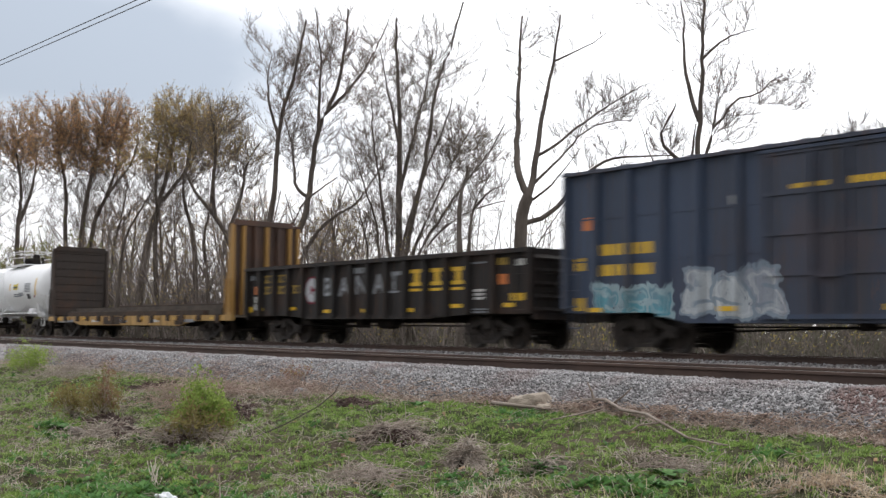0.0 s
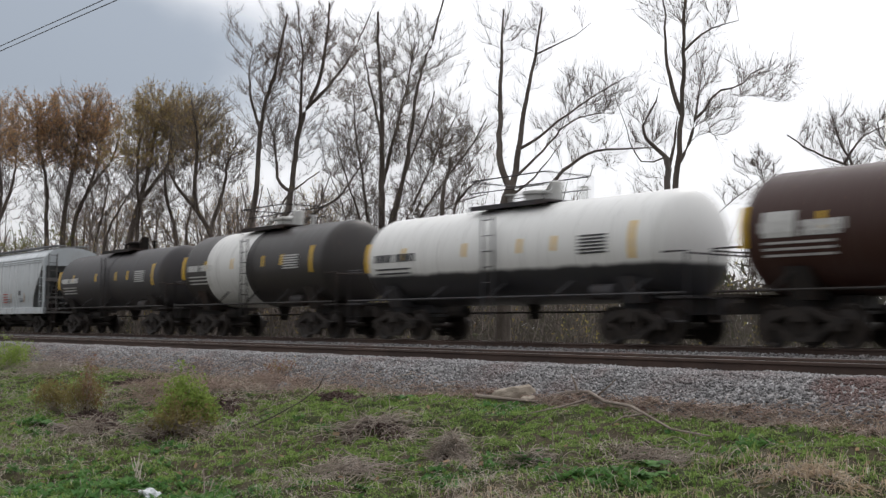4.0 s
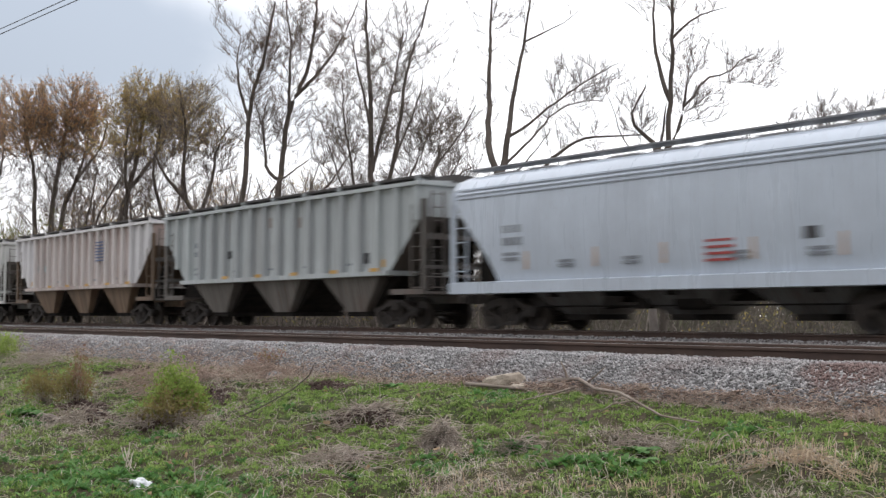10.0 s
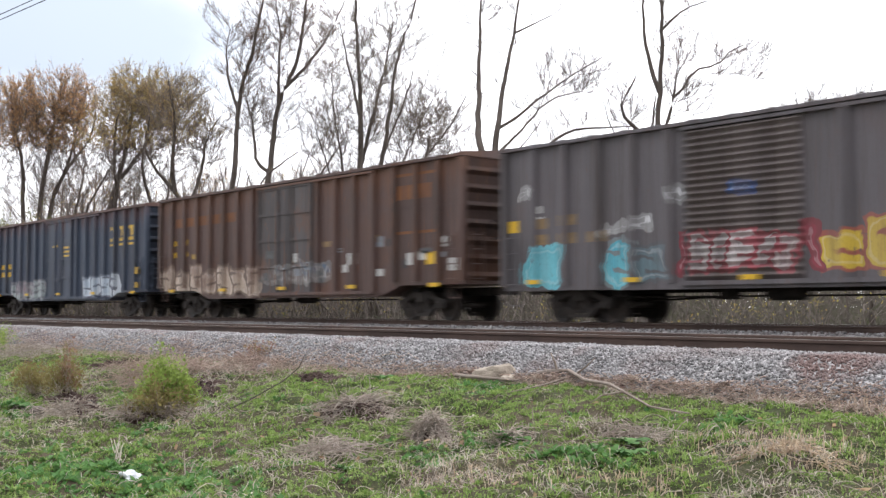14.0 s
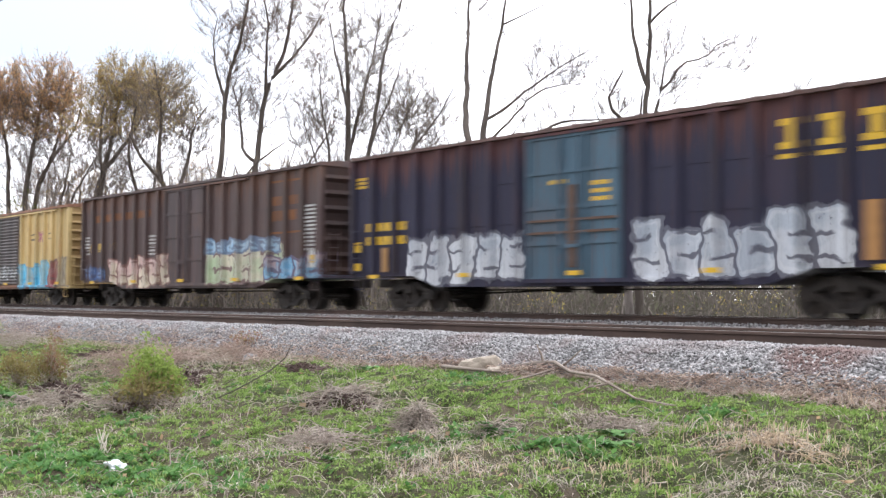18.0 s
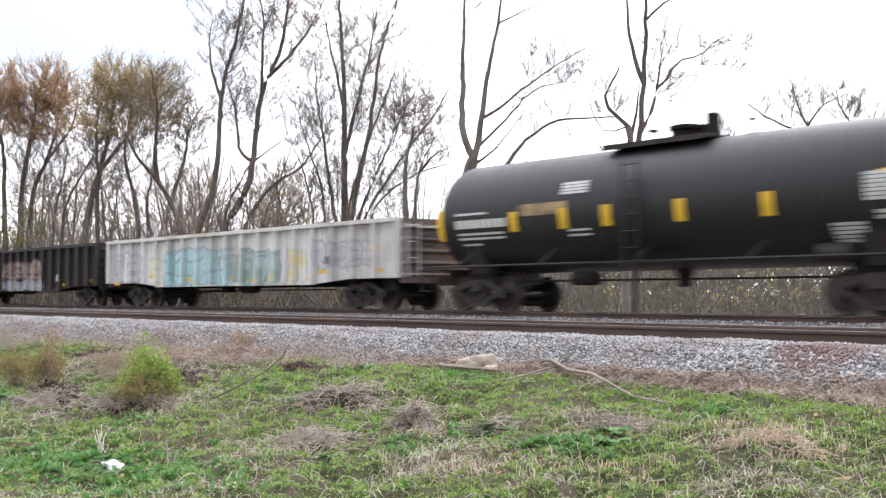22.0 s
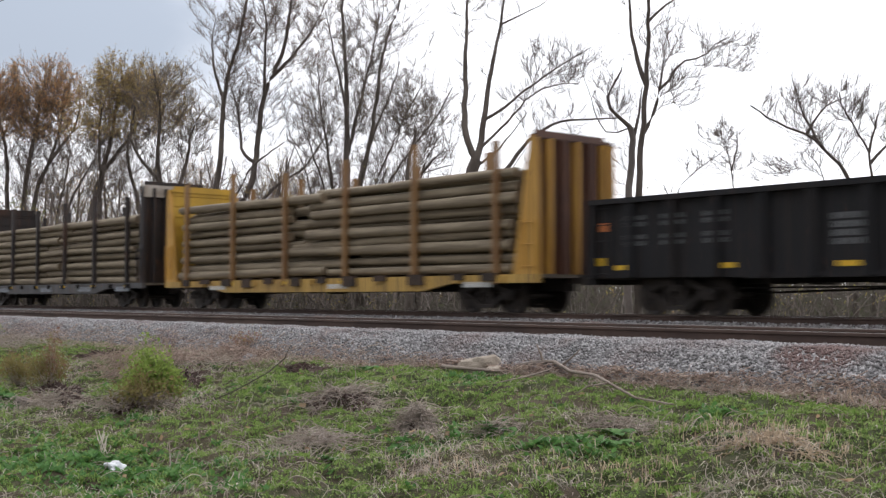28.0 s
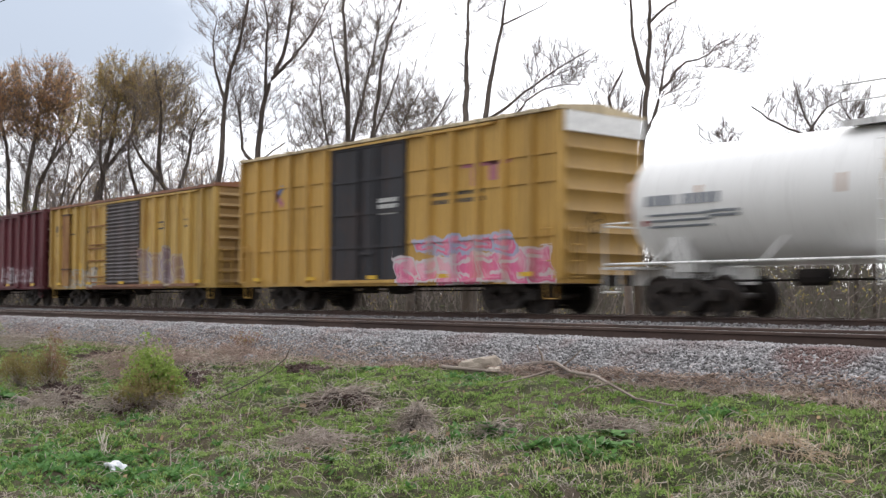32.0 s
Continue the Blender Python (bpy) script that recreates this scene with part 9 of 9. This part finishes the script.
def stalk_heap(name, label, x, y, rx, ry, h, n, seed, material, length=0.35, r=0.0045):
    """A mat of dead stalks, heaped over a low dome."""
    rng = np.random.default_rng(seed)
    n = int(n * 0.7)
    a, q = rng.uniform(0, 2 * np.pi, n), np.sqrt(rng.uniform(0, 1, n)) * (0.75 + 0.5 * rng.uniform(0, 1, n) ** 3)
    q = q * (1 + 0.35 * np.sin(3 * a + seed) + 0.2 * np.sin(5 * a + 2 * seed))
    px, py = x + rx * q * np.cos(a), y + ry * q * np.sin(a)
    dome = h * 0.75 * np.exp(-1.6 * q ** 2)
    pz = profile(py) + lumps(px, py) + dome * rng.uniform(0.3, 1.05, n) + 0.01
    d = np.column_stack([np.cos(a) * 0.6 + rng.normal(0, 0.6, n), np.sin(a) * 0.6 + rng.normal(0, 0.5, n), rng.normal(0.05, 0.3, n)])
    d = unit(d)
    ln = length * rng.uniform(0.4, 1.5, n)
    s = np.linspace(-0.5, 0.5, 5)
    path = np.stack([px, py, pz], 1)[:, None, :] + d[:, None, :] * (ln[:, None] * s)[..., None]
    path[..., 2] += (0.10 * ln)[:, None] * (0.25 - s ** 2) * 4 - 0.02
    path += rng.normal(0, 0.008, path.shape)
    low = profile(path[..., 1]) + lumps(path[..., 0], path[..., 1]) + 0.004
    path[..., 2] = np.maximum(path[..., 2], low)
    v, f = tubes(path, np.full((n, 5), r) * rng.uniform(0.5, 1.4, (n, 1)), 3)
    ob = new(name, grid_mesh(name, v, f, material))
    return tagged(ob, label, "stalk heap", group="heaps of dead stalks", kind="stuff")


M_LITTER = grass_material("dark_leaf_litter", (0.085, 0.055, 0.05), (0.19, 0.13, 0.115), (0.05, 0.034, 0.03), (0.12, 0.075, 0.065))
# The heap under the green bush also stands in for its shade.
for x, y, rx, ry, h, n, k in ((-16.3, 8.3, 0.75, 0.5, 0.10, 1000, 21), (-15.4, 6.25, 0.6, 0.25, 0.16, 700, 22), (-14.35, 6.65, 0.5, 0.25, 0.20, 600, 23), (-14.5, 9.5, 0.6, 0.35, 0.08, 700, 24),
                              (-21.3, 9.3, 0.9, 0.5, 0.15, 700, 25), (-17.3, 6.9, 0.6, 0.4, 0.12, 700, 26), (-11.5, 8.0, 0.6, 0.3, 0.10, 500, 27), (-9.6, 7.7, 0.22, 0.16, 0.12, 220, 28)):
    stalk_heap("leaf_litter", "dark brown heap of rotting leaves and twigs", x, y, rx, ry, h, n, k, M_LITTER, 0.11, 0.011)
stalk_heap("dead_stalk_heap", "flattened heap of grey-brown dead stalks", -11.5, 8.0, 0.75, 0.40, 0.17, 420, 1, M_STALK)
stalk_heap("dead_stalk_heap", "small heap of dead stalks with a broken upright", -9.60, 7.66, 0.24, 0.2, 0.34, 420, 2, M_STALK, 0.26)
stalk_heap("dead_stalk_heap", "small heap of dead stalks with a broken upright", -9.95, 7.98, 0.12, 0.12, 0.26, 140, 3, M_STALK, 0.18)
stalk_heap("dead_stalk_heap", "flattened mat of dead stalks", -9.6, 6.45, 0.55, 0.35, 0.07, 260, 4, M_STALK)
stalk_heap("dead_stalk_heap", "wide mat of reddish dead bramble stalks", -18.2, 8.7, 1.7, 0.9, 0.22, 1100, 5, M_TOE, 0.5)
stalk_heap("dead_stalk_heap", "heap of dead stalks over a rotten log", -15.6, 6.1, 0.8, 0.35, 0.22, 420, 6, M_STALK, 0.4)
stalk_heap("dead_stalk_heap", "dead stalks round the foot of a bush", -14.3, 6.75, 0.7, 0.45, 0.28, 420, 7, M_STALK, 0.4)
stalk_heap("dead_stalk_heap", "pale heap of dead straw", -5.5, 8.0, 0.48, 0.28, 0.04, 240, 8, M_TANSTRAW, 0.22)
stalk_heap("dead_stalk_heap", "flattened mat of dead stalks", -8.4, 7.75, 0.4, 0.2, 0.10, 200, 9, M_STALK, 0.25)
stalk_heap("dead_stalk_heap", "wide mat of reddish dead bramble stalks", -17.2, 10.0, 1.2, 0.5, 0.18, 600, 10, M_TOE, 0.4)
stalk_heap("dead_stalk_heap", "flattened mat of dead stalks", -7.4, 8.5, 0.5, 0.3, 0.08, 260, 11, M_STALK, 0.3)
stalk_heap("dead_stalk_heap", "dark tangle of roots and stalks round the branch", -10.75, 10.42, 0.32, 0.14, 0.14, 220, 13, M_TOE, 0.22)
stalk_heap("dead_stalk_heap", "flattened mat of dead stalks", -26.0, 9.2, 2.2, 0.8, 0.2, 520, 12, M_STALK, 0.5)


def toe_litter(n, seed):
    """Short broken stalks and leaf litter along the foot of the ballast."""
    rng = np.random.default_rng(seed)
    x = -3.6 - 30.4 * rng.uniform(0, 1, n) ** 1.9
    wide = np.interp(x, (-34, -20, -15, -12, -8.6, -7.2, -3.6), (0.30, 0.28, 0.2, 0.06, 0.07, 0.13, 0.17))
    y = np.minimum(np.interp(x, (-34, -15, -11, -8, -3.6), (10.3, 10.3, 10.34, 10.36, 10.25)) + rng.normal(0, 1, n) * wide, 11.0 + rng.uniform(-0.15, 0.1, n))
    z = np.maximum(profile(y) + lumps(x, y), bed_height(TRACK_A)(x, y)) + rng.uniform(0.004, 0.04, n)
    a = rng.uniform(0, 2 * np.pi, n)
    d = unit(np.column_stack([np.cos(a), np.sin(a), rng.normal(0.1, 0.35, n)]))
    ln = rng.uniform(0.05, 0.22, n)
    q = np.linspace(-0.5, 0.5, 3)
    path = np.column_stack([x, y, z])[:, None, :] + d[:, None, :] * (ln[:, None] * q)[..., None]
    v, f = tubes(path, np.full((n, 3), 0.0045) * rng.uniform(0.6, 1.6, (n, 1)), 3)
    tagged(new("dead_litter", grid_mesh("dead_litter", v, f, M_TOE)), "reddish-brown dead stalks and litter along the foot of the ballast", "plant litter", kind="stuff")


toe_litter(10000, 14)


def bush(x, y, h, w, label, seed, leaves, n_stems, leaf_n):
    rng = np.random.default_rng(seed)
    root = new("bush")
    z = ground_z(x, y)
    root.location = (x, y, z)
    tagged(root, label, "bush", group="bushes on the bank")
    a, t = rng.uniform(0, 2 * np.pi, n_stems), rng.uniform(0, 1, n_stems) ** 0.6
    q = np.linspace(0, 1, 6)
    d = np.column_stack([np.cos(a) * t * w, np.sin(a) * t * w * 0.8, np.full(n_stems, h) * np.sqrt(1 - 0.7 * t ** 2) * rng.uniform(0.45, 1.12, n_stems) * (1 + 0.25 * np.sin(a * 2 + seed))])
    p = d[:, None, :] * q[None, :, None]
    p[..., :2] = d[:, None, :2] * (q ** 0.7)[None, :, None]
    p[:, 1:] += rng.normal(0, 0.02, (n_stems, 5, 3))
    r = np.full((n_stems, 6), 0.005) * (1.2 - q)
    v, f = tubes(p, r, 3)
    part("brushwood", grid_mesh("brushwood", v, f, M_STALK), None, root, "thin brown stems")
    p2, r2, l2 = offshoots(p, r, 6, 0.2, rng, 0.3, 4, 0.35, 0.9, 0.7)
    lv, lf = leaf_tris(p2, leaf_n, 0.029, rng)
    part("foliage", grid_mesh("foliage", lv, lf, leaves), None, root)


bush(-14.4, 7.0, 0.66, 0.44, "leafy bright green bush on the bank", 1, M_GREENLEAF, 150, 11)
bush(-14.1, 6.75, 0.45, 0.5, "low tangled greenish bush", 2, M_SHRUBLEAF, 60, 4)
bush(-17.75, 6.9, 0.74, 0.34, "thin olive-brown shrub with dry stems", 3, M_SHRUBLEAF, 44, 5)
bush(-18.6, 6.7, 0.5, 0.42, "thin olive-brown shrub with dry stems", 4, M_SHRUBLEAF, 44, 5)
bush(-29.2, 9.4, 0.78, 0.8, "leafy green bush beside the ballast", 5, M_GREENLEAF, 60, 8)
bush(-18.0, 10.5, 0.30, 0.35, "small tuft of dry brown stems", 6, M_BUDLEAF, 60, 1)

bush(-17.5, 6.85, 0.92, 0.13, "upright dark brown dead weed stalks", 7, M_BUDLEAF, 18, 3)

# fallen branch, rock, litter
M_BRANCH = mixed("weathered_branch", (0.30, 0.25, 0.21), (0.17, 0.13, 0.105), 3.0, rough=0.9, bump=0.5, stretch=(0.6, 3, 3))


M_DARKWOOD = mixed("rotten_wood", (0.12, 0.095, 0.08), (0.20, 0.165, 0.14), 5.0, rough=0.95, bump=0.6, stretch=(0.6, 3, 3))


def bent_bar(pts, r0, r1, n=7):
    m = Mesh()
    k = len(pts)
    pp, rr = np.array([pts], float), np.linspace(r0, r1, k)[None, :]
    v, f = tubes(pp, rr, n)
    m.add(v.tolist(), f.tolist())
    return m


def on_bank(x, y, up):
    return (x, y, ground_z(x, y) + up)


branch = new("fallen_branch")
branch.location = (0, 0, 0)
tagged(branch, "long weathered grey branch lying on the grass", "branch")
part("limb", bent_bar([on_bank(-10.75, 10.55, 0.10), on_bank(-10.35, 10.5, 0.14), on_bank(-9.8, 10.2, 0.10), on_bank(-9.2, 10.0, 0.12), on_bank(-8.7, 9.8, 0.08), on_bank(-8.2, 9.55, 0.06), on_bank(-7.5, 9.34, 0.02)], 0.028, 0.009), M_BRANCH, branch, smooth=60)
part("root_stub", bent_bar([on_bank(-11.0, 10.45, 0.03), on_bank(-10.75, 10.5, 0.09), on_bank(-10.5, 10.52, 0.12)], 0.07, 0.04), M_DARKWOOD, branch, smooth=60)
part("side_shoot", bent_bar([on_bank(-10.55, 10.5, 0.1), on_bank(-10.6, 10.5, 0.24), on_bank(-10.68, 10.5, 0.36)], 0.02, 0.008), M_BRANCH, branch, smooth=60)
part("side_shoot", bent_bar([on_bank(-10.2, 10.45, 0.1), on_bank(-10.05, 10.5, 0.2), on_bank(-9.95, 10.55, 0.30)], 0.016, 0.006), M_BRANCH, branch, smooth=60)
part("side_shoot", bent_bar([on_bank(-8.9, 9.9, 0.08), on_bank(-8.95, 9.6, 0.05), on_bank(-9.0, 9.45, 0.02)], 0.016, 0.006), M_BRANCH, branch, smooth=60)
part("side_shoot", bent_bar([on_bank(-10.3, 10.4, 0.08), on_bank(-10.25, 9.9, 0.05), on_bank(-10.35, 9.5, 0.01)], 0.016, 0.006), M_BRANCH, branch, smooth=60)
stick = new("stick", bent_bar([on_bank(-12.15, 10.15, 0.06), on_bank(-11.7, 10.1, 0.07), on_bank(-11.2, 10.2, 0.05), on_bank(-10.95, 10.35, 0.03)], 0.028, 0.014).data("stick", M_BRANCH, 60))
tagged(stick, "thin dead stick lying in front of a rock", "stick", group="sticks on the bank")
stick = new("stick", bent_bar([on_bank(-13.3, 7.08, 0.0), (-12.75, 7.3, -0.76), (-12.3, 7.5, -0.52), (-12.05, 7.58, -0.34), (-11.97, 7.6, -0.2)], 0.010, 0.004, 5).data("stick", mixed("dark_cane", (0.07, 0.06, 0.05), (0.12, 0.10, 0.08), 4.0), 60))
tagged(stick, "dark arching dead cane rising from the grass", "stick", group="sticks on the bank")
for k, (x, y, a, ln, lift) in enumerate(((-10.3, 5.2, 2.3, 0.5, 0.2), (-10.15, 5.15, 2.0, 0.45, 0.15), (-11.1, 5.6, 0.4, 0.6, 0.22), (-13.2, 6.6, 0.5, 0.5, 0.3), (-12.2, 9.6, 0.2, 0.5, 0.05), (-9.9, 8.6, 1.1, 0.4, 0.25), (-8.7, 8.3, 2.0, 0.4, 0.22))):
    q = new("stick", bent_bar([on_bank(x, y, 0.005), on_bank(x + 0.5 * ln * math.cos(a), y + 0.2 * ln * math.sin(a), lift * 0.6), on_bank(x + ln * math.cos(a), y + 0.4 * ln * math.sin(a), lift)], 0.008, 0.004, 5).data("stick", M_BRANCH, 60))
    tagged(q, "pale dead stalk standing out of the grass", "stick", group="sticks on the bank")

M_ROCK = mixed("tan_rock", (0.36, 0.31, 0.25), (0.26, 0.215, 0.17), 4.0, rough=0.95, bump=0.6, dist=0.02)


def rock(x, y, sx, sy, sz, seed, label, material):
    rng = np.random.default_rng(seed)
    bm = bmesh.new()
    bmesh.ops.create_icosphere(bm, subdivisions=3, radius=1.0)
    for v in bm.verts:
        p = v.co.copy()
        cut = 1.0 - 0.28 * max(0.0, noise.noise(p * 1.3 + Vector((seed, 0, 0)))) + 0.10 * noise.noise(p * 3.1 + Vector((0, seed, 0)))
        v.co = Vector((p.x * sx, p.y * sy, max(-0.3, min(p.z, 0.72 + 0.2 * p.x)) * sz)) * cut
    me = bpy.data.meshes.new("rock")
    bm.to_mesh(me)
    bm.free()
    me.materials.append(material)
    o = new("rock", me)
    o.location = on_bank(x, y, 0.0)
    o.rotation_euler = (0, 0, rng.uniform(0, 3))
    return tagged(o, label, "rock", group="rocks on the bank")


o = rock(-11.6, 10.38, 0.33, 0.20, 0.27, 3, "tan flat-topped rock on the edge of the grass", M_ROCK)
o.rotation_euler = (0, 0, 0.6)
for k, (x, y, sz) in enumerate(((-16.9, 9.95, 0.13), (-16.65, 9.9, 0.10), (-17.2, 9.95, 0.09), (-16.5, 10.0, 0.07), (-16.8, 9.8, 0.06), (-11.3, 10.35, 0.12))):
    rock(x, y, sz * 1.3, sz, sz * 0.9, 10 + k, "small pale stone at the foot of the ballast", M_ROCK if k % 2 else M_STONE)

M_BAG = plain("white_plastic", (0.62, 0.64, 0.66), 0.35, vary=0.1)


def crumple(x, y, size, seed, label, category):
    bm = bmesh.new()
    bmesh.ops.create_icosphere(bm, subdivisions=4, radius=1.0)
    for v in bm.verts:
        p = v.co.copy()
        k = 0.75 + 0.5 * noise.noise(p * 2.1 + Vector((seed, 2, 1))) + 0.22 * abs(noise.noise(p * 5.5 + Vector((1, seed, 0))))
        v.co = Vector((p.x * size, p.y * size * 0.6, max(p.z, -0.25) * size * 0.5)) * k
    me = bpy.data.meshes.new("litter")
    bm.to_mesh(me)
    bm.free()
    me.materials.append(M_BAG)
    o = new("litter", me)
    o.location = on_bank(x, y, 0.03)
    return tagged(o, label, category, group="litter on the bank")


crumple(-10.40, 4.68, 0.19, 2, "crumpled white plastic bag in the grass", "litter")
crumple(-9.10, 10.75, 0.13, 4, "torn white paper scraps at the ballast edge", "litter")
crumple(-8.85, 10.78, 0.10, 5, "torn white paper scraps at the ballast edge", "litter")
crumple(-8.3, 7.72, 0.035, 6, "small white scrap in the grass", "litter")

rng = np.random.default_rng(77)
p = wedge(420, 3.4, 10.3, rng)
c = np.column_stack([p, profile(p[:, 1]) + lumps(p[:, 0], p[:, 1]) + 0.03])
d1, d2 = unit(rng.normal(size=(420, 3)) * np.array([1, 1, 0.5])), unit(rng.normal(size=(420, 3)) * np.array([1, 1, 0.5]))
s1 = rng.uniform(0.015, 0.045, (420, 1))
v = np.stack([c - d1 * s1, c + d2 * s1 * 0.8, c + d1 * s1, c - d2 * s1 * 0.8], 1).reshape(-1, 3)
tagged(new("fallen_leaves", grid_mesh("fallen_leaves", v, np.arange(1680).reshape(-1, 4), M_DEADLEAF)), "scattered brown and orange fallen leaves", "leaves", kind="stuff")



def weed_plant(x, y, n, size, seed, label):
    """A rosette of broad arching leaves."""
    rng = np.random.default_rng(seed)
    v, f = [], []
    z = ground_z(x, y)
    for i in range(n):
        a = rng.uniform(0, 2 * math.pi)
        ln, wd, rise = size * rng.uniform(0.6, 1.2), size * rng.uniform(0.16, 0.26), rng.uniform(0.35, 1.0)
        dx, dy = math.cos(a), math.sin(a)
        ox, oy = rng.normal(0, 0.03, 2)
        k = len(v)
        for u, w in ((0.05, 0.25), (0.4, 1.0), (0.75, 0.85), (1.0, 0.1)):
            h = ln * rise * (u - 0.75 * u * u) + 0.01
            for side in (-1, 1):
                v.append((ox + dx * ln * u - dy * wd * w * side, oy + dy * ln * u + dx * wd * w * side, h + (0.012 if side > 0 else 0.0)))
        f += [(k + 2 * j, k + 2 * j + 1, k + 2 * j + 3, k + 2 * j + 2) for j in range(3)]
    o = new("weed_plant", grid_mesh("weed_plant", np.array(v), np.array(f), M_WEED))
    o.location = (x, y, z)
    return tagged(o, label, "weed", group="leafy weeds on the bank")


for k, (x, y, n, size) in enumerate(((-8.51, 7.76, 26, 0.16), (-8.32, 7.72, 20, 0.15), (-7.01, 7.79, 26, 0.17), (-7.14, 8.02, 24, 0.17), (-7.3, 7.7, 18, 0.14), (-8.29, 6.59, 16, 0.11), (-8.5, 6.7, 14, 0.10), (-13.5, 9.9, 22, 0.18), (-8.64, 5.93, 14, 0.11),
                                     (-17.2, 6.0, 26, 0.20), (-10.9, 4.9, 20, 0.10), (-11.3, 4.7, 22, 0.11), (-10.6, 4.5, 20, 0.10), (-11.8, 5.0, 20, 0.11), (-6.4, 9.1, 18, 0.13))):
    weed_plant(x, y, n, size, 300 + k, "broad-leaved dark green weed in the grass")

bundle = new("stalk_bundle")
bundle.location = on_bank(-11.7, 5.12, 0.0)
tagged(bundle, "bundle of pale broken stalks leaning in the grass", "dead stalks")
rs = random.Random(4)
for k in range(7):
    a, ln = rs.uniform(1.9, 2.6), rs.uniform(0.22, 0.5)
    part("stalk", bent_bar([(0.03 * k - 0.1, rs.uniform(-0.05, 0.05), 0.0), (0.03 * k - 0.1 + 0.5 * ln * math.cos(a), 0.05, 0.45 * ln * math.sin(a)), (0.03 * k - 0.1 + ln * math.cos(a), 0.1, 0.8 * ln * math.sin(a))], 0.008, 0.004, 5), M_STRAW, bundle)
old_log = new("rotten_log", bent_bar([on_bank(-16.6, 5.95, 0.05), on_bank(-16.1, 5.9, 0.09), on_bank(-15.6, 5.85, 0.06)], 0.07, 0.05).data("rotten_log", M_DARKWOOD, 60))
tagged(old_log, "short dark rotten log under dead stalks", "log")
rng = np.random.default_rng(78)
p = np.concatenate([wedge(45, 4.5, 9.8, rng), np.array([(-9.64, 6.68), (-10.25, 5.14), (-6.1, 7.89), (-9.0, 7.6), (-9.2, 7.3), (-8.9, 7.5)])])
n = len(p)
c = np.column_stack([p, profile(p[:, 1]) + lumps(p[:, 0], p[:, 1]) + 0.045])
d1, d2 = unit(rng.normal(size=(n, 3)) * np.array([1, 1, 0.6])), unit(rng.normal(size=(n, 3)) * np.array([1, 1, 0.6]))
s1 = rng.uniform(0.03, 0.07, (n, 1))
v = np.stack([c - d1 * s1, c + d2 * s1 * 0.7, c + d1 * s1, c - d2 * s1 * 0.7], 1).reshape(-1, 3)
tagged(new("curled_leaves", grid_mesh("curled_leaves", v, np.arange(4 * n).reshape(-1, 4), M_DEADLEAF)), "larger curled orange-brown leaves on the grass", "leaves", kind="stuff")


# ---------------------------------------------------------------- motion of the train
def motions():
    end = 32.0
    for root, s in CARS:
        walk(root, [(0, pose(s, TRACK_B, 0)), (end, pose(s + SPEED * end, TRACK_B, 0))])
    for o in LOADS:
        m = o.matrix_basis.copy()
        far = Matrix.Translation((SPEED * end, 0, 0)) @ m
        walk(o, [(0, m), (end, far)])
    # wheels roll while they are on the stretch before the camera
    for o, s, wx in WHEELS:
        a = max(0.0, (-66.0 - s) / SPEED)
        b = min(end, (-3.0 - s) / SPEED)
        rows = [(0, pose(wx, 0, WHEEL_R))] if a > 0.05 else []
        i = math.ceil(a * FPS) if a > 0 else 0
        first = i
        turn = 0.0
        while i <= b * FPS:
            turn = (i - first) / FPS * SPEED / WHEEL_R
            rows.append((i / FPS, pose(wx, 0, WHEEL_R, 0, math.degrees(turn) % 360.0, 0)))
            i += 1
        if rows[-1][0] < end - 0.05:
            rows.append((end, pose(wx, 0, WHEEL_R, 0, math.degrees(turn) % 360.0, 0)))
        walk(o, rows)


motions()
